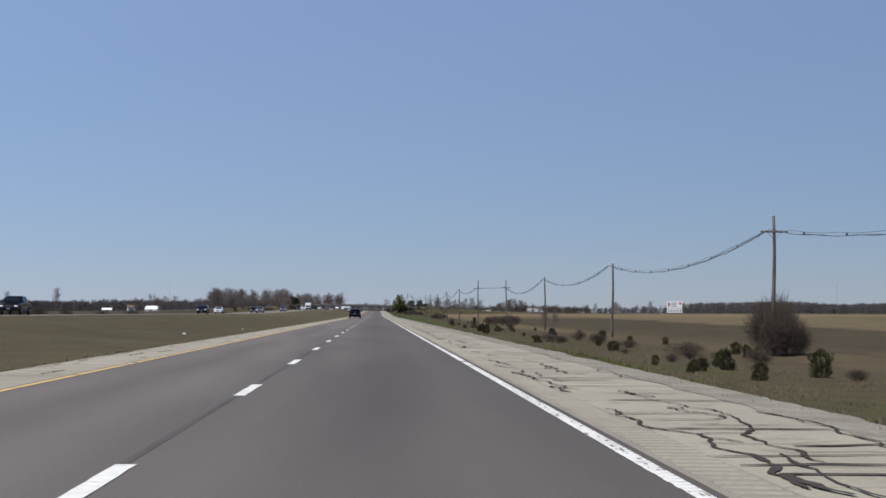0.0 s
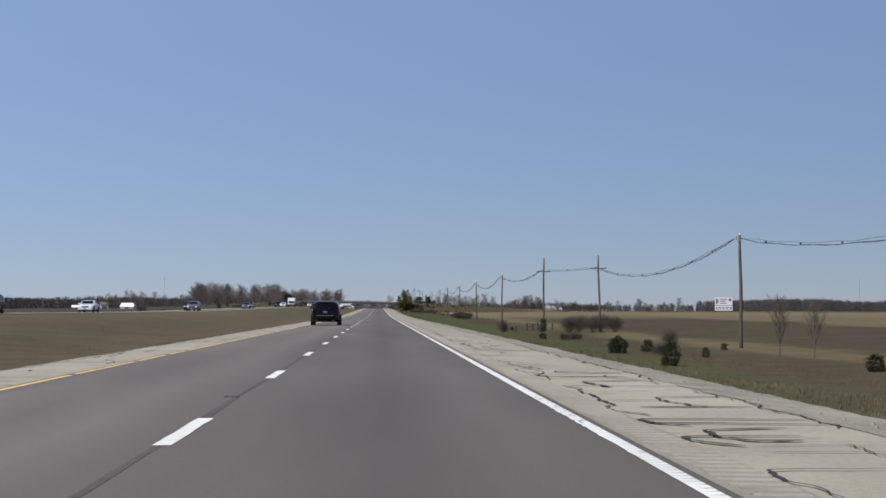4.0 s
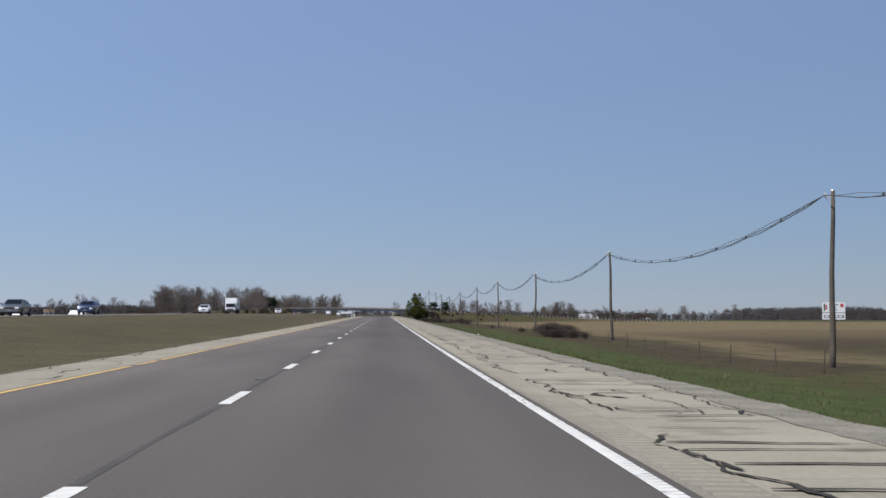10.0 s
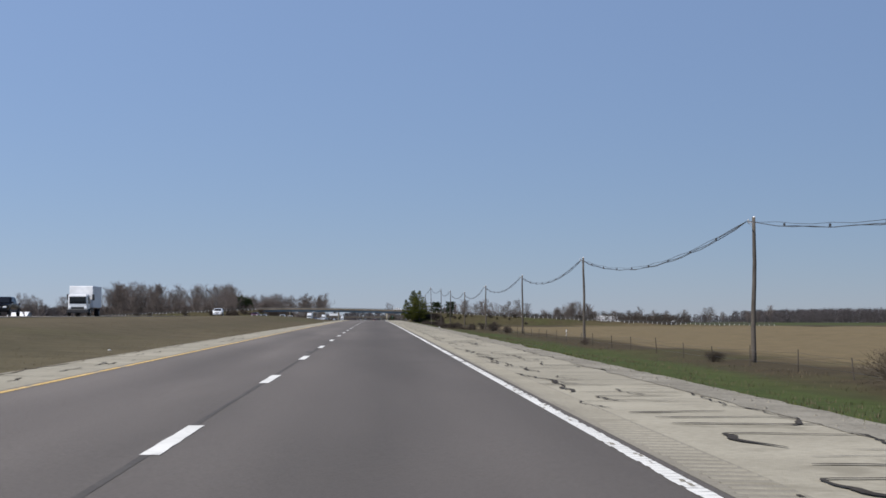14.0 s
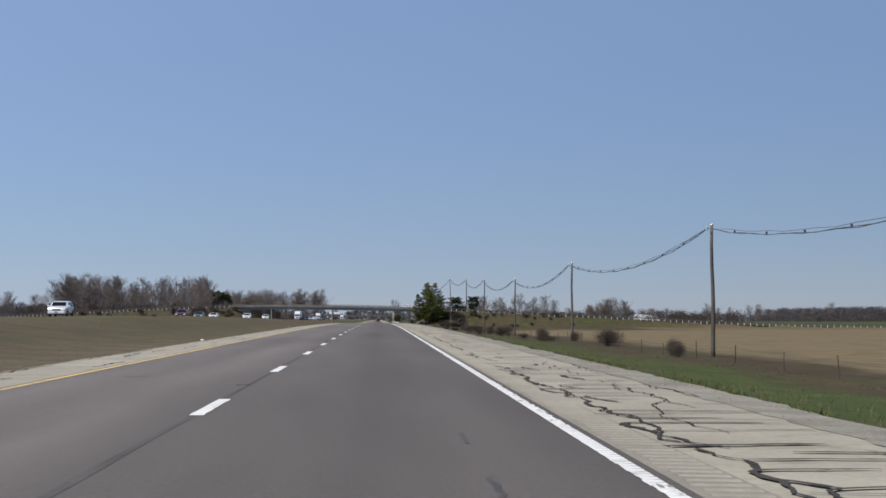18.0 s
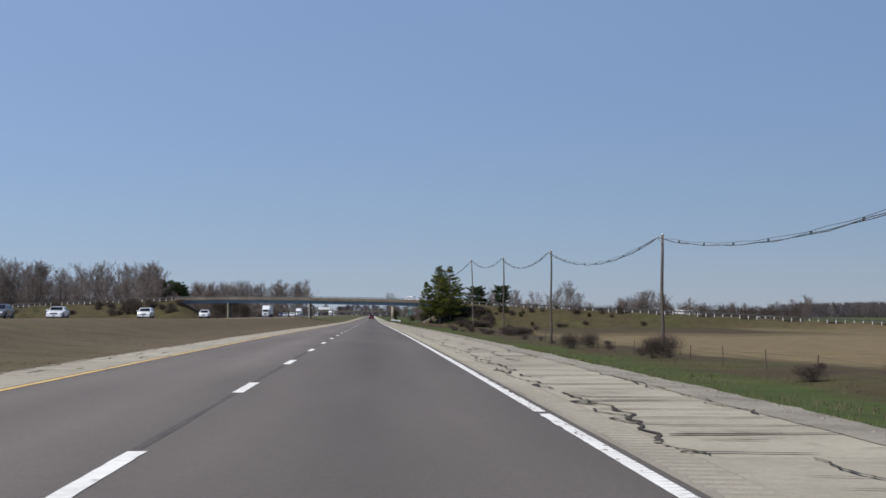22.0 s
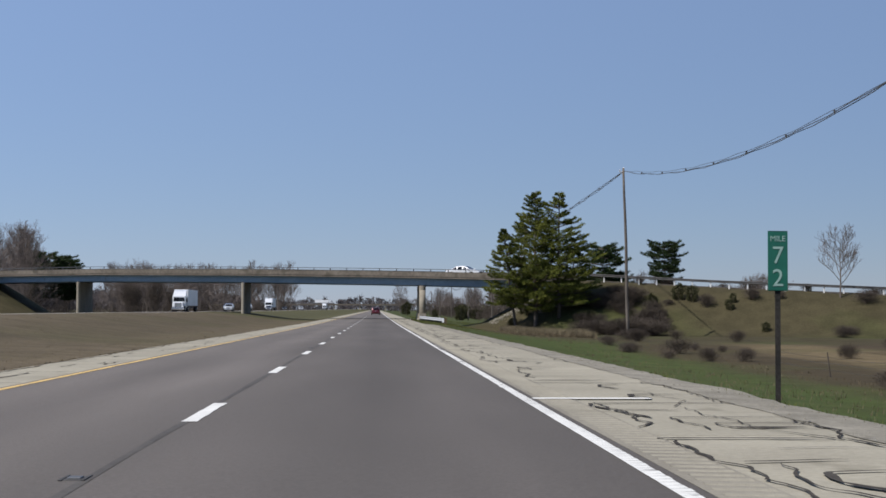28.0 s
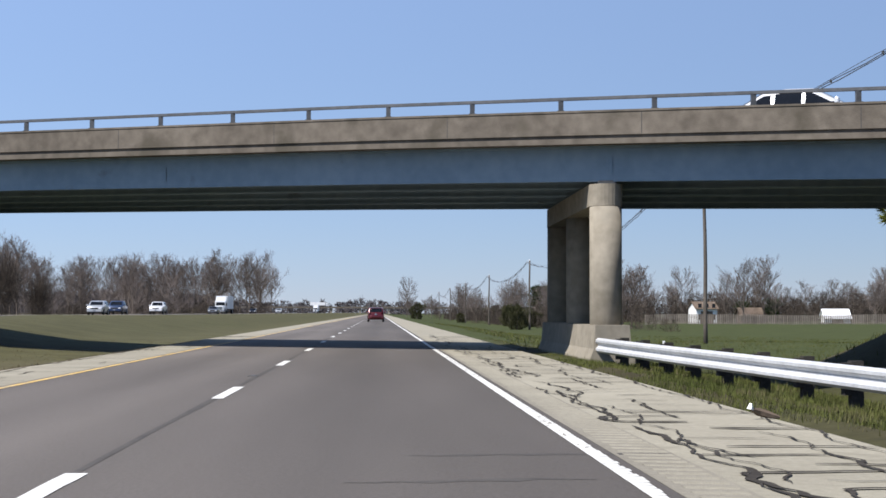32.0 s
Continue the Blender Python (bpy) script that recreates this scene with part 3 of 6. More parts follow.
road = strip(-5.0, 2.12, Y0, Y1, 0, ASPHALT, "road", label="grey asphalt carriageway of two lanes with worn lane markings")
RISE = 0.7                       # the opposite carriageway lies higher
road_far = strip(-37.3, -30.3, Y0, Y1, RISE, ASPHALT, "road_opposite", label="grey asphalt carriageway for the oncoming traffic")
sh_right = strip(2.12, 4.36, 1330, Y1, -0.012, SLAB, "shoulder_right", label="cream concrete shoulder with tarred cracks", category="shoulder")
sh_left = strip(-6.5, -5.0, 1330, Y1, -0.012, SLAB, "shoulder_left", label="narrow cream concrete shoulder beside the median", category="shoulder")
strip(-39.6, -37.3, Y0, Y1, RISE - 0.012, SLAB, "shoulder_opposite", label="pale concrete shoulder of the opposite carriageway", category="shoulder")
strip(-30.3, -29.2, Y0, Y1, RISE - 0.012, SLAB, "shoulder_opposite_inner", label="narrow pale shoulder of the opposite carriageway", category="shoulder")
s = Shape()
for i in range(2590):
    a, b = Y0 + 0.5 * i, Y0 + 0.5 * i + 0.5
    e = [5.14 + 0.16 * noise.noise((0, y * 0.25, 3)) + 0.10 * noise.noise((0, y * 1.3, 3)) for y in (a, b)]
    f = [4.30 + 0.16 * noise.noise((7, y * 0.6, 3)) + 0.08 * noise.noise((7, y * 2.3, 3)) for y in (a, b)]
    s.add([(f[0], a, -0.0055), (e[0], a, -0.045), (e[1], b, -0.045), (f[1], b, -0.0055), (e[0] + 0.25, a, -0.2), (e[1] + 0.25, b, -0.2)], [(0, 1, 2, 3), (1, 4, 5, 2)])
tagged(new("gravel_verge", s.on_grade().mesh("gravel_verge", GRAVEL)), "strip of grey gravel along the concrete shoulder", "gravel", kind="structure")


def ragged_line(name, x, w, y0, y1, material, rag, label, seed, step=0.16):
    """A painted line whose outer edge is scalloped where it runs over the ribs."""
    rng = random.Random(seed)
    sh = Shape()
    n = int((y1 - y0) / step)
    for i in range(n):
        # short lengths, each with its own worn edges
        y = y0 + i * step
        worn = 1.9 if y > 1140 else 1.0
        amp = worn * rag * max(0.05, -0.25 + 2.2 * noise.noise((seed, y * 0.05, 0)))
        inner = rag * max(0.04, -0.05 + 1.0 * noise.noise((seed + 5, y * 0.09, 0)))
        a = x - w / 2 + rng.uniform(-0.35, 0.6) * inner
        b = x + w / 2 + rng.uniform(-0.7, 0.3) * amp
        if rag > 0.05 and noise.noise((seed + 9, y * 0.045, 2)) > 0.16 and noise.noise((seed + 9, y * 1.1, 4)) > 0.34:
            continue
        k = len(sh.v)
        sh.v += [(a, y, 0.005), (b, y + 0.02 * (rag > 0), 0.005), (b, y + step, 0.005), (a, y + step, 0.005)]
        sh.f.append((k, k + 1, k + 2, k + 3))
    return part(name, sh.on_grade(), material, road, label)


ragged_line("edge_line", 1.950, 0.125, Y0, 1420, PAINT, 0.062, "white edge line with chipped paint", 1, 0.17)
ragged_line("edge_line", 1.95, 0.16, 1420, Y1, PAINT, 0.0, "white edge line", 2, 60)
ragged_line("yellow_line", -4.86, 0.115, Y0, 1420, YELLOW, 0.055, "faded yellow edge line", 3)
ragged_line("yellow_line", -4.86, 0.13, 1420, Y1, YELLOW, 0.0, "yellow edge line", 4, 60)
for x, m in ((-30.5, YELLOW), (-37.1, PAINT)):
    sh = Shape()
    for i in range(386):
        a, b = Y0 + 10 * i, Y0 + 10 * i + 10
        sh.add([(x - 0.08, a, RISE + 0.005), (x + 0.08, a, RISE + 0.005), (x + 0.08, b, RISE + 0.005), (x - 0.08, b, RISE + 0.005)], [(0, 1, 2, 3)])
    part("edge_line", sh.on_grade(), m, road_far)
dash_meshes = []
for k in range(5):
    rng = random.Random(k)
    sh = Shape()
    for i in range(9):
        y = -2.95 * (1 - i / 8)
        sh.v += [(-0.075 + rng.uniform(-0.006, 0.006), y, 0.005), (0.075 + rng.uniform(-0.008, 0.006), y, 0.005)]
    sh.f = [(2 * i, 2 * i + 1, 2 * i + 3, 2 * i + 2) for i in range(8)]
    dash_meshes.append(sh.mesh("lane_dash", PAINT))
for k in range(-3, 230):
    d = part("lane_dash", dash_meshes[k % 5], None, road)
    y = 10.34 + 11.58 * k
    d.location, d.rotation_euler = (-1.635, y, grade(y - 1.5) + 1.5 * math.tan(incline(y - 1.5))), (incline(y - 1.5), 0, 0)
    if k % 2 == 0:
        d = part("lane_dash", dash_meshes[k % 5], None, road_far)
        d.location, d.rotation_euler = (-33.8, y, RISE + grade(y - 1.5) + 1.5 * math.tan(incline(y - 1.5))), (incline(y - 1.5), 0, 0)
# tarred seam between the lanes and faint patches
sh = Shape()
n = 900
for i in range(n + 1):
    y = Y0 + i * 1.6
    c, hw = -1.665 + 0.02 * noise.noise((1, y * 0.2, 0)), 0.026 + 0.05 * abs(noise.noise((2, y * 0.13, 0)))
    sh.v += [(c - hw, y, 0.0025), (c + hw, y, 0.0025)]
sh.f = [(2 * i, 2 * i + 1, 2 * i + 3, 2 * i + 2) for i in range(n)]
part("lane_seam", sh.on_grade(), LANE_SEAM, road, "dark tarred seam between the lanes")

# ---- bridge over the highway ----


def by(x, d=0.0):
    """Depth along the highway of the bridge's near edge at x, d further back."""
    return EDGE_Y - SKEW * (x - PIER_X) + d


def slanted(x0, x1, d0, d1, z0, z1, n=1, shape=None):
    """A bar along the slanted bridge; heights follow its crown."""
    sh = shape or Shape()
    k = len(sh.v)
    for i in range(n + 1):
        a = x0 + (x1 - x0) * i / n
        za = cross_height(a) - 6.0
        sh.v += [(a, by(a, d0), z0 + za), (a, by(a, d1), z0 + za), (a, by(a, d1), z1 + za), (a, by(a, d0), z1 + za)]
        if i:
            o = k + 4 * i
            sh.f += [(o - 4 + q, o + q, o + (q + 1) % 4, o - 4 + (q + 1) % 4) for q in range(4)]
    sh.f += [(k, k + 1, k + 2, k + 3), (k + 4 * n + 3, k + 4 * n + 2, k + 4 * n + 1, k + 4 * n)]
    return sh


XA, XB = -60.0, 25.0
bridge = thing("overpass_bridge", "concrete and blue steel girder road bridge over the highway", "bridge")
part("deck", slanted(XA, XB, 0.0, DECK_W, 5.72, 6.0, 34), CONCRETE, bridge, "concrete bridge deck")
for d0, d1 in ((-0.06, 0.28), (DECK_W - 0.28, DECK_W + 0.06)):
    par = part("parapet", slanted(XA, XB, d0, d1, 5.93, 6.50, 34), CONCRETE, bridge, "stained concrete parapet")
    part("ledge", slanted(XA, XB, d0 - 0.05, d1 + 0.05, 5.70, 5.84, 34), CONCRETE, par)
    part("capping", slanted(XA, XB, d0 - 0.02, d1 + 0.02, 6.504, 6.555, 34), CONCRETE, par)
    rail = part("rail", slanted(XA, XB, (d0 + d1) / 2 - 0.06, (d0 + d1) / 2 + 0.06, 6.84, 6.915, 34), RAILGREY, bridge, "dull grey steel top rail")
    post = Shape().box(-0.06, 0.06, -0.05, 0.05, 0, 0.30).box(-0.09, 0.09, -0.07, 0.07, 0, 0.03).mesh("rail_post", RAILGREY)
    x = XA + 1.52
    while x < XB:
        p = part("rail_post", post, None, bridge)
        p.location = (x, by(x, (d0 + d1) / 2), 6.555 + cross_height(x) - 6.0)
        x += 2.187
    # joints in the parapet face
    j = Shape()
    x = XA + 1
    while x < XB:
        slanted(x, x + 0.018, d0 - 0.002, d1 + 0.003, 5.94, 6.49, 1, j)
        x += 4.7
    tagged(part("joint", j, SEAM, par), kind="stuff")
for k, d in enumerate((0.6, 3.1, 5.7, 8.2, DECK_W - 0.6)):
    g = part("girder", slanted(XA, XB, d - 0.02, d + 0.02, 4.87, 5.72, 34), STEEL_BLUE, bridge, "blue-grey painted steel girder")
    part("flange", slanted(XA, XB, d - (0.021 if k == 0 else 0.09), d + 0.09, 4.81, 4.87, 34), STEEL_BLUE, g)
    part("flange", slanted(XA, XB, d - 0.16, d + 0.16, 5.66, 5.716, 34), STEEL_BLUE, g)
for x in (-51, -42.96, -30, -18.06, -6, PIER_X, 15):
    part("cross_brace", slanted(x, x + 0.12, 0.55, DECK_W - 0.55, 5.0, 5.4, 1), STEEL_BLUE, bridge)
for px in (PIER_X, -18.06, -42.96):
    base = land(px, by(px, 3)) - 0.6
    top = cross_height(px) - 6.0 + 4.81
    y0, y1, r_ = by(px, 0.42), by(px, 10.9), 0.41 if px == PIER_X else 0.24

    def stadium(r, z0, z1):
        """A wall along the highway with rounded ends."""
        turn = [math.pi * k / 14 for k in range(15)]
        ring = [(px + r * math.cos(a), y1 - r + r * math.sin(a)) for a in turn] + [(px - r * math.cos(a), y0 + r - r * math.sin(a)) for a in turn]
        q = len(ring)
        sh_ = Shape()
        sh_.v = [(x_, y_, z_) for z_ in (z0, z1) for x_, y_ in ring]
        sh_.f = [(k, (k + 1) % q, q + (k + 1) % q, q + k) for k in range(q)] + [tuple(range(q - 1, -1, -1)), tuple(range(q, 2 * q))]
        return sh_
    if px == PIER_X:
        pier = part("pier", Shape().box(px - 0.34, px + 0.34, y0 + 0.3, y1 - 0.3, base, 0.55), COLUMN, bridge, "concrete footing under the round columns")
        for yc in (y0 + r_, (y0 + y1) / 2, y1 - r_):
            part("column", Shape().tube([(px, yc, base), (px, yc, 2.0), (px, yc, top - 0.63)], r_, 28), COLUMN, pier, "round concrete column", smooth=True)
    else:
        pier = part("pier", stadium(r_, base, top - 0.63), COLUMN, bridge, "concrete wall pier with rounded ends")
    part("pier_cap", stadium(r_ + 0.015, top - 0.62, top - 0.06), COLUMN, pier, "concrete pier cap with rounded ends")
    for d in (0.7, 3.1, 5.7, 8.2, 10.6):
        part("bearing", Shape().box(px - 0.22, px + 0.22, by(px, d) - 0.2, by(px, d) + 0.2, top - 0.06, top + 0.02), RAILGREY, pier)
    if px == PIER_X:
        prof = [(-0.62, -0.4), (-0.62, 0.02), (-0.52, 0.28), (-0.47, 0.86), (0.47, 0.86), (0.52, 0.28), (0.62, 0.02), (0.62, -0.4)]
        sh = Shape()
        ya, yb = by(px, -0.3), by(px, 11.3)
        sh.v = [(px + a * (0.9 if y in (ya,) else 1), y, z - 0.1) for y in (ya, ya + 0.3, yb - 0.3, yb) for a, z in prof]
        for r in range(3):
            sh.f += [(r * 8 + i, r * 8 + i + 1, r * 8 + 9 + i, r * 8 + 8 + i) for i in range(7)]
        sh.f += [tuple(range(8)), tuple(range(31, 23, -1))]
        part("crash_wall", sh, COLUMN, bridge, "sloped concrete crash wall round the pier base")
for x, o in ((XA, -1), (XB, 1)):
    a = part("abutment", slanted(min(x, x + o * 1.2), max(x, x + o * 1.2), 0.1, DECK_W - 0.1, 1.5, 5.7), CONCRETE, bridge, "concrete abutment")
    # sloping sheet set where the bank is dark from the bridge's shade
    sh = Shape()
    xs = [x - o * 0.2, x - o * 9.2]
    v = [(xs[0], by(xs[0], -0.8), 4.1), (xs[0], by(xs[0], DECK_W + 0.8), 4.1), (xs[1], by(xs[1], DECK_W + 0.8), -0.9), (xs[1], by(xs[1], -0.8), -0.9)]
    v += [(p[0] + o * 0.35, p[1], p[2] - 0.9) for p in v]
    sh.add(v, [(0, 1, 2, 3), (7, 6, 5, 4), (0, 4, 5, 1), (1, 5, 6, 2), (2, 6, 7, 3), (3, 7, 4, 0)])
    part("slope_paving", sh, CONCRETE, a, "paved slope under the bridge end, dark only in shade")
# approach roads and their guard rails
for side, (x0, x1) in {"east": (XB, 300.0), "west": (-520.0, XA)}.items():
    tagged(new("approach_road_" + side, slanted(x0, x1, 1.4, DECK_W - 1.4, 5.8, 5.98, 60).mesh("approach_road", ASPHALT)), "asphalt approach road on the grassy embankment", "road", kind="structure")


def w_beam(sh, pts, z, h=0.31):
    """A corrugated steel beam along pts, facing left of the run."""
    prof = [(0.0, -0.5), (0.06, -0.36), (0.06, -0.22), (0.0, -0.06), (0.0, 0.06), (0.06, 0.22), (0.06, 0.36), (0.0, 0.5)]
    k = len(sh.v)
    m = len(prof)
    for i, p in enumerate(pts):
        a, b = Vector(pts[max(i - 1, 0)]), Vector(pts[min(i + 1, len(pts) - 1)])
        d = (b - a).normalized()
        nrm = Vector((-d.y, d.x, 0))
        for o, u in prof:
            q = Vector(p) + nrm * (o + 0.02)
            sh.v.append((q.x, q.y, p[2] + z + u * h))
        for o, u in prof:
            q = Vector(p) + nrm * (o + 0.012)
            sh.v.append((q.x, q.y, p[2] + z + u * h))
    for i in range(len(pts) - 1):
        for j in range(m - 1):
            a = k + i * 2 * m + j
            sh.f.append((a, a + 2 * m, a + 2 * m + 1, a + 1))
            a += m
            sh.f.append((a + 1, a + 2 * m + 1, a + 2 * m, a))
    return sh


post_white = Shape().box(-0.07, 0.07, -0.07, 0.07, -0.5, 0.76, bevel=0.015).mesh("post", WHITE_SIDING)
for side, x0, x1, d in (("e", XB + 1, 175.0, 0.5), ("w", -300.0, XA - 1, 0.5)):
    rail = thing("approach_guard_rail", "white-posted steel guard rail along the embankment road", "guard rail", group="embankment guard rails")
    xs = np.linspace(x0, x1, int(abs(x1 - x0) / 1.95) + 1)
    pts = [(float(x), by(float(x), d), cross_height(float(x))) for x in xs]
    part("beam", w_beam(Shape(), pts[::-1], 0.6), WEATHERED, rail, "weathered dark steel beam")
    for p in pts:
        part("post", post_white, None, rail).location = (p[0], p[1] + 0.12, p[2])

# ---- guard rail at the pier ----
guard = thing("roadside_guard_rail", "galvanised steel guard rail on dark wooden posts by the pier", "guard rail")
run = []
for i in range(12):
    t = i / 11
    x, y = 5.75 + 2.2 * t ** 1.2, by(PIER_X, -0.2) - 20.5 * t
    run.append((x, y, -0.43 - 0.20 * t))
part("beam", w_beam(Shape(), run[::-1], 0.70, 0.36), GALV, guard, "dull galvanised beam")
for i, p in enumerate(run[1:]):
    q = part("post", Shape().box(-0.09, 0.09, -0.1, 0.1, -0.9, 0.93).box(-0.20, -0.09, -0.09, 0.09, 0.42, 0.90), DARKWOOD, guard, "black creosoted post")
    q.location = (p[0] + 0.22, p[1], p[2])
    q.rotation_euler = (0, random.uniform(-0.03, 0.03), 0)
for i in (3, 9):
    p = run[i]
    part("reflector", Shape().box(p[0] + 0.1, p[0] + 0.15, p[1], p[1] + 0.03, p[2] + 0.84, p[2] + 0.96, bevel=0.01), SIGNWHITE, guard, "white reflector tab")
e = run[-1]
part("end_shoe", Shape().tube([(e[0], e[1], e[2] + 0.40), (e[0], e[1], e[2] + 0.86)], 0.22, 12), GALV, guard)
om = thing("object_marker", "yellow and black striped marker board at the rail end", "road sign", pose(e[0] + 0.15, e[1] - 0.35, e[2], 0, 0, 0))
part("board", Shape().box(-0.16, 0.16, -0.01, 0.01, 0.05, 0.95, bevel=0.008), MARKER_YELLOW, om, "yellow board")
for i in range(4):
    z = 0.14 + i * 0.22
    part("stripe", Shape().add([(-0.15, -0.014, z), (0.15, -0.014, z - 0.09), (0.15, -0.014, z + 0.01), (-0.15, -0.014, z + 0.1)], [(0, 1, 2, 3)]), TRIM, om)
part("post", Shape().box(-0.03, 0.03, 0.012, 0.06, -0.4, 0.9), GALV, om)

# ---- mile marker ----
mx, my = 6.68, 1129.0
mz = land(mx, my)
mile = thing("mile_marker_sign", "tall green mile marker sign with white figures on a steel post", "road sign", pose(mx, my, mz, 0, 0, 2))
part("panel", Shape().box(-0.165, 0.165, -0.012, 0.0, 1.92, 2.90, bevel=0.01), SIGNGREEN, mile, "green reflective panel")
part("post", Shape().box(-0.025, 0.025, 0.004, 0.04, -0.4, 2.8).box(-0.045, -0.025, 0.004, 0.012, -0.4, 2.8).box(0.025, 0.045, 0.004, 0.012, -0.4, 2.8), DARKWOOD, mile, "dark steel channel post")


def lettering(text, size, at, parent, material, name="figure"):
    cu = bpy.data.curves.new(name, "FONT")
    cu.body, cu.size, cu.align_x, cu.align_y, cu.extrude = text, size, "CENTER", "CENTER", 0.002
    cu.materials.append(material)
    ob = new(name, cu)
    ob.parent = parent
    ob.location, ob.rotation_euler = at, (radians(90), 0, 0)
    return ob


lettering("MILE", 0.13, (0, -0.016, 2.77), mile, FIGURE, "word")
lettering("7", 0.40, (0, -0.016, 2.49), mile, FIGURE)
lettering("2", 0.40, (0, -0.016, 2.12), mile, FIGURE)
part("stripe", Shape().add([(2.05, 1122.9, 0.006), (3.5, 1122.9, 0.006), (3.5, 1123.15, 0.006), (2.05, 1123.15, 0.006)], [(0, 1, 2, 3)]).on_grade(), PAINT, road, "white cross stripe on the shoulder")

# ---- utility poles and lines ----
POLES = [(33.0, 40, 7.11, 0), (33.0, 124.5, 7.97, 1.35), (32.8, 209.7, 6.78, 0), (32.9, 294.4, 6.84, 0), (33.2, 384.4, 8.2, 2.0), (27.65, 411.6, 8.65, 2.25), (26.4, 482.5, 7.47, 0), (26.7, 570.0, 7.78, 0), (26.6, 657.7, 7.93, 0), (26.9, 746.0, 8.75, 0), (27.35, 832.0, 9.05, 0), (26.8, 917.7, 9.13, 0), (26.9, 1006.3, 9.23, 0), (27.0, 1094.1, 11.47, 0), (27.5, 1182.0, 13.78, 0), (26.7, 1264.0, 16.29, 0), (28.2, 1391.0, 15.3, 0), (25.2, 1433.0, 8.6, 0), (24.2, 1502.0, 9.4, 0), (24.0, 1588.0, 9.2, 0), (24.0, 1675.0, 9.2, 0), (24.0, 1763.0, 9.2, 0), (24.0, 1850.0, 9.2, 0), (24.0, 1940.0, 9.2, 0)]
attach = []
for i, (x, y, top, arm) in enumerate(POLES):
    rng = random.Random(i)
    z = land(x, y)
    lean = (rng.uniform(-1.0, 1.0), rng.uniform(-1.6, 0.8))
    lab = "weathered wooden utility pole with a cross-arm" if arm else "weathered wooden utility pole with a side bracket"
    up = thing("utility_pole", lab, "utility pole", pose(x, y, z, lean[0], lean[1], 0), "roadside utility poles")
    h = top - z
    n = 7
    part("pole", Shape().tube([(0.04 * math.sin(k * 1.3 + i), 0, -0.8 + (h + 0.8) * k / n) for k in range(n + 1)], [0.19 - 0.075 * k / n for k in range(n + 1)], 12), POLEWOOD, up, smooth=True)
    if arm:
        za = h - arm
        part("crossarm", Shape().box(-1.15, 1.15, -0.16, -0.05, za - 0.06, za + 0.06, bevel=0.01), POLEWOOD, up, "wooden cross-arm")
        part("brace", Shape().tube([(-0.6, -0.12, za - 0.04), (0, -0.13, za - 0.6), (0.6, -0.12, za - 0.04)], 0.02, 5), RAILGREY, up)
        for o in (-1.05, -0.55, 0.55, 1.05):
            part("insulator", Shape().tube([(o, -0.1, za + 0.06), (o, -0.1, za + 0.12), (o, -0.1, za + 0.2), (o, -0.1, za + 0.24)], [0.03, 0.07, 0.06, 0.02], 8), CERAMIC, up)
        part("top_pin", Shape().tube([(-0.3, 0, h - 0.05), (0.05, 0, h - 0.03)], 0.025, 6), GALV, up)
        attach.append((x - 0.45 if i != 5 else x - 0.5, y, z + za + 0.18))
    else:
        part("bracket", Shape().box(-0.48, 0.05, -0.05, 0.05, h - 0.42, h - 0.34).tube([(-0.45, 0, h - 0.4), (0, 0, h - 0.75)], 0.02, 5), GALV, up, "grey steel bracket")
        part("insulator", Shape().tube([(-0.42, 0, h - 0.34), (-0.42, 0, h - 0.26), (-0.42, 0, h - 0.2), (-0.42, 0, h - 0.14)], [0.03, 0.075, 0.06, 0.02], 8), CERAMIC, up)
        part("cap", Shape().tube([(0, 0, h - 0.02), (0, 0, h + 0.05)], [0.125, 0.07], 10), GALV, up)
        attach.append((x - 0.42, y, z + h - 0.3))
    if i in (4, 5):
        part("ground_wire", Shape().tube([(0.12, -0.13, 0), (0.11, -0.12, h * 0.7)], 0.012, 4), CABLE, up)
for i in range(len(attach) - 1):
    a, b = Vector(attach[i]), Vector(attach[i + 1])
    span = (b - a).length
    sag = 2.1 * (span / 87) ** 2 if i != 15 else 0.4
    line = thing("power_line", "bundle of dark overhead cables hung in a slack curve with spacers", "power line", group="overhead lines")
    n = 22

    def at(t):
        p = a.lerp(b, t)
        p.z -= sag * 4 * t * (1 - t)
        return p
    for ox, oz, r in ((0.0, 0.12, 0.02), (-0.12, -0.08, 0.03), (0.12, -0.08, 0.03)):
        pts = []
        for k in range(n + 1):
            t = k / n
            f = min(1.0, min(t, 1 - t) * 12)
            wob = 0.05 * math.sin(k * 2.3 + ox * 20)
            pts.append(at(t) + Vector((ox * f, 0, (oz + wob) * f)))
        part("cable", Shape().tube(pts, r, 4, False), CABLE, line)
    m = max(2, int(span / 9.5))
    for k in range(1, m):
        p = at(k / m)
        part("spacer", Shape().box(p.x - 0.07, p.x + 0.07, p.y - 0.015, p.y + 0.015, p.z - 0.09, p.z + 0.10), CABLE, line)

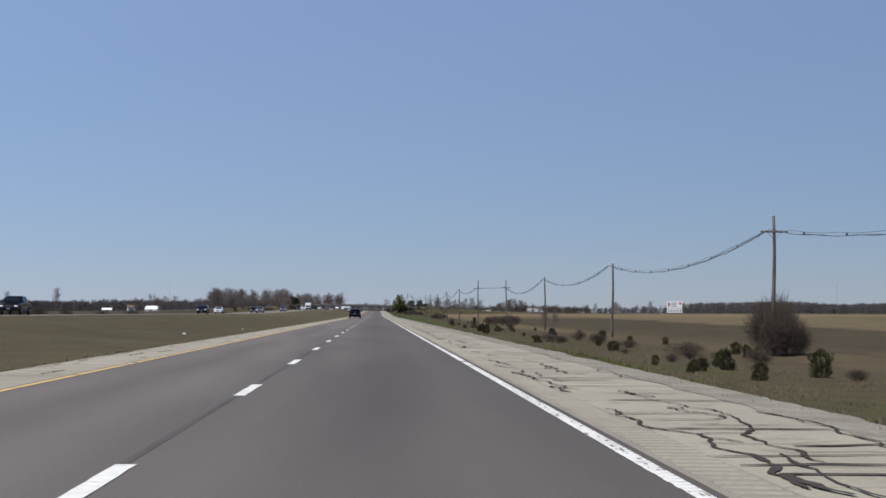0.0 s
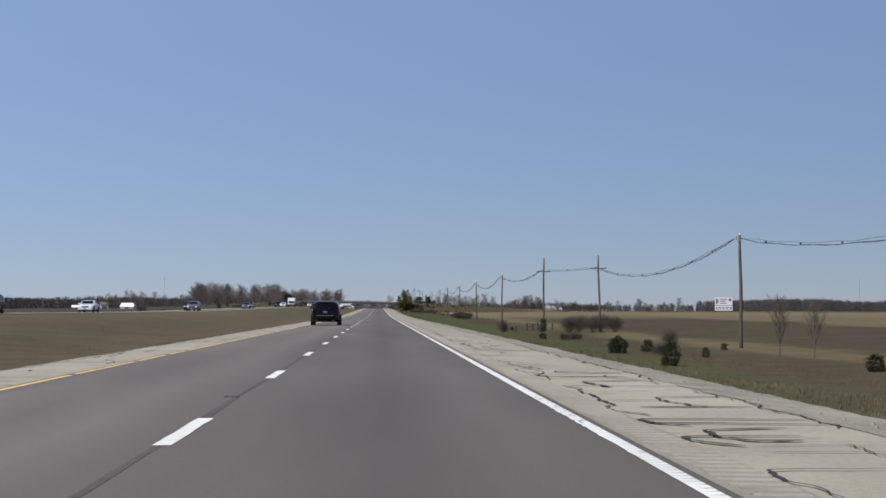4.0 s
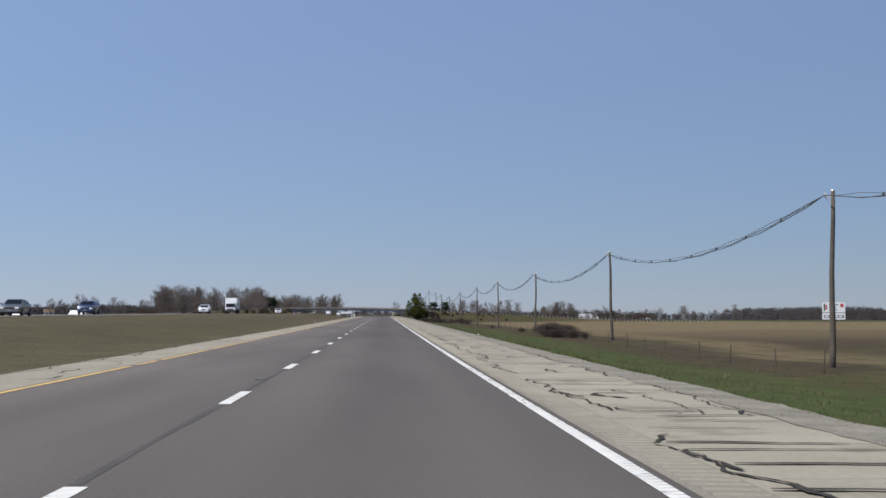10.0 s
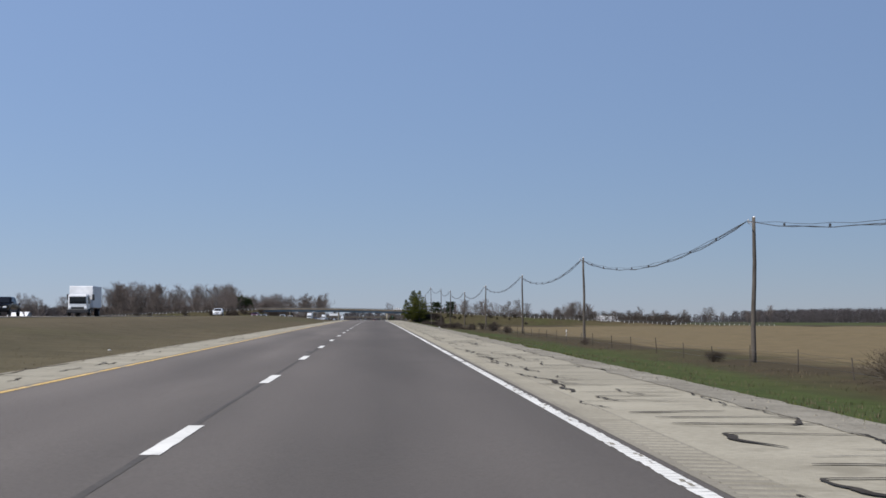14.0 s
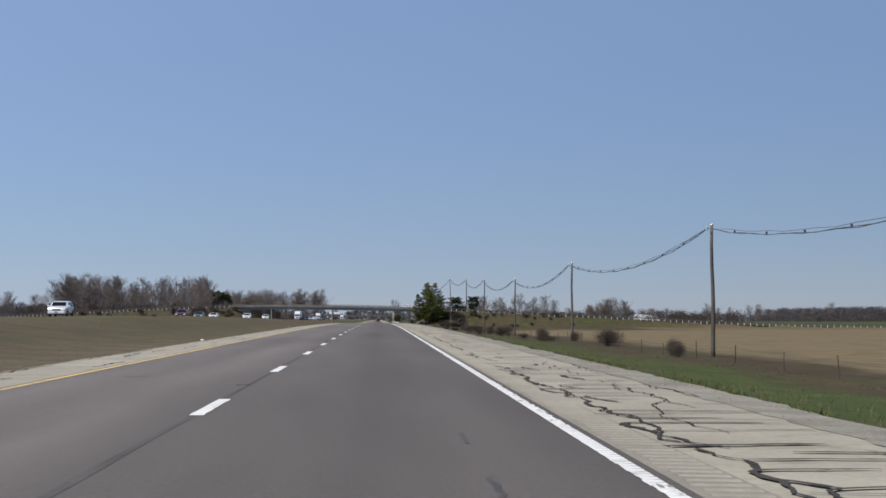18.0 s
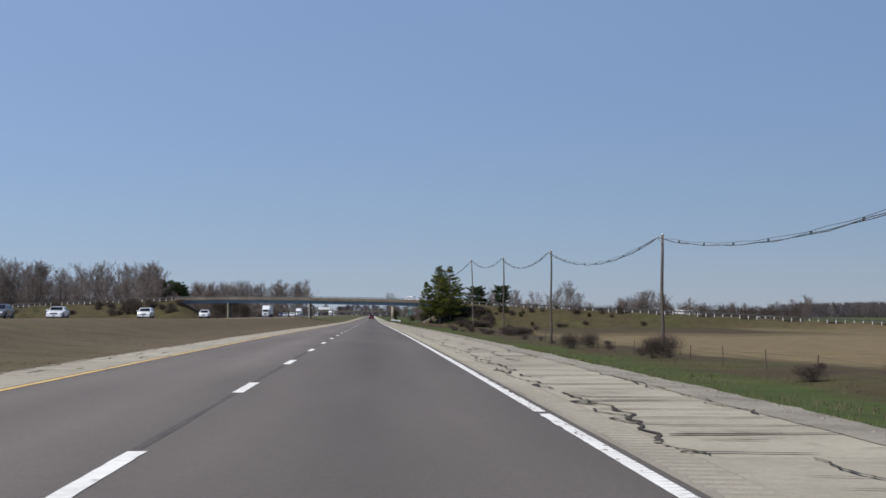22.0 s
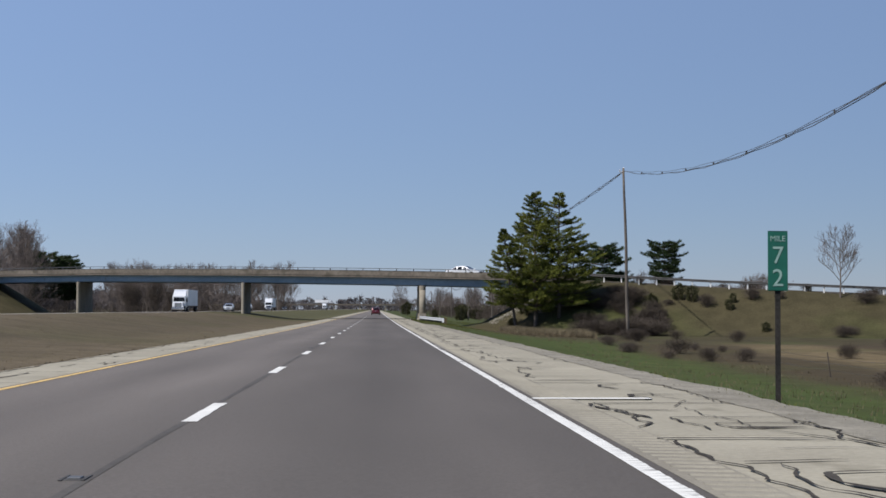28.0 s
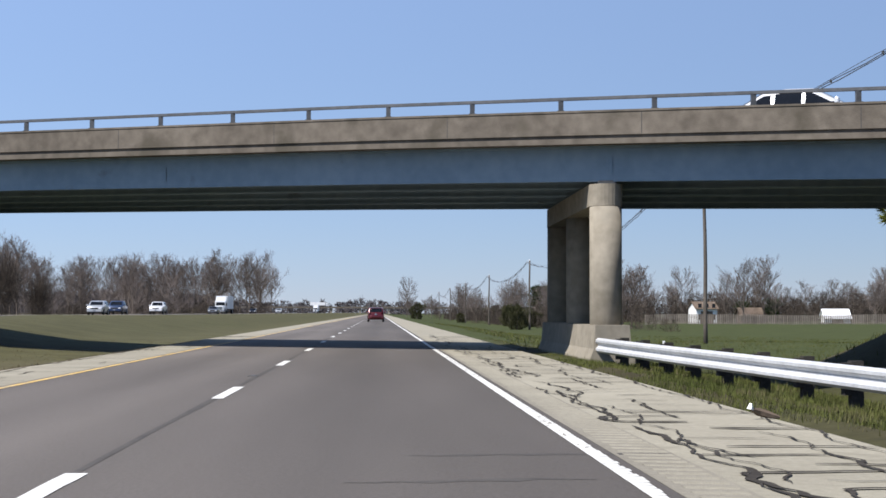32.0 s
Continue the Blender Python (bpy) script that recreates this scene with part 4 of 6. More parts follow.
# ---- wire fence along the field ----
fence = thing("wire_fence", "old wire fence on weathered posts along the field edge", "fence")
posts = [Shape().tube([(0.02 * k, 0, -0.4), (0.0, 0.01, 0.6), (0.03 * (1 - k), 0, 1.15 + 0.1 * k)], [0.038, 0.035, 0.030], 7).mesh("post", POSTWOOD) for k in range(3)]
fy, prev, wires = 455.0, None, [Shape() for _ in range(3)]
i = 0
while fy < 1200:
    x = 24.3 + 0.25 * math.sin(fy * 0.01)
    z = land(x, fy)
    p = part("post", posts[i % 3], None, fence)
    rng = random.Random(i)
    p.location, p.rotation_euler = (x, fy, z), (rng.uniform(-0.09, 0.09), rng.uniform(-0.09, 0.09), rng.uniform(0, 6))
    if prev:
        for k, hgt in enumerate((0.4, 0.75, 1.05)):
            wires[k].tube([(prev[0], prev[1], prev[2] + hgt), ((x + prev[0]) / 2, (fy + prev[1]) / 2, (z + prev[2]) / 2 + hgt - 0.05), (x, fy, z + hgt)], 0.008, 3, False)
    prev = (x, fy, z)
    fy += 9.5 + 4.5 * rng.random()
    i += 1
for sh in wires:
    part("wire", sh, CABLE, fence)
gate = thing("fence_brace", "dark weathered wooden corner brace of the field fence", "fence", pose(25.6, 409.5, land(25.6, 409.5), 0, 0, 8))
for o, h in ((-0.95, 1.25), (0.05, 1.15), (0.9, 1.4)):
    part("post", Shape().tube([(o, 0, -0.4), (o + 0.02, 0, h)], [0.12, 0.10], 8), DARKWOOD, gate)
part("rail", Shape().tube([(-0.95, -0.05, 0.55), (0.05, -0.04, 0.75), (0.9, -0.05, 0.95)], 0.06, 7), DARKWOOD, gate)
part("rail", Shape().tube([(-0.9, -0.03, 1.02), (0.9, -0.03, 1.12)], 0.05, 7), DARKWOOD, gate)
for x, y, h, lean in ((28.45, 410.5, 2.35, -6), (28.95, 411.0, 1.95, -9)):
    single("fence_stake", Shape().tube([(0, 0, -0.3), (0.01, 0, h * 0.5), (0, 0.01, h)], [0.035, 0.03, 0.025], 6), GREYBOARD, "thin pale leaning stake beside the utility pole", "stake", pose(x, y, land(x, y), 0, lean, 0), "fence stakes")
for x, y, h in ((28.9, 410.0, 1.1), (25.0, 393.0, 1.2), (22.0, 401.0, 0.9)):
    single("fence_post", Shape().tube([(0, 0, -0.3), (0.02, 0, h)], [0.11, 0.09], 8), DARKWOOD, "short dark old fence post in dead weeds", "fence", pose(x, y, land(x, y), 0, 3, 0), "old fence posts")

# ---- billboard ----
bb = thing("billboard", "two-panel white billboard with green and red print in a field", "billboard", pose(229.3, 1160, land(229.3, 1160), 0, 0, 0))
for k in range(4):
    x = -4.6 + 3.07 * k
    part("post", Shape().box(x - 0.14, x + 0.14, 0.25, 0.5, -0.5, 9.4), DARKWOOD, bb)
for z0, z1 in ((4.9, 10.1), (1.3, 4.6)):
    pan = part("panel", Shape().box(-5.9, 5.9, 0, 0.2, z0, z1, bevel=0.04), SIGNWHITE, bb, "white printed panel")
    part("frame", Shape().box(-6.0, 6.0, -0.02, 0.22, z0 - 0.14, z0 - 0.004), DARKWOOD, pan)
part("print", Shape().box(-5.2, -4.5, -0.03, -0.01, 5.6, 9.4), SIGNGREEN, bb)
part("print", Shape().box(-4.3, -3.5, -0.03, -0.01, 6.4, 8.8), SIGNRED, bb)
for z0, x1 in ((8.6, 2.2), (7.3, 1.2), (6.0, 1.8)):
    part("print", Shape().box(-2.6, x1, -0.03, -0.01, z0, z0 + 0.5), INK, bb)
part("print", Shape().box(3.4, 5.0, -0.03, -0.01, 7.6, 9.4), SIGNRED, bb)
part("print", Shape().box(-5.2, 5.2, -0.03, -0.01, 2.2, 3.6), INK, bb, "grey-green print band")
for k in range(4):
    part("print", Shape().box(-4.6 + 2.4 * k, -2.8 + 2.4 * k, -0.05, -0.032, 2.5, 3.3), SIGNWHITE, bb)


# ---- farm buildings ----
def barn(x, y, w, d, h, roof, wall_m, roof_m, rot, label, name="barn", doors=2, windows=0):
    b = thing(name, label, name.replace("_", " "), pose(x, y, land(x, y) - 0.1, 0, 0, rot))
    sh = Shape().box(-w / 2, w / 2, -d / 2, d / 2, -0.5, h)
    sh.add([(-w / 2, -d / 2, h), (-w / 2, d / 2, h), (-w / 2, 0, h + roof), (w / 2, -d / 2, h), (w / 2, d / 2, h), (w / 2, 0, h + roof)], [(0, 2, 1), (3, 4, 5)])
    part("wall", sh, wall_m, b)
    for o in (-1, 1):
        e = d / 2 + 0.5
        z0 = h - 0.5 * roof / (d / 2)
        v = [(-w / 2 - 0.4, 0, h + roof + 0.05), (w / 2 + 0.4, 0, h + roof + 0.05), (w / 2 + 0.4, o * e, z0 + 0.05), (-w / 2 - 0.4, o * e, z0 + 0.05)]
        v += [(p[0], p[1], p[2] + 0.15) for p in v]
        r = part("roof", Shape().add(v, [(3, 2, 1, 0), (4, 5, 6, 7), (0, 1, 5, 4), (1, 2, 6, 5), (2, 3, 7, 6), (3, 0, 4, 7)]), roof_m, b)
        ribs = Shape()
        nr = int(w / 1.5)
        for k in range(nr + 1):
            xx = -w / 2 - 0.3 + (w + 0.5) * k / nr
            ribs.tube([(xx, 0, h + roof + 0.21), (xx, o * e, z0 + 0.21)], 0.03, 4)
        part("rib", ribs, roof_m, r)
    for k in range(doors):
        xx = -w / 2 + w * (k + 0.5) / doors
        part("door", Shape().box(xx - 1.6, xx + 1.6, -d / 2 - 0.06, -d / 2 - 0.01, 0, min(h - 0.4, 3.2), bevel=0.02), BARNWOOD, b)
    for r in range(2 if windows else 0):
        for k in range(windows):
            xx = -w / 2 + w * (k + 0.5) / windows
            part("window", Shape().box(xx - 0.45, xx + 0.45, -d / 2 - 0.05, -d / 2 - 0.01, 1.0 + 2.7 * r, 2.4 + 2.7 * r), GLASS, b)
    return b


barn(181, 1745, 19, 14, 2.0, 4.2, BARNWOOD, WHITE_METAL, 8, "long shed with a bright white metal roof in the fields")
barn(213, 1770, 10, 7, 1.8, 1.0, BARNWOOD, BARNWOOD, 4, "low brown shed with a brown roof", "shed")
barn(241, 1790, 9, 7, 1.8, 1.0, BARNWOOD, WHITE_METAL, 0, "low brown farm shed with a white roof", "shed")
barn(-219, 1502, 12, 10, 3.0, 3.0, WHITE_SIDING, WHITE_METAL, -10, "white farm barn with a white roof beyond the highway", doors=1)
barn(-238, 1490, 7, 7, 4.6, 2.2, WHITE_SIDING, BARNWOOD, 12, "small white farmhouse beyond the highway", "house", 1, 2)
barn(-262, 1495, 9, 6, 2.4, 1.6, WHITE_SIDING, WHITE_METAL, 4, "low white farm shed", "shed", 1)
barn(84, 1652, 5.6, 6, 3.9, 1.6, WHITE_SIDING, BARNWOOD, 8, "white two-storey farmhouse with dark windows", "house", 1, 3)
barn(101, 1672, 6, 6, 2.2, 2.0, BARNWOOD, BARNWOOD, 0, "dark brown barn behind the farmhouse", doors=1)
barn(121, 1660, 6.5, 7, 1.4, 2.2, WHITE_SIDING, WHITE_METAL, -6, "white barn with a shining metal roof", doors=1)
board_fence = thing("board_fence", "long grey board fence round the farmyard", "fence")
bm_board = Shape().box(-0.13, 0.13, -0.03, 0.03, 0, 2.3).mesh("board", GREYBOARD)
for k in range(150):
    x = 62 + 0.42 * k
    part("board", bm_board, None, board_fence).location = (x, 1612 - 0.1 * k * 0.42, land(x, 1610))
for z in (0.5, 1.7):
    part("rail", Shape().tube([(62, 1612.1, land(62, 1610) + z), (125, 1605.8, land(125, 1605) + z)], 0.05, 4), GREYBOARD, board_fence)
# far second overpass and masts
far = thing("far_overpass", "distant concrete overpass across the highway", "bridge")
part("deck", Shape().box(-150, 90, 2700, 2712, 5.0, 6.6), CONCRETE, far)
for x in (-44, -17, 10):
    part("pier", Shape().box(x - 0.8, x + 0.8, 2701, 2711, -1, 5.0), COLUMN, far)
for x0, x1, o in ((-330, -150, -1), (90, 260, 1)):
    sh = Shape()
    hi, lo = (x1, x0) if o < 0 else (x0, x1)
    sh.add([(hi, 2698, 6.4), (hi, 2714, 6.4), (lo, 2714, -1), (lo, 2698, -1), (hi, 2680, -1), (hi, 2732, -1)], [(0, 1, 2, 3), (0, 3, 4), (1, 5, 2), (0, 4, 5, 1)])
    part("embankment", sh, GROUND, far, "grass embankment")
for x, y, h, lab in ((-600, 4450, 92, "thin lattice radio mast on the skyline"), (1130, 3690, 80, "thin lattice radio mast beyond the woods")):
    mast = thing("radio_mast", lab, "mast", pose(x, y, -1))
    for k in range(3):
        a = 2 * math.pi * k / 3
        part("leg", Shape().tube([(0.9 * math.cos(a), 0.9 * math.sin(a), 0), (0.5 * math.cos(a), 0.5 * math.sin(a), h)], 0.28, 4), GALV, mast)
    lat = Shape()
    for k in range(40):
        a, b = 2 * math.pi * (k % 3) / 3, 2 * math.pi * ((k + 1) % 3) / 3
        z = h * k / 40
        lat.tube([(0.8 * math.cos(a), 0.8 * math.sin(a), z), (0.8 * math.cos(b), 0.8 * math.sin(b), z + h / 40)], 0.16, 3)
    part("lattice", lat, GALV, mast)

# ---- shrubs, grass and trees ----
def ribbon(sh, a, b, w0, w1, rng):
    """A thin two-sided blade from a to b."""
    d = (b - a).normalized()
    s = d.cross(Vector((rng.uniform(-1, 1), rng.uniform(-1, 1), rng.uniform(-1, 1)))).normalized()
    k = len(sh.v)
    sh.v += [tuple(a - s * w0), tuple(a + s * w0), tuple(b + s * w1), tuple(b - s * w1)]
    sh.f.append((k, k + 1, k + 2, k + 3))


def bare_tree(seed, h, spread, dense):
    """Trunk with rising limbs, and an oval crown of fine bare twigs."""
    rng = random.Random(seed)
    wood, twigs = Shape(), Shape()

    def branch(o, d, length, r, level):
        pts, q, dd = [o], o.copy(), d.copy()
        for _ in range(3):
            dd = (dd + Vector((rng.gauss(0, 0.13), rng.gauss(0, 0.13), 0.10 + rng.gauss(0, 0.08)))).normalized()
            q = q + dd * length / 3
            pts.append(q.copy())
        if level < 2:
            wood.tube(pts, [r, r * 0.8, r * 0.6, r * 0.35], 5, False)
        else:
            ribbon(twigs, pts[0], pts[1], r, r * 0.8, rng)
            ribbon(twigs, pts[1], pts[3], r * 0.8, r * 0.4, rng)
        if level == 3:
            return
        for i in range((7, 6, dense)[level]):
            t = 0.25 + 0.75 * (i + rng.random()) / (7, 6, dense)[level]
            k = min(2, int(t * 3))
            at = pts[k].lerp(pts[k + 1], min(1, t * 3 - k))
            side = Vector((rng.gauss(0, 1), rng.gauss(0, 1), rng.gauss(0.1, 0.5))).normalized()
            branch(at, (dd + side * 0.75).normalized(), length * rng.uniform(0.34, 0.58), max(0.011, r * 0.42), level + 1)

    top = h * 0.86
    sway = [Vector((rng.gauss(0, 0.012) * h * k / 7, rng.gauss(0, 0.012) * h * k / 7, -0.3 + top * k / 7)) for k in range(8)]
    wood.tube(sway, [h * 0.0135 * (1 - 0.86 * k / 7) for k in range(8)], 7, False)
    n = rng.randint(15, 18)
    for i in range(n):
        t = 0.2 + 0.78 * (i + rng.random()) / n
        k = min(6, int(t * 7))
        o = sway[k].lerp(sway[k + 1], t * 7 - k)
        a = i * 2.4 + rng.uniform(-0.5, 0.5)
        lean = (0.95 - 0.55 * t) * spread * 1.9
        d = Vector((math.cos(a) * lean, math.sin(a) * lean, 0.75)).normalized()
        reach = h * (0.16 + 0.34 * (1 - t) ** 0.8) * rng.uniform(0.75, 1.2)
        branch(o, d, reach, h * 0.006 * (1.25 - 0.8 * t), 0)
    k = h / max(v[2] for v in twigs.v)
    for sh in (wood, twigs):
        sh.v = [(v[0] * k, v[1] * k, v[2] * k) for v in sh.v]
    return wood, twigs


TREES = []
for i, (h, sp, de) in enumerate(((10, 0.55, 6), (10, 0.45, 6), (10, 0.65, 6), (10, 0.40, 6), (10, 0.58, 7), (10, 0.5, 5))):
    wood, twigs = bare_tree(40 + i, h, sp, de)
    t = thing("bare_tree", "leafless grey-brown tree with a wide crown of fine twigs", "tree", pose(150 + 40 * i, 1950, land(150, 1950)), "leafless trees")
    part("trunk", wood, BARK, t, smooth=True)
    part("crown", twigs, TWIG, t, "bare brown twigs")
    TREES.append(t)


def plant(kinds, x, y, h, unit, rng, dz=0.0, squash=1.0):
    h *= 1.15 if unit == 10 else 1.0
    m = pose(x, y, land(x, y) + dz, 0, 0, rng.uniform(0, 360)) @ Matrix.Diagonal((h / unit * squash, h / unit * squash, h / unit, 1))
    return copy_thing(rng.choice(kinds), m)


rng = random.Random(7)
for n, xr, yr, hr, sq in ((38, (-162, -84), (1440, 1520), (18, 23), 0.9), (40, (-125, -43), (1780, 1900), (17, 22), 0.9), (11, (-80, -60), (1535, 1590), (11, 15), 1.0), (30, (60, 175), (1660, 1740), (10, 17), 1.0),
                          (22, (95, 330), (1750, 2050), (9, 15), 1.0), (30, (27, 46), (1500, 1950), (6, 11), 1.0), (10, (-240, -165), (1430, 1600), (12, 18), 1.0), (14, (-150, -60), (2050, 2300), (10, 15), 1.0), (12, (16, 50), (2000, 2300), (8, 13), 1.0)):
    for k in range(n):
        plant(TREES, rng.uniform(*xr), rng.uniform(*yr), rng.uniform(*hr), 10, rng, 0, sq)
for x, y, h in ((13.5, 1960, 17), (43, 1330, 4.5), (101, 1345, 8), (118, 1360, 7), (140, 1350, 9), (160, 1420, 8), (31.5, 1480, 11), (-187, 900, 13), (-236, 985, 12), (-252, 1010, 11), (30.2, 271, 4.2), (31.4, 266, 3.8), (-64, 1375, 8), (-70, 1410, 10)):
    plant(TREES, x, y, h, 10, rng, 0, 0.8)

plant([TREES[2]], 52.5, 1274, 7.4, 10, rng, 0, 0.95)


def bare_shrub(seed):
    """Stems from one stool, and a rounded mass of their fine twigs."""
    rng = random.Random(seed)
    stems, twigs = Shape(), Shape()
    lobes = [(rng.uniform(-0.22, 0.22), rng.uniform(-0.22, 0.22), rng.uniform(0.26, 0.52), rng.uniform(0.28, 0.42)) for _ in range(7)]
    for _ in range(40):
        c = rng.choice(lobes)
        a, b = Vector((rng.gauss(0, 0.09), rng.gauss(0, 0.09), -0.05)), Vector((c[0] * 1.2 + rng.gauss(0, 0.14), c[1] * 1.2 + rng.gauss(0, 0.14), c[2] + rng.uniform(-0.1, 0.2)))
        m = a.lerp(b, 0.5) + Vector((rng.gauss(0, 0.04), rng.gauss(0, 0.04), 0.05))
        ribbon(stems, a, m, 0.005, 0.0035, rng)
        ribbon(stems, m, b, 0.0035, 0.0015, rng)
    for _ in range(3600):
        c = rng.choice(lobes)
        d = Vector((rng.gauss(0, 1), rng.gauss(0, 1), rng.gauss(0, 1))).normalized()
        o = Vector(c[:3]) + d * c[3] * rng.random() ** 0.5
        o.z = abs(o.z)
        e = (d * 0.6 + Vector((rng.uniform(-0.7, 0.7), rng.uniform(-0.7, 0.7), rng.uniform(0, 1.3)))).normalized()
        ribbon(twigs, o, o + e * rng.uniform(0.06, 0.19), 0.0024, 0.0009, rng)
    return stems, twigs


SHRUBS = []
for i in range(4):
    t = thing("bare_shrub", "leafless brown thicket shrub in rough grass", "shrub", pose(21 + i, 330 + 3 * i, land(21 + i, 330 + 3 * i)), "leafless shrubs")
    st, tw = bare_shrub(i)
    tagged(part("stem_mass", st, BRUSH, t), kind="stuff")
    tagged(part("brushwood", tw, BRUSH, t), kind="stuff")
    SHRUBS.append(t)
rng = random.Random(11)
for n, xr, yr, hr in ((18, (20, 33), (60, 300), (0.6, 1.5)), (9, (23.6, 27.6), (612, 622), (1.7, 2.4)), (12, (23, 25.5), (582, 606), (0.9, 1.5)), (22, (22, 28), (640, 1230), (0.6, 1.2)), (9, (20, 40), (1200, 1268), (0.8, 1.5)),
                      (9, (-75, -48), (200, 900), (1.5, 3.0)), (10, (30, 60), (1283, 1296), (0.8, 1.6)), (4, (19, 27), (1214, 1232), (0.9, 1.4)), (10, (25.5, 30), (1149, 1157), (1.5, 2.2)), (14, (30, 75), (1255, 1284), (0.8, 1.8)), (40, (23, 32), (1268, 1284), (1.3, 2.3)), (5, (-106, -92), (410, 440), (1.8, 2.8))):
    for k in range(n):
        plant(SHRUBS, rng.uniform(*xr), rng.uniform(*yr), rng.uniform(*hr), 1, rng, -0.03, rng.uniform(1.2, 2.2))
for x, y, h, q in ((33, 122.5, 6.1, 0.5), (32, 124, 4.8, 0.66), (34, 124.5, 4.7, 0.66), (33, 125.5, 5.6, 0.62), (32.3, 122, 3.9, 0.75), (34.1, 122.4, 3.6, 0.8), (33.2, 123.5, 4.4, 0.6), (35, 124, 2.6, 0.9), (26.0, 292, 2.0, 0.9), (19.8, 400, 2.5, 0.75), (20.2, 402, 1.6, 0.9), (28.4, 384, 2.7, 1.2), (30.2, 387, 3.1, 1.3), (32.0, 383, 2.9, 1.3), (34.0, 388, 3.0, 1.3), (35.6, 385, 2.7, 1.2), (24.5, 936, 2.0, 1.2), (24.6, 897, 1.6, 0.9), (24.2, 831, 1.6, 0.9), (24.7, 834, 1.8, 0.8), (25.2, 838, 1.5, 1.0), (24.8, 872, 2.1, 1.3), (25.8, 875, 2.2, 1.2), (22.4, 987, 2.0, 1.3), (24.3, 990, 2.3, 1.2), (-56, 1495, 11.5, 0.5), (-60.5, 1490, 9.5, 0.55), (-52.5, 1502, 8.5, 0.6), (-64, 1500, 10, 0.5), (21.5, 1030, 2.0, 1.4), (24, 1032, 2.0, 1.3)):
    plant([SHRUBS[int(x * 10) % 4]], x, y, h, 1, rng, -0.03, q)
for k in range(40):
    x = (rng.uniform(-128, -66), rng.uniform(-88, -68), rng.uniform(-74, -58))[k % 3]
    plant(SHRUBS, x, cross_centre(x) - rng.uniform(8.5, 16), rng.uniform(1.6, 2.7), 1, rng, -0.05, rng.uniform(1.3, 2.0))


def conifer(seed, h, radius, whorl, per, skirt, upsweep, clump=19, size=0.28, ball=False):
    """A pine: trunk and whorls of boughs, and the needle plumes on them."""
    rng = random.Random(seed)
    wood, leaf = Shape(), Shape()
    wood.tube([(0.06 * math.sin(k), 0.06 * math.cos(k * 1.7), -0.4 + (h + 0.3) * k / 9) for k in range(10)], [0.02 + h * 0.014 * (1 - k / 9.3) for k in range(10)], 8)
    z = skirt
    while z < h * 0.985:
        t = z / h
        r = radius * min(1.0, (1 - t) ** 0.75 * 1.15) * min(1.0, 0.62 + t * 1.4) * (0.75 + 0.35 * rng.random())
        if ball:
            r = radius * math.sqrt(max(0.02, 1 - (1.9 * t - 1.05) ** 2)) * rng.uniform(0.8, 1.15)
        ph = rng.uniform(0, 6.3)
        for b in range(per):
            if rng.random() < 0.2:
                continue
            a = ph + 2 * math.pi * b / per + rng.uniform(-0.35, 0.35)
            rr = r * rng.uniform(0.5, 1.22)
            out = Vector((math.cos(a), math.sin(a), 0))
            z0 = z + rng.uniform(-0.2, 0.2)
            rise = upsweep * (0.15 + t)
            pts = [Vector((0, 0, z0)), out * rr * 0.4 + Vector((0, 0, z0 + rr * rise * 0.25)), out * rr * 0.75 + Vector((0, 0, z0 + rr * rise * 0.42)), out * rr + Vector((0, 0, z0 + rr * (rise * 0.7 + 0.06)))]
            wood.tube(pts, [0.05, 0.035, 0.022, 0.01], 4, False)
            side = Vector((-out.y, out.x, 0))
            n = max(3, int(rr * 3.2))
            for k in range(n):
                u = 0.25 + 0.75 * (k + 0.5) / n
                j = min(2, int(u * 3))
                o = pts[j].lerp(pts[j + 1], u * 3 - j)
                sl = rr * 0.30 * (1.15 - u * 0.7) * rng.uniform(0.6, 1.2)
                for s in (-1, 1):
                    tip = o + (out * 0.75 + side * s * rng.uniform(0.5, 1.0) + Vector((0, 0, 0.28))) * sl
                    for g in range(2):
                        c = o.lerp(tip, 0.5 + 0.5 * g)
                        for _ in range(clump):
                            d = (out * 0.5 + side * s * 0.4 + Vector((rng.uniform(-1, 1), rng.uniform(-1, 1), rng.uniform(-0.45, 0.95)))).normalized()
                            ribbon(leaf, c, c + d * size * rng.uniform(0.6, 1.15), 0.021, 0.006, rng)
        z += whorl * rng.uniform(0.8, 1.25)
    return wood, leaf


def pine(wood, leaf, m, lab, material=NEEDLE, name="pine_tree"):
    t = thing(name, lab, "tree", m, "pines by the bridge")
    part("trunk", wood, BARK, t, smooth=True)
    part("crown", leaf, material, t, "bunches of long green needles")
    return t


P = "tall white pine with yellow-green tiered boughs at the embankment foot"
pz = land(18.6, 1281)
pine(*conifer(1, 16.4, 5.3, 0.48, 7, 2.2, 0.58), pose(18.7, 1281.5, pz - 0.3), P)
pine(*conifer(12, 15.2, 5.5, 0.50, 7, 1.6, 0.54), pose(21.4, 1281.0, land(21.4, 1281) - 0.3), P)
pine(*conifer(3, 12.4, 4.1, 0.48, 7, 3.6, 0.60), pose(16.5, 1282.0, land(16.5, 1282) - 0.3, 0, -7, 0), "smaller white pine leaning away from its taller neighbours")
lz = land(20.0, 1312)
pine(*conifer(6, 13.6 - lz, 3.3, 0.5, 6, 1.6, 0.58), pose(20.0, 1312.0, lz - 0.3), "white pine standing beyond the bridge")
pine(*conifer(4, 8.2, 2.9, 0.48, 6, 0.4, 0.5), pose(23.4, 1283.0, land(23.4, 1283) - 0.3), "dense white pine on the shaded side of the clump")
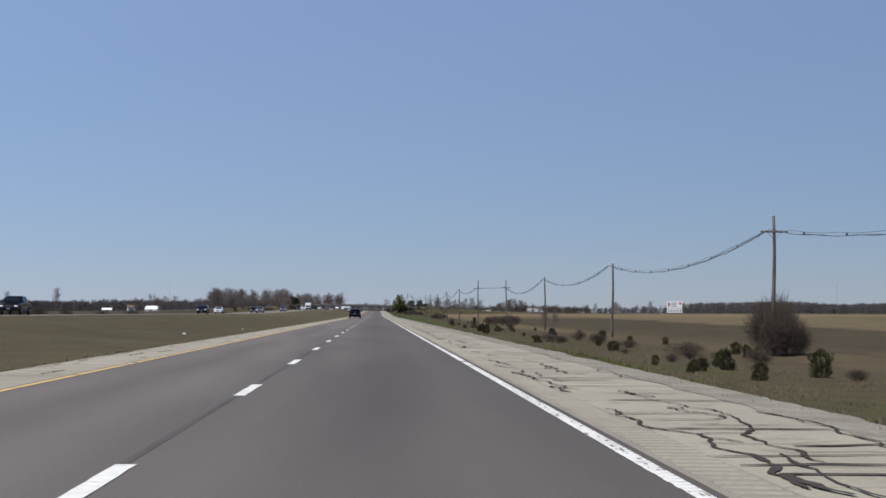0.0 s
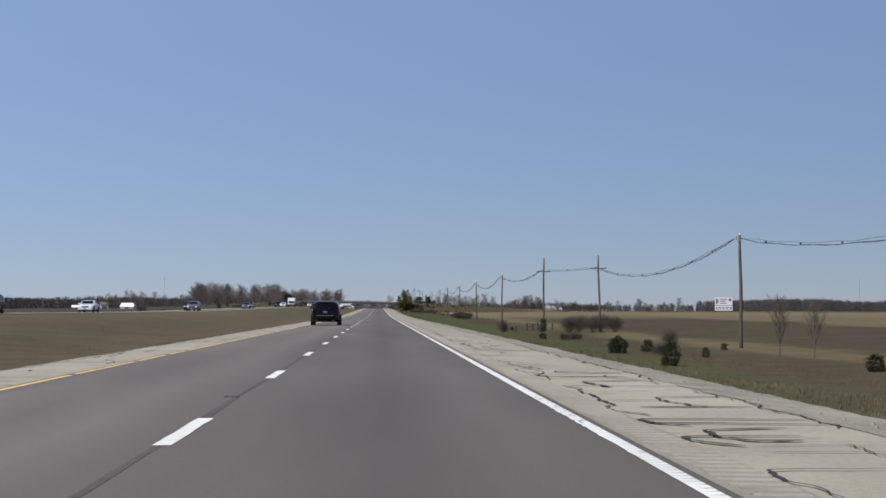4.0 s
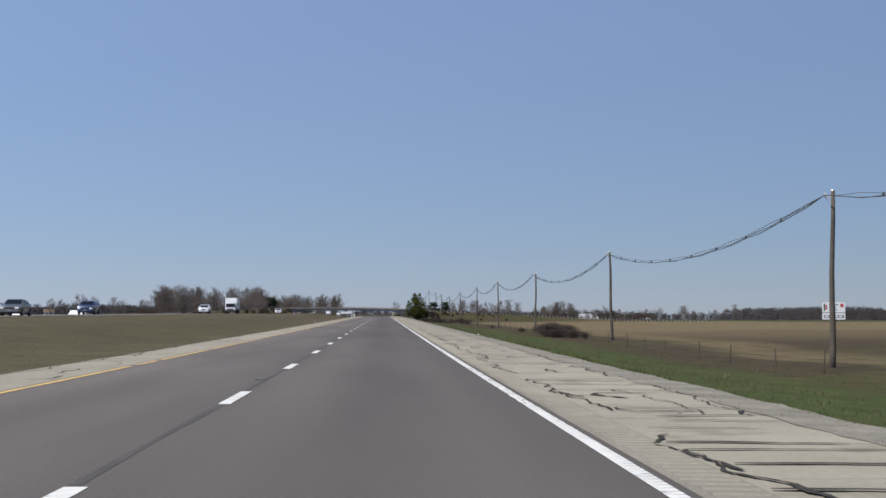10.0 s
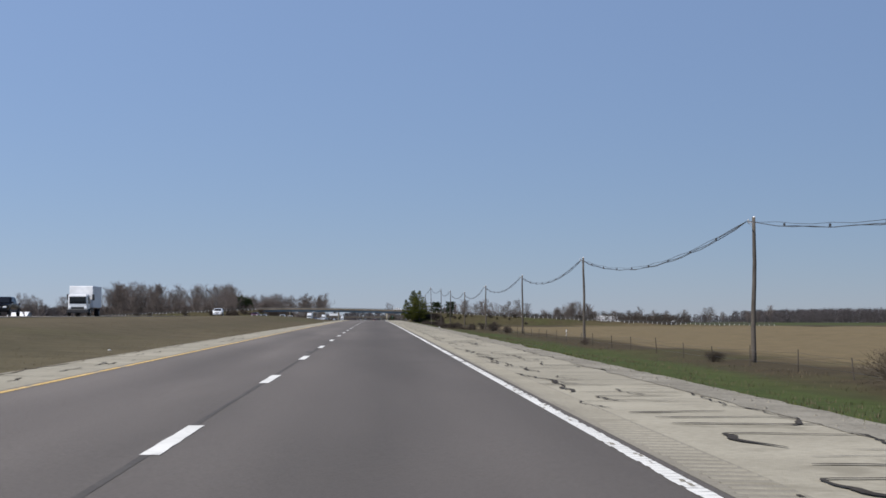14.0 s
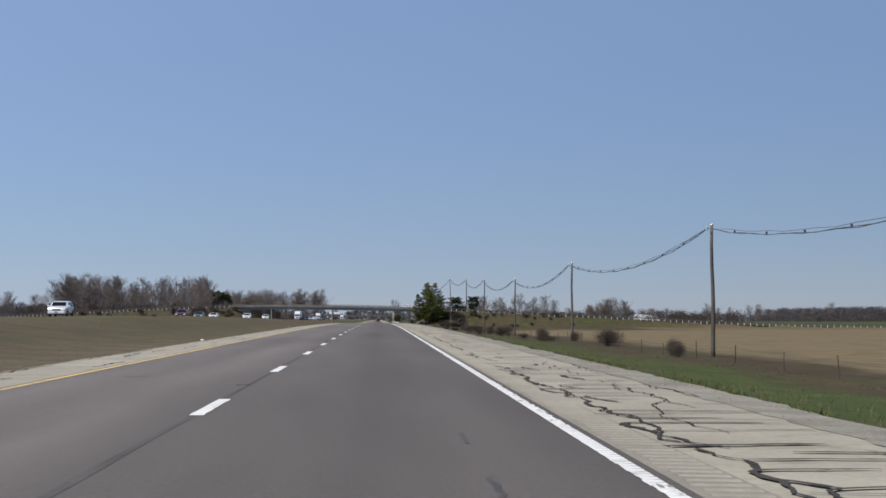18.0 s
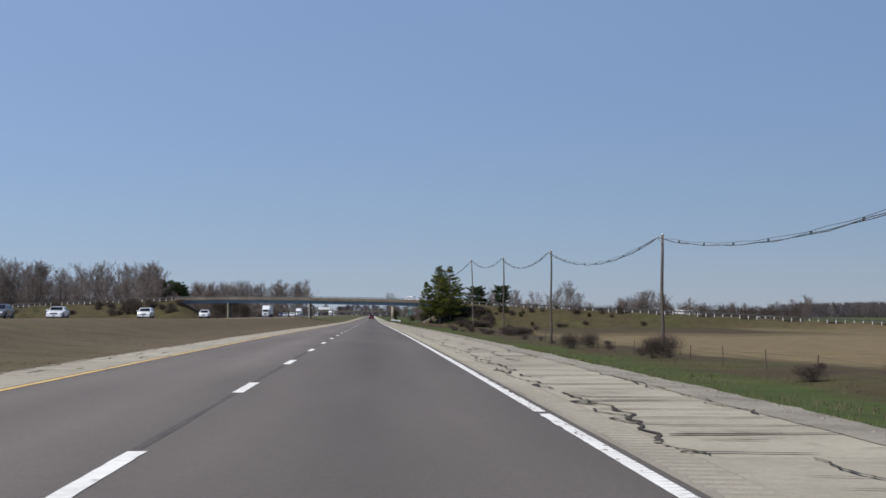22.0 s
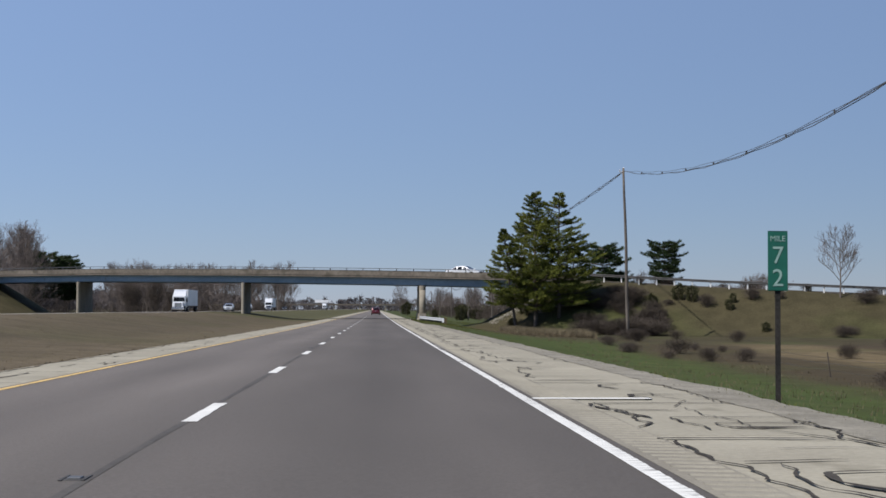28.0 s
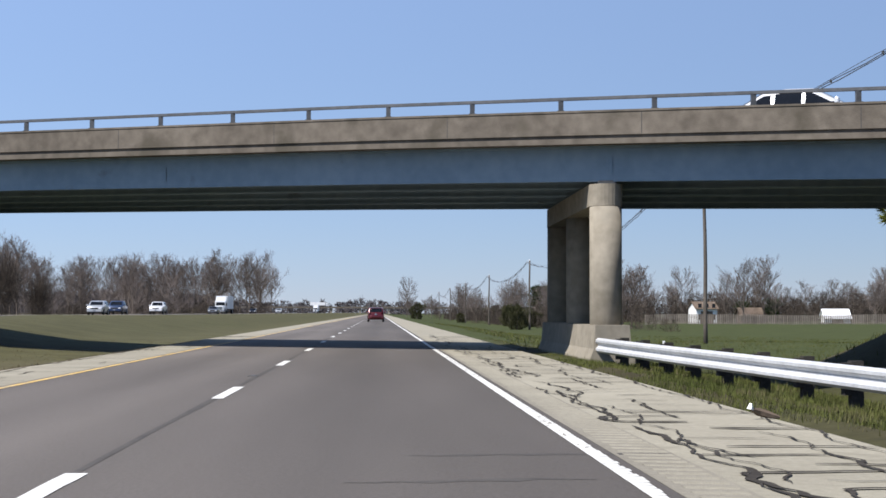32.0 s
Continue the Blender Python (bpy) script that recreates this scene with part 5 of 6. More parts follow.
rw, rl = conifer(5, 6.6, 2.2, 0.32, 8, 0.9, 0.35, 15, 0.34, True)
RP = pine(rw, rl, pose(37.0, 1297.5, land(37.0, 1297.5) - 0.1), "round dark pine behind the embankment guard rail", NEEDLE_DARK)
for x, y, k in ((30.3, 1306, 1.22), (32.6, 1307, 0.85), (112, 1690, 1.0), (104, 1692, 0.9), (47, 1700, 1.6), (55, 1720, 1.7)):
    copy_thing(RP, pose(x, y, land(x, y) - 0.1, 0, 0, 40 * x) @ Matrix.Scale(k, 4))
FP = pine(*conifer(31, 16.5, 4.4, 0.60, 9, 5.0, 0.30, 14, 0.6, True), pose(-84.5, 1498, land(-84.5, 1498) - 0.2), "tall dense dark pine among bare trees behind the embankment", NEEDLE_DARK)
for x, y, k in ((-79.5, 1503, 0.9), (-88.5, 1503, 1.02), (-92.0, 1510, 0.92), (-82.0, 1510, 0.97)):
    copy_thing(FP, pose(x, y, land(x, y) - 0.2, 0, 0, 40 * x) @ Matrix.Scale(k, 4))


def cedar(seed):
    rng = random.Random(seed)
    wood, leaf = Shape().tube([(0, 0, -0.2), (0.02, 0, 0.4), (0, 0.02, 0.9)], [0.03, 0.022, 0.008], 5), Shape()
    for _ in range(3800):
        z = rng.random()
        r = 0.43 * math.sqrt(max(0.0, 1 - abs(1.8 * z - 0.8) ** 2.4)) * (0.45 + 0.55 * rng.random() ** 0.5) * (1 + 0.08 * math.sin(11 * z + seed))
        a = rng.uniform(0, 6.3)
        lump = noise.noise((math.cos(a) * 1.9, math.sin(a) * 1.9, z * 3.6 + seed * 7))
        if lump < -0.3:
            continue
        r *= 0.86 + 0.75 * lump
        c = Vector((r * math.cos(a) + 0.07 * math.sin(4 * z + seed), r * math.sin(a), z * (1.0 + 0.3 * lump)))
        d = Vector((math.cos(a) * 0.6, math.sin(a) * 0.6, 0.8)) + Vector((rng.uniform(-1, 1), rng.uniform(-1, 1), rng.uniform(-1, 1))) * 0.5
        ribbon(leaf, c - d * 0.03, c + d * rng.uniform(0.02, 0.09), 0.010, 0.003, rng)
    return wood, leaf


CEDARS = []
for i in range(3):
    w_, l_ = cedar(i)
    t = thing("cedar_bush", "small dark green cedar bush in rough roadside grass", "shrub", pose(30.6 - i, 128 - 8 * i, land(30.6 - i, 128 - 8 * i)), "cedar bushes")
    part("trunk", w_, BARK, t)
    part("foliage", l_, CEDAR, t)
    CEDARS.append(t)
rng = random.Random(5)
for n, xr, yr, hr in ((12, (19, 34), (80, 300), (0.5, 1.0)), (3, (17, 26), (300, 420), (0.6, 0.9)), (5, (30, 60), (1268, 1280), (0.6, 1.1)), (5, (24, 29.5), (1270, 1281), (0.7, 1.2)), (10, (13.5, 24), (1283, 1291), (0.6, 1.2)), (8, (20, 40), (1500, 1800), (2, 4))):
    for k in range(n):
        plant(CEDARS, rng.uniform(*xr), rng.uniform(*yr), rng.uniform(*hr), 1, rng, -0.02, rng.uniform(1.0, 1.5))
for x, y, h in ((19.2, 75, 1.0), (21.5, 92, 1.25), (24.3, 82, 1.45), (19.3, 89, 0.8), (18.6, 88, 0.75), (18.0, 97, 0.6), (19.3, 281, 1.3), (19.9, 282.5, 1.5), (18.4, 253, 1.4), (22.2, 97, 1.0), (17.6, 84, 0.6), (25.4, 391, 2.1), (13.8, 1790, 5.5), (32, 1279, 1.6), (35.3, 1280, 1.8), (36.6, 1279, 1.7), (41, 1277, 1.0), (22, 1500, 3.6), (26, 1560, 4)):
    plant(CEDARS, x, y, h, 1, rng, -0.02, 0.55 if 380 < y < 400 else 1.0)


def blades(name, n, xr, yr, hr, width, material, label, seed, bias=1.0):
    """Upright grass blades scattered over a strip of land, as one mass."""
    r = np.random.RandomState(seed)
    v, f = [], []
    for i in range(n):
        x = xr[0] + (xr[1] - xr[0]) * r.rand() ** bias
        y = yr[0] + (yr[1] - yr[0]) * r.rand()
        if noise.noise((x * 0.5, y * 0.3, seed)) < -0.25:
            continue
        z = land(x, y) - 0.02
        for _ in range(3):
            h, a = hr[0] + (hr[1] - hr[0]) * r.rand(), r.rand() * 6.3
            dx, dy = math.cos(a), math.sin(a)
            ox, oy = x + r.randn() * 0.08, y + r.randn() * 0.08
            k = len(v)
            v += [(ox - dy * width, oy + dx * width, z), (ox + dy * width, oy - dx * width, z), (ox + dx * h * 0.4, oy + dy * h * 0.4, z + h)]
            f.append((k, k + 1, k + 2))
    me = bpy.data.meshes.new(name)
    me.from_pydata(v, [], f)
    me.materials.append(material)
    return tagged(new(name, me), label, "grass", kind="stuff")


blades("verge_grass", 130000, (5.0, 14), (5, 1330), (0.02, 0.09), 0.009, BLADE, "patchy green spring grass on the roadside verge", 1, 1.6)
blades("weed_grass", 34000, (12, 24.5), (40, 1300), (0.07, 0.22), 0.012, DRYGRASS, "tall straw-coloured dead weeds by the fence", 2)
blades("median_grass", 60000, (-6.55, -20), (10, 1330), (0.02, 0.07), 0.012, DRYGRASS, "short dead grass on the median edge", 3, 1.8)
blades("verge_grass", 34000, (4.45, 11), (1250, 1303), (0.04, 0.14), 0.006, BLADE, "rough green and straw grass under the guard rail", 6)
blades("meadow_grass", 26000, (6, 60), (1285, 1430), (0.06, 0.22), 0.016, BLADE, "green spring grass beyond the bridge", 8)
blades("dead_weeds", 34000, (7, 26), (15, 340), (0.05, 0.20), 0.008, DRYGRASS, "rank brown weeds left from last year", 9)
blades("reed_clump", 7500, (13.5, 22.5), (1257, 1271), (0.4, 0.9), 0.014, DRYGRASS, "tall pale dead reeds in front of the pines", 4)


def woods(name, n, xr, yr, hr, seed, label, material, count=60, thick=0.6):
    """Distant woodland: trunks and uneven masses of bare twigs."""
    r = random.Random(seed)
    sh = Shape()
    for _ in range(n):
        x, y, h = r.uniform(*xr), r.uniform(*yr), r.uniform(*hr)
        h *= 0.9 + 0.35 * noise.noise((x * 0.006, 0, seed))
        z, w = land(x, y) - 0.3, h * r.uniform(0.28, 0.5)
        ribbon(sh, Vector((x, y, z)), Vector((x, y, z + h * 0.6)), thick * 0.6, thick * 0.35, r)
        for _ in range(count):
            a, u = r.uniform(0, 6.3), r.random() ** 0.6
            e = r.random()
            c = Vector((x + math.cos(a) * w * u * (1 - 0.6 * e), y + math.sin(a) * w * u * (1 - 0.6 * e), z + h * (0.01 + 0.97 * e)))
            d = Vector((math.cos(a) * 0.6 + r.uniform(-0.4, 0.4), math.sin(a) * 0.6 + r.uniform(-0.4, 0.4), r.uniform(0.2, 1.2))).normalized()
            ribbon(sh, c, c + d * h * r.uniform(0.1, 0.24), thick, thick * 0.25, r)
    return tagged(new(name, sh.mesh(name, material)), label, "woods", kind="stuff")


# horizon woods, all in the haze-tinted wood colour
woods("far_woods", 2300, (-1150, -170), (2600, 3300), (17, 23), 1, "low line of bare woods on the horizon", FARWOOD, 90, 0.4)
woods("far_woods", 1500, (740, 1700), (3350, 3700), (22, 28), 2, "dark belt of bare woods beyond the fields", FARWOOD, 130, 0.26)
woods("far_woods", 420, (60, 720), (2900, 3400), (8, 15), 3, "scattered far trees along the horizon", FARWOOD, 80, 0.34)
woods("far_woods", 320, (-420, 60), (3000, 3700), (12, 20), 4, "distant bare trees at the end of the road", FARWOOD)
woods("brush_thicket", 260, (-170, -82), (1425, 1525), (4, 9), 5, "dense brown thicket under the bare trees", BRUSH, 260, 0.028)
woods("brush_thicket", 200, (-125, -44), (1770, 1900), (3, 6), 6, "dense brown thicket under the bare trees", BRUSH, 260, 0.028)
woods("bare_copse", 95, (-166, -82), (1440, 1525), (12, 18), 15, "close-set bare trees in a hazy brown mass of twigs", TWIG, 420, 0.034)
woods("bare_copse", 40, (-125, -44), (1780, 1905), (10, 16), 16, "close-set bare trees in a hazy brown mass of twigs", TWIG, 420, 0.034)
woods("brush_thicket", 220, (26, 47), (1480, 1960), (2.5, 6), 7, "tangled brown thicket along the highway fence", BRUSH, 260, 0.028)
woods("brush_thicket", 90, (-110, -50), (1345, 1430), (2, 3.4), 9, "low brown brush behind the embankment", BRUSH, 160, 0.022)
woods("brush_thicket", 420, (48, 240), (1690, 1790), (6, 11), 8, "low brown brush behind the farmyard", BRUSH, 200, 0.06)

# ---- vehicles ----
def outline_at(pts, y):
    return lerp(y, [p[0] for p in pts], [p[1] for p in pts])


WHEELS = {}


def wheel_meshes(r, w):
    if (r, w) not in WHEELS:
        tyre = Shape().disc((0, 0, 0), r * 0.62, r * 0.96, -w / 2, w / 2, 24).disc((0, 0, 0), r * 0.7, r, -w / 2 + 0.03, w / 2 - 0.03, 24)
        rim = Shape().disc((0, 0, 0), 0.0, r * 0.16, -w * 0.2, w * 0.46, 12).disc((0, 0, 0), r * 0.56, r * 0.63, -w * 0.3, w * 0.48, 24)
        for k in range(6):
            a = 2 * math.pi * k / 6
            rim.tube([(w * 0.42, 0.1 * r * math.cos(a), 0.1 * r * math.sin(a)), (w * 0.42, 0.6 * r * math.cos(a), 0.6 * r * math.sin(a))], r * 0.09, 4)
        WHEELS[(r, w)] = (tyre.mesh("tyre", RUBBER, True), rim.mesh("rim", ALLOY))
    return WHEELS[(r, w)]


def wheel(parent, x, y, r, w):
    tyre, rim = wheel_meshes(r, w)
    a = part("wheel", tyre, None, parent)
    a.location, a.rotation_euler = (x, y, r), (0, 0, 0 if x > 0 else math.pi)
    part("rim", rim, None, a, "alloy rim")


def car(label, category, m, body_m, top, width, belt, zb=0.30, wheels=(0.9, 3.65), r=0.36, glass=(0.2, 3.3), split=(1.0, 2.0), tumble=0.17, bed=None, group="traffic", lights=True, name=None):
    """A road vehicle, tail at y 0 and nose towards +y. top: its side outline from tail to nose; belt: the height of the window sill."""
    c = thing(name or category.replace(" ", "_"), label, category, m, group)
    L = top[-1][0]
    roof = max(p[1] for p in top)
    hw = width / 2

    def half(z, y):
        t = max(0.0, min(1.0, (z - belt) / (roof - belt)))
        end = 0.84 + 0.16 * math.sqrt(min(1, max(0, min(y, L - y)) / 0.55))
        low = 0.94 + 0.06 * min(1, max(0, (z - zb) / 0.25))
        return hw * end * low * (1 - tumble * t ** 1.1)

    ys = sorted(set([p[0] for p in top] + [L * k / 22 for k in range(23)] + [0.05, 0.15, 0.3, L - 0.05, L - 0.15, L - 0.3]))
    sh = Shape()
    rows = []
    for y in ys:
        zt = outline_at(top, y)
        bot = zb + (0.12 if y < 0.3 or y > L - 0.35 else 0)
        zs = [bot, bot + (zt - bot) * 0.3, bot + (zt - bot) * 0.6, bot + (zt - bot) * 0.85, zt - 0.05, zt]
        if zt > belt + 0.1:
            zs = [bot, bot + 0.25, belt - 0.08, belt, zt - 0.14, zt - 0.05, zt]
        else:
            zs.insert(4, zs[3] * 0.5 + zs[4] * 0.5)
        last = len(zs) - 1
        ring = [(half(z, y) * (0.82 if i == last else 0.95 if i == last - 1 else 1.0), y, z) for i, z in enumerate(zs)]
        ring = [(-x, y, z) for x, y, z in ring] + ring[::-1]
        rows.append(ring)
    n = len(rows[0])
    sh.v = [p for ring in rows for p in ring]
    for i in range(len(rows) - 1):
        sh.f += [(i * n + k, i * n + (k + 1) % n, (i + 1) * n + (k + 1) % n, (i + 1) * n + k) for k in range(n)]
    sh.f += [tuple(range(n))[::-1], tuple(range((len(rows) - 1) * n, len(rows) * n))]
    me = sh.mesh("body", body_m, True)
    me.set_sharp_from_angle(angle=radians(38))
    part("body", me, None, c)
    # glass: side panes, rear and front screens
    g0, g1 = glass
    cuts = [g0] + [s_ for s_ in split if g0 < s_ < g1] + [g1]
    for s_ in (-1, 1):
        for a, b in zip(cuts[:-1], cuts[1:]):
            q = Shape()
            nn = 6
            for k in range(nn + 1):
                y = a + 0.05 + (b - a - 0.1) * k / nn
                zt = max(belt + 0.1, outline_at(top, y) - 0.13)
                q.v += [(s_ * (half(belt + 0.05, y) + 0.012), y, belt + 0.05), (s_ * (half(zt, y) + 0.014), y, zt)]
            q.f = [(2 * k, 2 * k + 2, 2 * k + 3, 2 * k + 1) for k in range(nn)]
            part("side_window", q, GLASS, c)

    def screen(name_, lo, hi, out):
        """A pane on the outline between two depths."""
        q = Shape()
        nn = 5
        for k in range(nn + 1):
            y = lo + (hi - lo) * k / nn
            z = outline_at(top, y)
            w_ = half(z, y) * 0.82
            q.v += [(-w_, y + out, z + 0.012), (w_, y + out, z + 0.012)]
        q.f = [(2 * k, 2 * k + 1, 2 * k + 3, 2 * k + 2) for k in range(nn)]
        return part(name_, q, GLASS, c)
    i_r = [k for k, p in enumerate(top) if p[1] > roof - 0.12]
    ra, rb = top[i_r[0] - 1][0], top[i_r[0]][0]
    if bed is None:
        zr = [(ra + (rb - ra) * 0.08), (ra + (rb - ra) * 0.9)]
        screen("rear_window", zr[0], zr[1], -0.015)
    else:
        part("rear_window", Shape().box(-hw * 0.62, hw * 0.62, bed - 0.03, bed - 0.006, belt + 0.08, roof - 0.15), GLASS, c)
    fa, fb = top[i_r[-1]][0], top[i_r[-1] + 1][0]
    screen("windscreen", fa + (fb - fa) * 0.1, fa + (fb - fa) * 0.92, 0.01)
    # bumpers, lamps, plate, mirrors, handles
    tail_z = outline_at(top, 0.02)
    bump = Shape()
    for i in range(17):
        # swept round the corners and bellied in height
        u = -1 + i / 8
        back = 0.02 + 0.42 * max(0.0, abs(u) - 0.45) ** 2.2 / 0.55 ** 2.2
        for z, o in ((zb - 0.05, 0.10), (zb + 0.02, -0.02), (zb + 0.16, -0.07), (zb + 0.30, -0.085), (zb + 0.37, -0.06), (zb + 0.40, 0.02)):
            bump.v.append((u * hw * (0.97 if z < zb + 0.1 else 0.995), back + o, z))
    bump.f = [(6 * i + k, 6 * i + 6 + k, 6 * i + 7 + k, 6 * i + 1 + k) for i in range(16) for k in range(5)]
    part("rear_bumper", bump, body_m, c, smooth=True)
    part("front_bumper", Shape().box(-hw * 0.92, hw * 0.92, L - 0.10, L + 0.06, zb + 0.02, zb + 0.28, bevel=0.04), body_m, c)
    part("grille", Shape().box(-hw * 0.45, hw * 0.45, L - 0.02, L + 0.035, zb + 0.30, zb + 0.48, bevel=0.015), TRIM, c, "dark grille")
    part("front_plate", Shape().box(-0.15, 0.15, L + 0.06, L + 0.075, zb + 0.1, zb + 0.24), PLATE, c)
    for s_ in (-1, 1):
        x = s_ * hw * 0.72
        part("headlight", Shape().box(min(x - 0.18, x + 0.18), max(x - 0.18, x + 0.18), L - 0.16, L + 0.02, zb + 0.32, zb + 0.48, bevel=0.04), LAMPCLEAR, c)
        xo = half(belt, 0.05)
        w4 = [(s_ * xo * 0.99, belt + 0.09), (s_ * xo * 1.01, belt - 0.16), (s_ * xo * 0.76, belt - 0.12), (s_ * xo * 0.70, belt + 0.0)]
        tl = Shape().add([(x_, y_, z_) for y_ in (-0.012, 0.22) for x_, z_ in w4], [(0, 1, 2, 3), (7, 6, 5, 4), (0, 4, 5, 1), (1, 5, 6, 2), (2, 6, 7, 3), (3, 7, 4, 0)])
        part("tail_light", tl, LAMPRED, c, "dark red tail light")
        ym = fa + (fb - fa) * 0.75
        part("mirror", Shape().box(min(s_ * hw, s_ * (hw + 0.2)), max(s_ * hw, s_ * (hw + 0.2)), ym, ym + 0.12, belt + 0.02, belt + 0.18, bevel=0.03), body_m, c)
        for s2 in split:
            part("door_handle", Shape().box(min(s_ * hw * 0.98, s_ * (hw + 0.025)), max(s_ * hw * 0.98, s_ * (hw + 0.025)), s2 + 0.08, s2 + 0.28, belt - 0.14, belt - 0.10), body_m, c)
        for y in wheels:
            part("wheel_arch", Shape().disc((s_ * (hw - 0.06), y, r), 0.0, r * 1.14, -0.065, 0.065, 22), TRIM, c)
            wheel(c, s_ * (hw - 0.075), y, r, 0.23)
        part("sill", Shape().box(min(s_ * hw * 0.86, s_ * hw * 0.985), max(s_ * hw * 0.86, s_ * hw * 0.985), wheels[0] + r, wheels[1] - r, zb - 0.06, zb + 0.12, bevel=0.02), TRIM, c)
    part("number_plate", Shape().box(-0.14, 0.14, -0.055 if bed is None else -0.09, -0.03, belt - 0.25, belt - 0.12, bevel=0.008), PLATE, c, "pale number plate")
    part("plate_mark", Shape().box(-0.12, 0.12, -0.062 if bed is None else -0.096, -0.057, belt - 0.21, belt - 0.16), INK, c)
    part("underbody", Shape().box(-hw * 0.8, hw * 0.8, 0.35, L - 0.4, zb - 0.08, zb + 0.06), TRIM, c)
    return c


SUV = [(0.0, 0.42), (0.02, 0.98), (0.10, 1.10), (0.40, 1.54), (0.90, 1.645), (2.55, 1.66), (2.95, 1.62), (3.75, 1.14), (4.70, 1.0), (4.84, 0.78), (4.88, 0.45)]
SMALL_SUV = [(0.0, 0.42), (0.02, 0.95), (0.10, 1.06), (0.36, 1.54), (0.85, 1.63), (2.3, 1.63), (2.7, 1.57), (3.45, 1.08), (4.30, 0.95), (4.45, 0.72), (4.5, 0.42)]
SEDAN = [(0.0, 0.42), (0.03, 0.86), (0.12, 1.0), (0.85, 1.04), (1.45, 1.40), (2.0, 1.46), (2.7, 1.44), (3.55, 0.98), (4.55, 0.82), (4.74, 0.62), (4.78, 0.40)]
PICKUP = [(0.0, 0.5), (0.02, 1.18), (1.85, 1.20), (1.90, 1.78), (2.1, 1.86), (3.3, 1.86), (3.6, 1.80), (4.25, 1.24), (5.45, 1.12), (5.62, 0.9), (5.66, 0.5)]
STYLE = {"suv": dict(top=SUV, width=1.96, belt=1.08, zb=0.31, wheels=(0.95, 3.72), r=0.38, glass=(0.35, 3.45), split=(1.2, 2.2), tumble=0.24),
         "small": dict(top=SMALL_SUV, width=1.86, belt=1.02, zb=0.33, wheels=(0.85, 3.48), r=0.35, glass=(0.3, 3.15), split=(1.05, 2.05)),
         "sedan": dict(top=SEDAN, width=1.82, belt=0.93, zb=0.26, wheels=(0.95, 3.75), r=0.33, glass=(1.0, 3.4), split=(1.7, 2.5), tumble=0.22),
         "pickup": dict(top=PICKUP, width=1.98, belt=1.20, zb=0.45, wheels=(1.1, 4.6), r=0.40, glass=(1.95, 4.0), split=(2.6,), bed=1.9)}
KIND = {"suv": "suv", "small": "suv", "sedan": "car", "pickup": "pickup truck"}
COLOURS = {"black": (0.0025, 0.0025, 0.004), "blue": (0.03, 0.05, 0.11), "white": (0.72, 0.73, 0.74), "silver": (0.42, 0.44, 0.46), "red": (0.085, 0.007, 0.010), "grey": (0.10, 0.105, 0.115)}


def vehicle(style, colour, x, y, heading, label=None):
    words = {"suv": "sport utility vehicle", "small": "compact sport utility vehicle", "sedan": "saloon car", "pickup": "pickup truck"}[style]
    lab = label or "%s %s with dark windows on the opposite carriageway" % (colour, words)
    return car(lab, KIND[style], pose(x, y, (RISE if x < -20 else 0) + grade(y) + 0.006, 0, 0, heading), paint(colour, COLOURS[colour], 0.0 if colour == "black" else 0.3), **STYLE[style])


# the black SUV in the passing lane and the red one ahead
dark = vehicle("suv", "black", -3.60, 261.6, 0, "black sport utility vehicle with red tail lights in the passing lane")
part("rear_spoiler", Shape().box(-0.60, 0.60, 0.36, 0.64, 1.572, 1.594, bevel=0.010), PAINTS["black"], dark)
part("chrome_strip", Shape().box(-0.57, 0.57, -0.078, -0.05, 0.655, 0.678, bevel=0.006), CHROME, dark, "chrome bumper strip")
part("wiper", Shape().tube([(0.0, 0.07, 1.12), (0.30, 0.085, 1.15)], 0.005, 5), TRIM, dark)
part("badge", Shape().disc((0, 0.06, 1.105), 0.030, 0.050, -0.004, 0.004, 18), CHROME, dark)
for x in (-0.52, 0.50):
    part("lettering_bar", Shape().box(x - 0.06, x + 0.06, -0.01, 0.012, 0.90, 0.912), RAILGREY, dark)
    part("exhaust", Shape().box(x * 1.1 - 0.09, x * 1.1 + 0.09, -0.085, 0.1, 0.292, 0.345, bevel=0.016), TRIM, dark, "black exhaust outlet")
for x in (-0.68, 0.68):
    part("reflector", Shape().box(x - 0.10, x + 0.10, -0.055, 0.02, 0.635, 0.685, bevel=0.01), LAMPRED, dark)
part("antenna", Shape().add([(-0.015, 0.95, 1.635), (0.015, 0.95, 1.635), (0, 1.07, 1.635), (0, 0.98, 1.69)], [(0, 1, 3), (1, 2, 3), (2, 0, 3), (0, 2, 1)]), TRIM, dark)
part("brake_light", Shape().box(-0.11, 0.11, 0.318, 0.335, 1.57, 1.585), LAMPRED, dark)
red = vehicle("small", "red", 0.05, 1262.6 + 172, 0, "dark red compact sport utility vehicle ahead in the driving lane")
part("rear_spoiler", Shape().box(-0.6, 0.6, 0.24, 0.52, 1.53, 1.58, bevel=0.02), PAINTS["red"], red)
part("badge", Shape().tube([(0, -0.02, 0.93), (0, -0.035, 0.93)], 0.05, 12), CHROME, red)
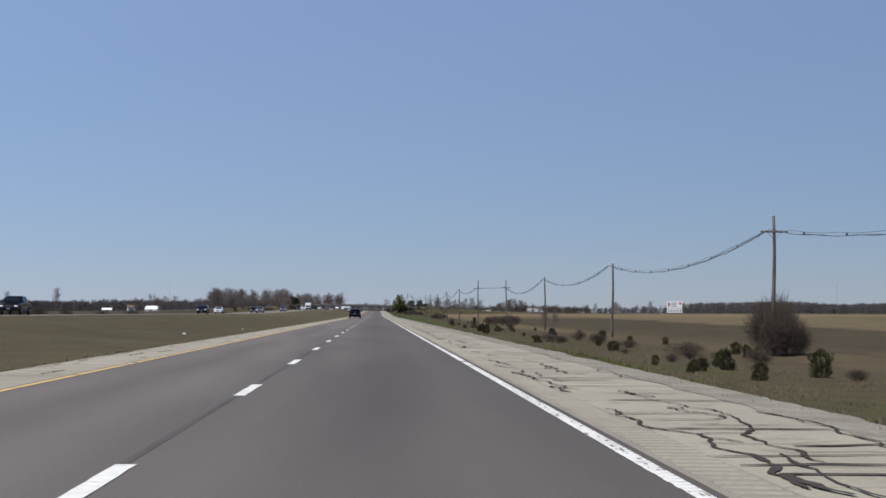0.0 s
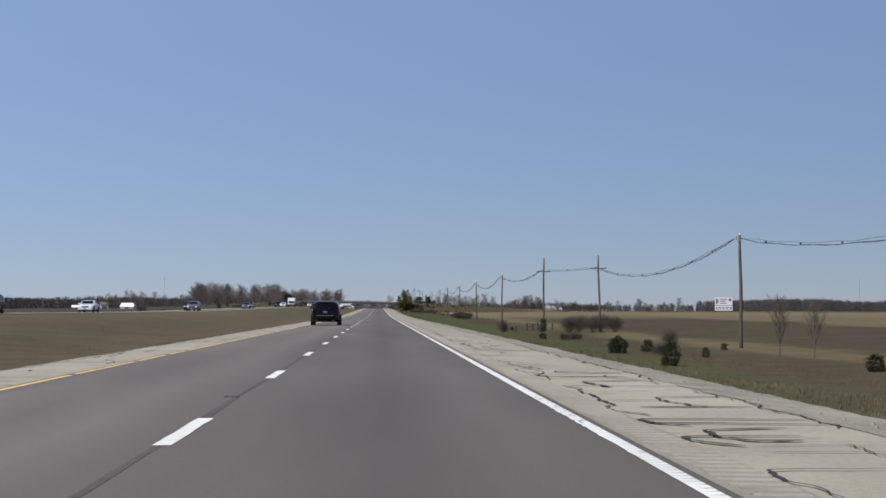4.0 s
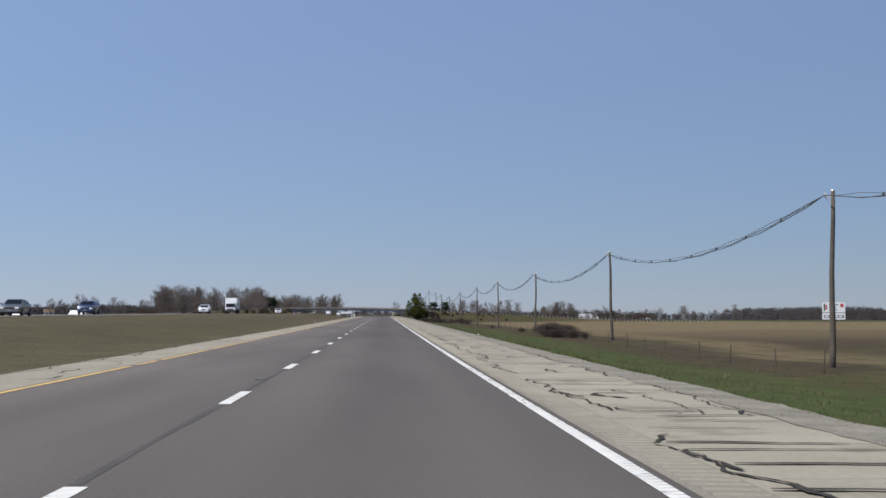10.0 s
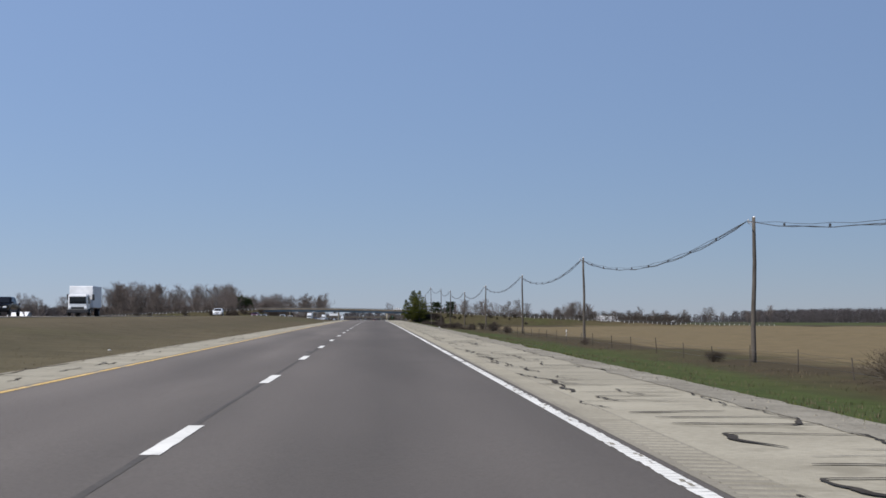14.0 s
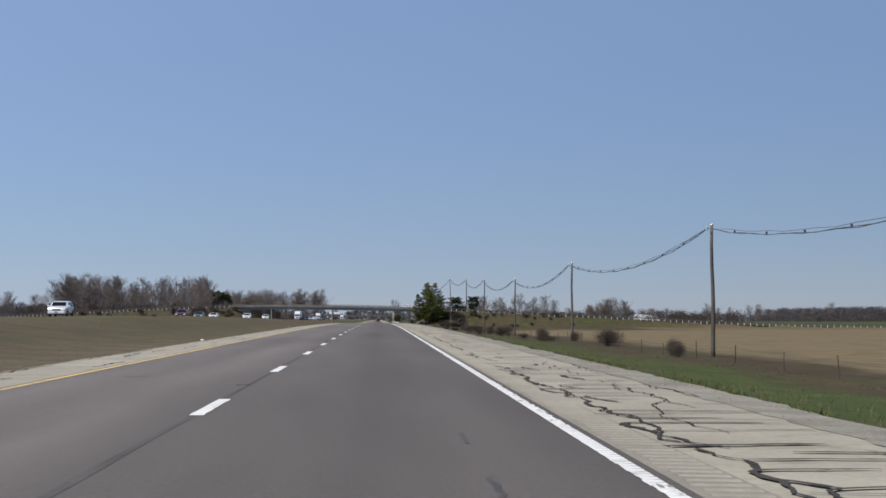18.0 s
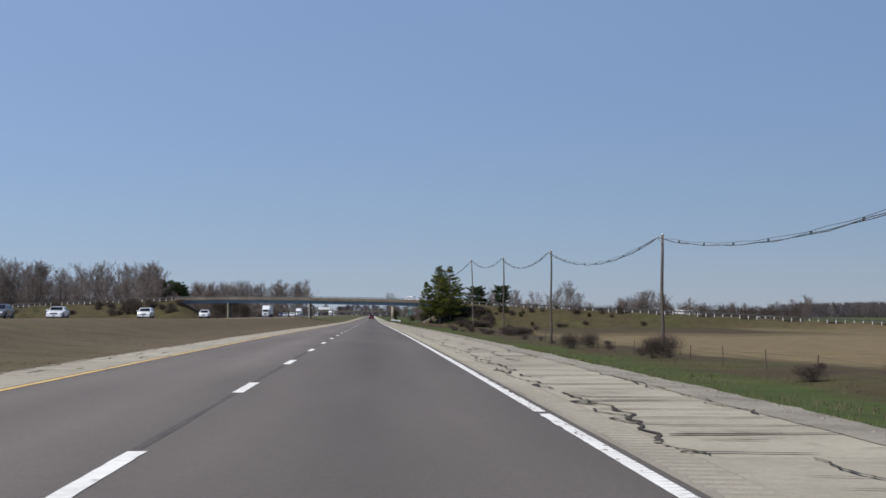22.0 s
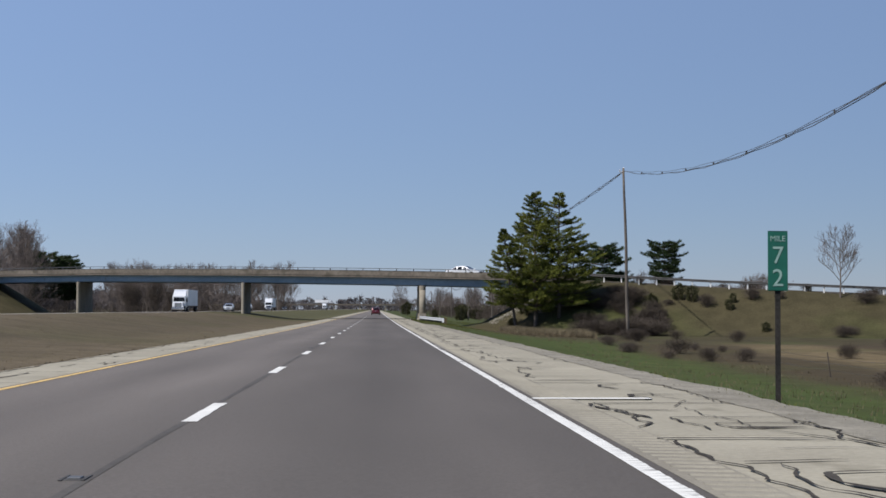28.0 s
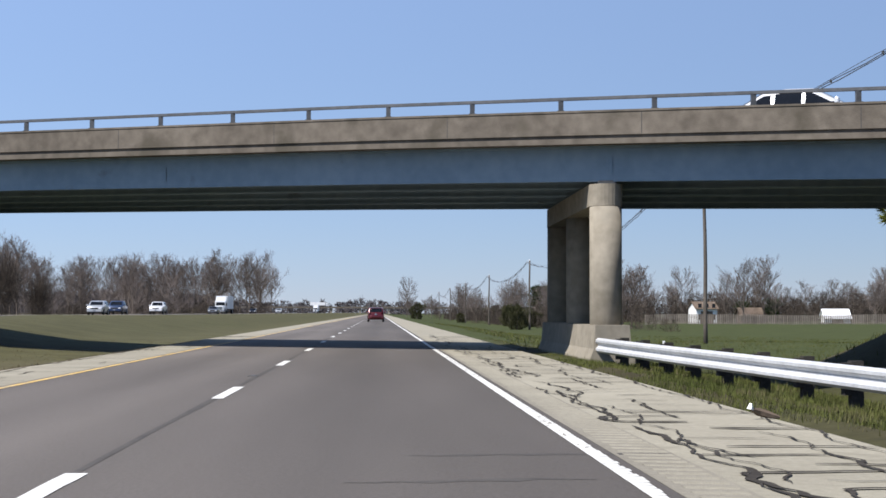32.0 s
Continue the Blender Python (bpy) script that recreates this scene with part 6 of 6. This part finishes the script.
# oncoming traffic
A, B = -32.1, -35.5
for style, colour, x, y in (("pickup", "black", B, 152), ("small", "black", A, 284), ("sedan", "white", B, 346), ("suv", "grey", A, 424), ("small", "black", B, 446), ("sedan", "grey", A, 530),
                            ("suv", "blue", B, 581), ("small", "white", A, 672), ("pickup", "black", B, 700), ("small", "white", A, 866), ("sedan", "white", B, 1042),
                            ("sedan", "red", A, 962), ("sedan", "grey", B, 1015), ("small", "white", A, 1086), ("pickup", "white", B, 1195),
                            ("small", "silver", A, 1440), ("pickup", "blue", B, 1474), ("pickup", "white", A, 1489), ("sedan", "grey", A, 1564), ("sedan", "black", B, 1700), ("small", "silver", A, 1760)):
    vehicle(style, colour, x, y + 2.4, 180)
bridge_car = vehicle("sedan", "white", 13.2, 0, 0, "white saloon car crossing the bridge behind the parapet")
bridge_car.matrix_basis = pose(9.5, by(9.5, 4.9), cross_height(9.5) + 0.005, 0, 0, -90 - 27.8)


def truck(label, m, tractor, trailer_len, body_m, name="semi_truck"):
    """A goods vehicle with its nose at y 0 looking towards -y."""
    t = thing(name, label, "truck", m, "traffic")
    hw = 1.22
    if tractor:
        part("hood", Shape().box(-0.95, 0.95, 0.1, 1.7, 0.7, 1.75, bevel=0.14), body_m, t)
        cab = part("cab", Shape().box(-hw, hw, 1.6, 4.2, 0.7, 2.9, bevel=0.12), body_m, t, "white sleeper cab")
        sh = Shape().add([(-1.15, 1.9, 2.88), (1.15, 1.9, 2.88), (1.15, 4.2, 2.88), (-1.15, 4.2, 2.88), (-1.1, 3.0, 3.75), (1.1, 3.0, 3.75), (1.1, 4.2, 3.9), (-1.1, 4.2, 3.9)], [(3, 2, 1, 0), (4, 5, 6, 7), (0, 1, 5, 4), (1, 2, 6, 5), (2, 3, 7, 6), (3, 0, 4, 7)])
        part("roof_fairing", sh, body_m, t)
        part("windscreen", Shape().add([(-1.0, 1.58, 1.85), (1.0, 1.58, 1.85), (0.95, 1.585, 2.6), (-0.95, 1.585, 2.6)], [(0, 1, 2, 3)]), GLASS, cab)
        part("grille", Shape().box(-0.6, 0.6, 0.05, 0.12, 0.8, 1.6, bevel=0.02), CHROME, t, "chrome grille")
        y0, ws = 4.7, [(1.0, 0), (3.9, 1), (5.1, 1)]
    else:
        cab = part("cab", Shape().box(-1.05, 1.05, 0.1, 1.9, 0.5, 2.35, bevel=0.14), body_m, t, "white cab-over cab")
        part("windscreen", Shape().box(-0.9, 0.9, 0.07, 0.13, 1.35, 2.1, bevel=0.02), GLASS, cab)
        part("grille", Shape().box(-0.7, 0.7, 0.06, 0.12, 0.75, 1.0), TRIM, t)
        y0, ws = 2.05, [(0.9, 0), (5.6, 1)]
    part("front_bumper", Shape().box(-hw * 0.95, hw * 0.95, 0.0, 0.25, 0.35, 0.75, bevel=0.05), CHROME if tractor else TRIM, t)
    for s_ in (-1, 1):
        x = s_ * 0.85
        part("headlight", Shape().box(x - 0.16, x + 0.16, 0.04, 0.2, 0.8, 1.02, bevel=0.03), LAMPCLEAR, t)
        part("mirror", Shape().box(min(s_ * 1.25, s_ * 1.5), max(s_ * 1.25, s_ * 1.5), 1.6, 1.75, 1.75, 2.4, bevel=0.03), TRIM, t)
        part("side_window", Shape().box(min(s_ * (hw if tractor else 1.05), s_ * ((hw if tractor else 1.05) + 0.012)), max(s_ * (hw if tractor else 1.05), s_ * ((hw if tractor else 1.05) + 0.012)), (1.8 if tractor else 0.5), (2.7 if tractor else 1.4), 1.75 if tractor else 1.35, 2.55 if tractor else 2.05), GLASS, cab)
    top = 4.05 if tractor else 3.3
    part("cargo_box", Shape().box(-1.28, 1.28, y0, y0 + trailer_len, 1.1 if tractor else 0.95, top, bevel=0.05), WHITE_METAL, t, "white box body")
    part("chassis", Shape().box(-0.45, 0.45, 0.6, y0 + trailer_len - 0.3, 0.62, 0.95), TRIM, t)
    if tractor:
        ws += [(y0 + trailer_len - 2.6, 1), (y0 + trailer_len - 1.3, 1)]
        part("fuel_tank", Shape().box(-1.2, -0.6, 2.2, 3.4, 0.4, 0.95, bevel=0.1).box(0.6, 1.2, 2.2, 3.4, 0.4, 0.95, bevel=0.1), CHROME, t)
    for y, dual in ws:
        for s_ in (-1, 1):
            wheel(t, s_ * 1.08, y, 0.5 if tractor else 0.42, 0.3 if not dual else 0.5)
    return t


W = paint("white", COLOURS["white"], 0.1)
truck("white semi truck with a sleeper cab and long white trailer", pose(B, 1380, RISE + 0.006), True, 14.5, W)
truck("white semi truck with a tall trailer on the opposite carriageway", pose(B, 1608, RISE + 0.006), True, 14.5, W)
truck("white box truck with a cab-over cab on the opposite carriageway", pose(A, 718, RISE + grade(720) + 0.006), False, 5.2, W, "box_truck")
truck("white semi truck far down the opposite carriageway", pose(A, 2050, RISE + 0.006), True, 14.5, W)

truck("white semi truck crossing the far overpass", pose(-45, 2706, 6.61, 0, 0, 90), True, 14.5, W)

# ---- small roadside litter ----
rng = random.Random(3)
for k in range(26):
    x = rng.choice((rng.uniform(5.2, 9), rng.uniform(-11, -6.7)))
    y = rng.uniform(20, 1290)
    b = rng.uniform(0.04, 0.09)
    sh = Shape()
    for i in range(2):
        sh.box(-b, b * 0.4, -b * 0.6, b, 0, b * 0.5, pose(0, 0, 0.01, rng.uniform(-25, 25), rng.uniform(-25, 25), rng.uniform(0, 90)), bevel=b * 0.12)
    single("litter", sh, rng.choice((SIGNWHITE, SIGNWHITE, BRUSH)), "crumpled piece of pale litter on the roadside", "litter", pose(x, y, land(x, y) + 0.005, 0, 0, rng.uniform(0, 360)), "roadside litter")
paper = Shape()
for o, q in ((-0.16, 0.07), (0.0, 0.10), (0.15, 0.06)):
    paper.box(o - q, o + q, -q * 0.7, q * 0.7, 0, q * 0.8, pose(0, 0, 0.01, 12, 160 * o, 200 * o), bevel=q * 0.2)
single("litter", paper, SIGNWHITE, "torn white paper bag lying on the gravel edge", "litter", pose(6.2, 697, land(6.2, 697) + 0.01, 0, 0, 15) @ Matrix.Scale(0.7, 4), "roadside litter")
stake = thing("marker_post", "short white marker post at the edge of the straw field", "marker post", pose(30.4, 792, land(30.4, 792)))
part("post", Shape().tube([(0, 0, -0.3), (0, 0, 0.98)], 0.06, 10), SIGNWHITE, stake)
part("cap", Shape().tube([(0, 0, 0.982), (0, 0, 1.06)], [0.07, 0.04], 10), RAILGREY, stake, "grey cap")
# broken stone on the bank in front of the bridge end
rubble = Shape()
rng = random.Random(77)
for k in range(900):
    x = rng.uniform(13.6, 22.5)
    y = by(x, rng.triangular(-6.5, 1.5, -0.5))
    q = rng.uniform(0.03, 0.08) * (2.0 if rng.random() < 0.1 else 1.0)
    rubble.box(-q, q * 0.8, -q * 0.7, q, -q * 0.4, q * 0.55, pose(x, y, land(x, y) + 0.01, rng.uniform(-30, 30), rng.uniform(-30, 30), rng.uniform(0, 180)), bevel=q * 0.25)
tagged(new("rubble", rubble.mesh("rubble", GRAVEL)), "pale broken stone lying on the embankment slope", "rubble", kind="stuff")
scrap = thing("tyre_scrap", "torn brown scrap of tyre tread lying on the gravel", "debris", pose(4.22, 1277.8, -0.012, 0, 0, 20) @ Matrix.Scale(1.5, 4))
part("tread", Shape().tube([(-0.10, 0, 0.07), (-0.03, 0.02, 0.05), (0.04, 0, 0.03), (0.11, -0.03, 0.012)], [0.012, 0.028, 0.025, 0.01], 6), BARNWOOD, scrap)
part("edge", Shape().tube([(-0.11, 0, 0.07), (-0.10, 0.0, 0.11)], [0.025, 0.010], 5), SIGNWHITE, scrap)

# ---- shoulder slabs, rumble strip, tarred cracks, lane markers ----
slab_meshes = {}
for name_, x0, x1 in (("right", 2.12, 4.36), ("left", -6.5, -5.0)):
    c = (x0 + x1) / 2
    slab_meshes[name_] = (c, Shape().box(x0 - c + 0.004, x1 - c - 0.004, 0.008, 4.592, -0.25, 0, bevel=0.012).mesh("slab", SLAB))
for k in range(302):
    for name_, parent in (("right", sh_right), ("left", sh_left)):
        c, me = slab_meshes[name_]
        o = part("slab", me, None, parent)
        r_ = random.Random(k)
        y = Y0 + 4.6 * k
        o.location, o.rotation_euler = (c, y, grade(y + 2.3) - 2.3 * math.tan(incline(y + 2.3)) - 0.012 + r_.uniform(-0.003, 0.003)), (incline(y + 2.3), 0, 0)
base = Shape()
ribs = Shape()
n = int(1390 / 0.27)
for i in range(139):
    a, b = Y0 + 10 * i, Y0 + 10 * i + 10
    base.add([(2.085, a, 0.0025), (2.56, a, -0.007), (2.56, b, -0.007), (2.085, b, 0.0025)], [(0, 1, 2, 3)])
rng = random.Random(8)
for i in range(n):
    y = Y0 + 0.27 * i
    a, b = 2.16 + rng.uniform(-0.02, 0.02), 2.52 + 0.06 * noise.noise((y * 0.3, 0, 0))
    k = len(ribs.v)
    ribs.v += [(a, y, -0.005), (b, y, -0.006), (b, y + 0.04, 0.001), (a, y + 0.04, 0.004), (b, y + 0.12, 0.001), (a, y + 0.12, 0.004), (b, y + 0.16, -0.006), (a, y + 0.16, -0.005)]
    ribs.f += [(k, k + 1, k + 2, k + 3), (k + 3, k + 2, k + 4, k + 5), (k + 5, k + 4, k + 6, k + 7)]
strip_ = part("rumble_strip", base.on_grade(), RUMBLE, sh_right, "ribbed grey rumble strip in the concrete")
tagged(part("rib", ribs.on_grade(), SLAB, strip_), kind="stuff")


def smear(sh, pts, widths, z):
    """A flat ribbon of sealing tar."""
    k = len(sh.v)
    for i, (p, w_) in enumerate(zip(pts, widths)):
        a, b = pts[max(i - 1, 0)], pts[min(i + 1, len(pts) - 1)]
        dx, dy = b[0] - a[0], b[1] - a[1]
        q = math.hypot(dx, dy) or 1
        sh.v += [(p[0] - dy / q * w_, p[1] + dx / q * w_, z), (p[0] + dy / q * w_, p[1] - dx / q * w_, z)]
    sh.f += [(k + 2 * i, k + 2 * i + 1, k + 2 * i + 3, k + 2 * i + 2) for i in range(len(pts) - 1)]


def band(pts, width, seed, z, sh):
    """Tar over a crack: evenly stepped along pts, swelling and thinning."""
    fine = []
    for a, b in zip(pts[:-1], pts[1:]):
        m = max(2, int(math.hypot(b[0] - a[0], b[1] - a[1]) / 0.09))
        fine += [(a[0] + (b[0] - a[0]) * i / m, a[1] + (b[1] - a[1]) * i / m) for i in range(m)]
    fine.append(pts[-1])
    for _ in range(1):
        fine = [fine[0]] + [((a[0] + 2 * b[0] + c[0]) / 4, (a[1] + 2 * b[1] + c[1]) / 4) for a, b, c in zip(fine[:-2], fine[1:-1], fine[2:])] + [fine[-1]]
    bent = []
    for i, (x, y) in enumerate(fine):
        p, q = fine[max(i - 2, 0)], fine[min(i + 2, len(fine) - 1)]
        ln = math.hypot(q[0] - p[0], q[1] - p[1]) or 1
        o = (0.06 * noise.noise((seed, y * 1.9, x * 1.9)) + 0.06 * noise.noise((seed, y * 4.2, x * 4.2))) * (0.35 + 0.65 * abs(q[1] - p[1]) / ln)
        bent.append((x + o * (q[1] - p[1]) / ln, y - o * (q[0] - p[0]) / ln))
    fine = bent
    ws = []
    for i, (x, y) in enumerate(fine):
        p, q = fine[max(i - 2, 0)], fine[min(i + 2, len(fine) - 1)]
        cross = abs(q[0] - p[0]) / (math.hypot(q[0] - p[0], q[1] - p[1]) or 1)
        swell = 0.28 + 1.9 * abs(noise.noise((seed, x * 1.6, y * 1.3))) + 0.5 * abs(noise.noise((seed, x * 7, y * 6)))
        ws.append(width * min(1, 0.4 + 0.3 * min(i, len(fine) - 1 - i)) * ((1 - cross) * swell + cross * (0.85 + 0.6 * swell) * (1.4 - 0.75 * i / len(fine))))
    smear(sh, fine, ws, z)


# a net of cracks: strands along the slab and long bands across it that turn back on themselves
rng = random.Random(21)
tar = Shape()
for s_, (mid, wander, cover, wmax) in enumerate(((2.70, 0.24, 0.88, 0.021), (3.45, 0.42, 0.30, 0.014), (4.24, 0.12, 0.72, 0.015), (2.95, 0.30, 0.20, 0.014), (3.75, 0.35, 0.20, 0.012), (2.85, 0.25, 0.8, 0.020), (3.75, 0.3, 0.5, 0.014))):
    y = Y0 if s_ < 5 else 1165
    while y < 1330:
        ln = rng.uniform(2.5, 9)
        if rng.random() < cover:
            pts = []
            for i in range(int(ln / 0.35) + 2):
                yy = y + 0.35 * i
                x = mid + wander * 1.5 * noise.noise((s_ * 7, yy * 0.22, 1)) + 0.22 * noise.noise((s_ * 7, yy * 0.9, 2)) + 0.06 * (1 if i % 2 else -1) * max(0, noise.noise((s_, yy * 0.3, 5)))
                pts.append((min(4.33, max(2.5, x)), yy))
            band(pts, wmax * rng.uniform(0.7, 1.25), s_ * 31 + y, 0.0008 + 0.0003 * s_, tar)
        y += ln + rng.uniform(0.0, 4.0)
y, k_ = Y0, 0
while y < 1330:
    k_ += 1
    x0 = rng.choice((2.5, 2.6, 2.75, 2.9, 3.1, 3.4))
    x1 = 4.33 if rng.random() < 0.6 else rng.uniform(3.4, 4.2)
    skew = rng.uniform(-0.25, 0.25)
    pts = [(x0, y), (x0 + (x1 - x0) * 0.35, y + skew * 0.3 + rng.uniform(-0.04, 0.04)), (x0 + (x1 - x0) * 0.7, y + skew * 0.7 + rng.uniform(-0.04, 0.04)), (x1, y + skew)]
    turn = rng.random()
    gap = rng.uniform(0.6, 1.3)
    if turn < 0.10:
        # hairpin at the inner end
        pts = [(x0 + rng.uniform(0.3, 1.1), y - gap), (x0 + 0.12, y - gap), (x0 - 0.03, y - gap * 0.6), (x0 - 0.02, y - gap * 0.25)] + pts
    elif turn < 0.14:
        pts = pts[:3] + [(x1 - 0.25, y + skew), (x1 - 0.1, y + skew - gap * 0.3), (x1 - 0.12, y + skew - gap * 0.7), (x1 - 0.3, y + skew - gap), (x1 - rng.uniform(0.6, 1.3), y + skew - gap)]
    elif turn < 0.5:
        # a short swollen tail along the slab
        pts = [(x0 + rng.uniform(0.05, 0.3), y - gap * 1.4), (x0 + 0.08, y - gap), (x0 - 0.03, y - gap * 0.5)] + pts
    if rng.random() < 0.86:
        band(pts, rng.choice((0.017, 0.022, 0.028, 0.036)), k_ * 3.7, 0.0018, tar)
    y += rng.choice((0.6, 0.8, 1.1, 1.4, 1.8)) * rng.uniform(0.85, 1.15)
ob = part("crack_tar", tar.on_grade(), TAR, sh_right, "black tar sealing a net of cracks")
tagged(ob, kind="stuff")
hair = Shape()
for i in range(900):
    y, x = rng.uniform(Y0, 1330), rng.uniform(2.6, 4.0)
    ln = rng.uniform(0.3, 1.4)
    pts = [(x, y), (min(4.33, x + ln * 0.5), y + rng.uniform(-0.15, 0.15)), (min(4.34, x + ln), y + rng.uniform(-0.3, 0.3))]
    band(pts, 0.008, i * 1.3, -0.001, hair)
tagged(part("hair_crack", hair.on_grade(), SEAM, sh_right, "fine open cracks in the concrete"), kind="stuff")
left_tar = Shape()
rng = random.Random(9)
y = Y0
while y < 1330:
    ln = rng.uniform(0.4, 2.2)
    x = rng.uniform(-6.3, -5.25)
    pts = [(x + 0.12 * noise.noise((3, (y + ln * i / 8) * 1.4, 1)), y + ln * i / 8) for i in range(9)] if rng.random() < 0.6 else [(-6.3 + 1.2 * i / 8, y + 0.05 * math.sin(i)) for i in range(9)]
    smear(left_tar, pts, [rng.uniform(0.01, 0.03) for _ in pts], -0.004)
    y += rng.uniform(0.5, 2.6)
ob = part("crack_tar", left_tar.on_grade(), TAR, sh_left, "black tar on the narrow shoulder")
tagged(ob, kind="stuff")
# faint cross cracks and stains on the driving lanes
lane, stain = Shape(), Shape()
rng = random.Random(14)
for k in range(14):
    y = rng.uniform(0, 1320)
    x0 = rng.choice((-4.8, -1.6, -1.6))
    x1 = x0 + rng.uniform(0.8, 3.2)
    pts = [(x0 + (x1 - x0) * i / 19, y + 0.5 * noise.noise((k, i * 0.15, 0)) + 0.08 * noise.noise((k, i * 0.9, 3))) for i in range(20)]
    smear(lane, pts, [rng.uniform(0.004, 0.016) for _ in pts], 0.002)
for k in range(46):
    # broad dull smears of old tar and rubber
    y, x = rng.uniform(0, 1320), rng.choice((-4.2, -3.0, -0.9, 0.3, 1.2)) + rng.uniform(-0.3, 0.3)
    ln, sl = rng.uniform(0.4, 2.4), rng.uniform(-0.3, 0.3)
    pts = [(x + ln * i / 9 + 0.04 * noise.noise((k, i, 1)), y + sl * i / 9 + 0.12 * noise.noise((k, i * 0.5, 7))) for i in range(10)]
    smear(stain, pts, [rng.uniform(0.03, 0.11) * min(1, 0.3 + 0.3 * min(i, 9 - i)) for i in range(10)], 0.0018)
tagged(part("lane_stain", stain.on_grade(), LANE_SEAM, road, "dull dark smears on the lanes"), kind="stuff")
for y0_ in (697.0, 701.5, 705.2, 716.0, 718.4, 722.0, 660.0, 663.0, 668.5):
    smear(lane, [(0.95 + 0.05 * noise.noise((y0_, i, 0)), y0_ + 0.16 * i) for i in range(8)], [rng.uniform(0.012, 0.03) for _ in range(8)], 0.002)
ob = part("lane_crack", lane.on_grade(), SEAM, road, "faint dark cracks across the lanes")
tagged(ob, kind="stuff")
casting = Shape().box(-0.08, 0.08, -0.13, 0.13, -0.02, 0.005, bevel=0.008).box(-0.08, -0.06, -0.15, 0.15, 0, 0.009).box(0.06, 0.08, -0.15, 0.15, 0, 0.009).mesh("lane_marker", SEAM)
lens = Shape().box(-0.045, 0.045, -0.05, 0.05, 0.0, 0.014, bevel=0.006).mesh("reflector", RAILGREY)
for k in range(-1, 40):
    o = part("lane_marker", casting, None, road)
    y = 37.2 + 34.74 * k
    o.location, o.rotation_euler = (-1.74, y, grade(y)), (incline(y), 0, 0)
    part("reflector", lens, None, o)

# loose stones along the gravel edge
stone = Shape()
r_ = np.random.RandomState(12)
for i in range(9000):
    x, y, q = 4.40 + 0.55 * r_.rand() ** 1.3, Y0 + 1290 * r_.rand(), 0.012 + 0.03 * r_.rand() ** 3
    a, z = r_.rand() * 6.3, -0.03 - 0.02 * (x - 4.4)
    k = len(stone.v)
    stone.v += [(x + q * math.cos(a + t) * 1.2, y + q * math.sin(a + t), z) for t in (0, 1.57, 3.14, 4.71)] + [(x, y, z + q * 1.1)]
    stone.f += [(k, k + 1, k + 4), (k + 1, k + 2, k + 4), (k + 2, k + 3, k + 4), (k + 3, k, k + 4)]
tagged(new("loose_stones", stone.on_grade().mesh("loose_stones", GRAVEL)), "loose grey stones scattered on the gravel", "gravel", kind="stuff")
# dirt creeping over the edge of the narrow shoulder
edge = Shape()
for i in range(2760):
    y = Y0 + 0.5 * i
    xs = [-6.38 + 0.20 * noise.noise((4, t * 0.35, 0)) + 0.16 * noise.noise((4, t * 1.4, 2)) for t in (y, y + 0.5)]
    edge.add([(-6.75, y, -0.05), (xs[0], y, -0.0045), (xs[1], y + 0.5, -0.0045), (-6.75, y + 0.5, -0.05)], [(0, 1, 2, 3)])
tagged(new("dirt_edge", edge.on_grade().mesh("dirt_edge", DIRT)), "ragged brown dirt along the narrow shoulder", "dirt", kind="structure")
# places where the paint of the edge line has flaked off
chip = Shape()
r_ = np.random.RandomState(31)
for i in range(5000):
    y = Y0 + 1390 * r_.rand()
    if noise.noise((3, y * 0.08, 1)) < -0.05:
        continue
    x, ln, wd = 1.955 + 0.05 * r_.randn(), 0.05 + 0.2 * r_.rand() ** 2, 0.006 + 0.018 * r_.rand()
    if not 1.90 < x < 2.01:
        continue
    k = len(chip.v)
    chip.v += [(x - wd, y, 0.0068), (x + wd * 0.4, y - ln * 0.15, 0.0068), (x + wd, y + ln * 0.6, 0.0068), (x - wd * 0.3, y + ln, 0.0068)]
    chip.f.append((k, k + 1, k + 2, k + 3))
tagged(part("paint_chip", chip.on_grade(), RUMBLE, road, "grey flaked spots in the white line"), kind="stuff")
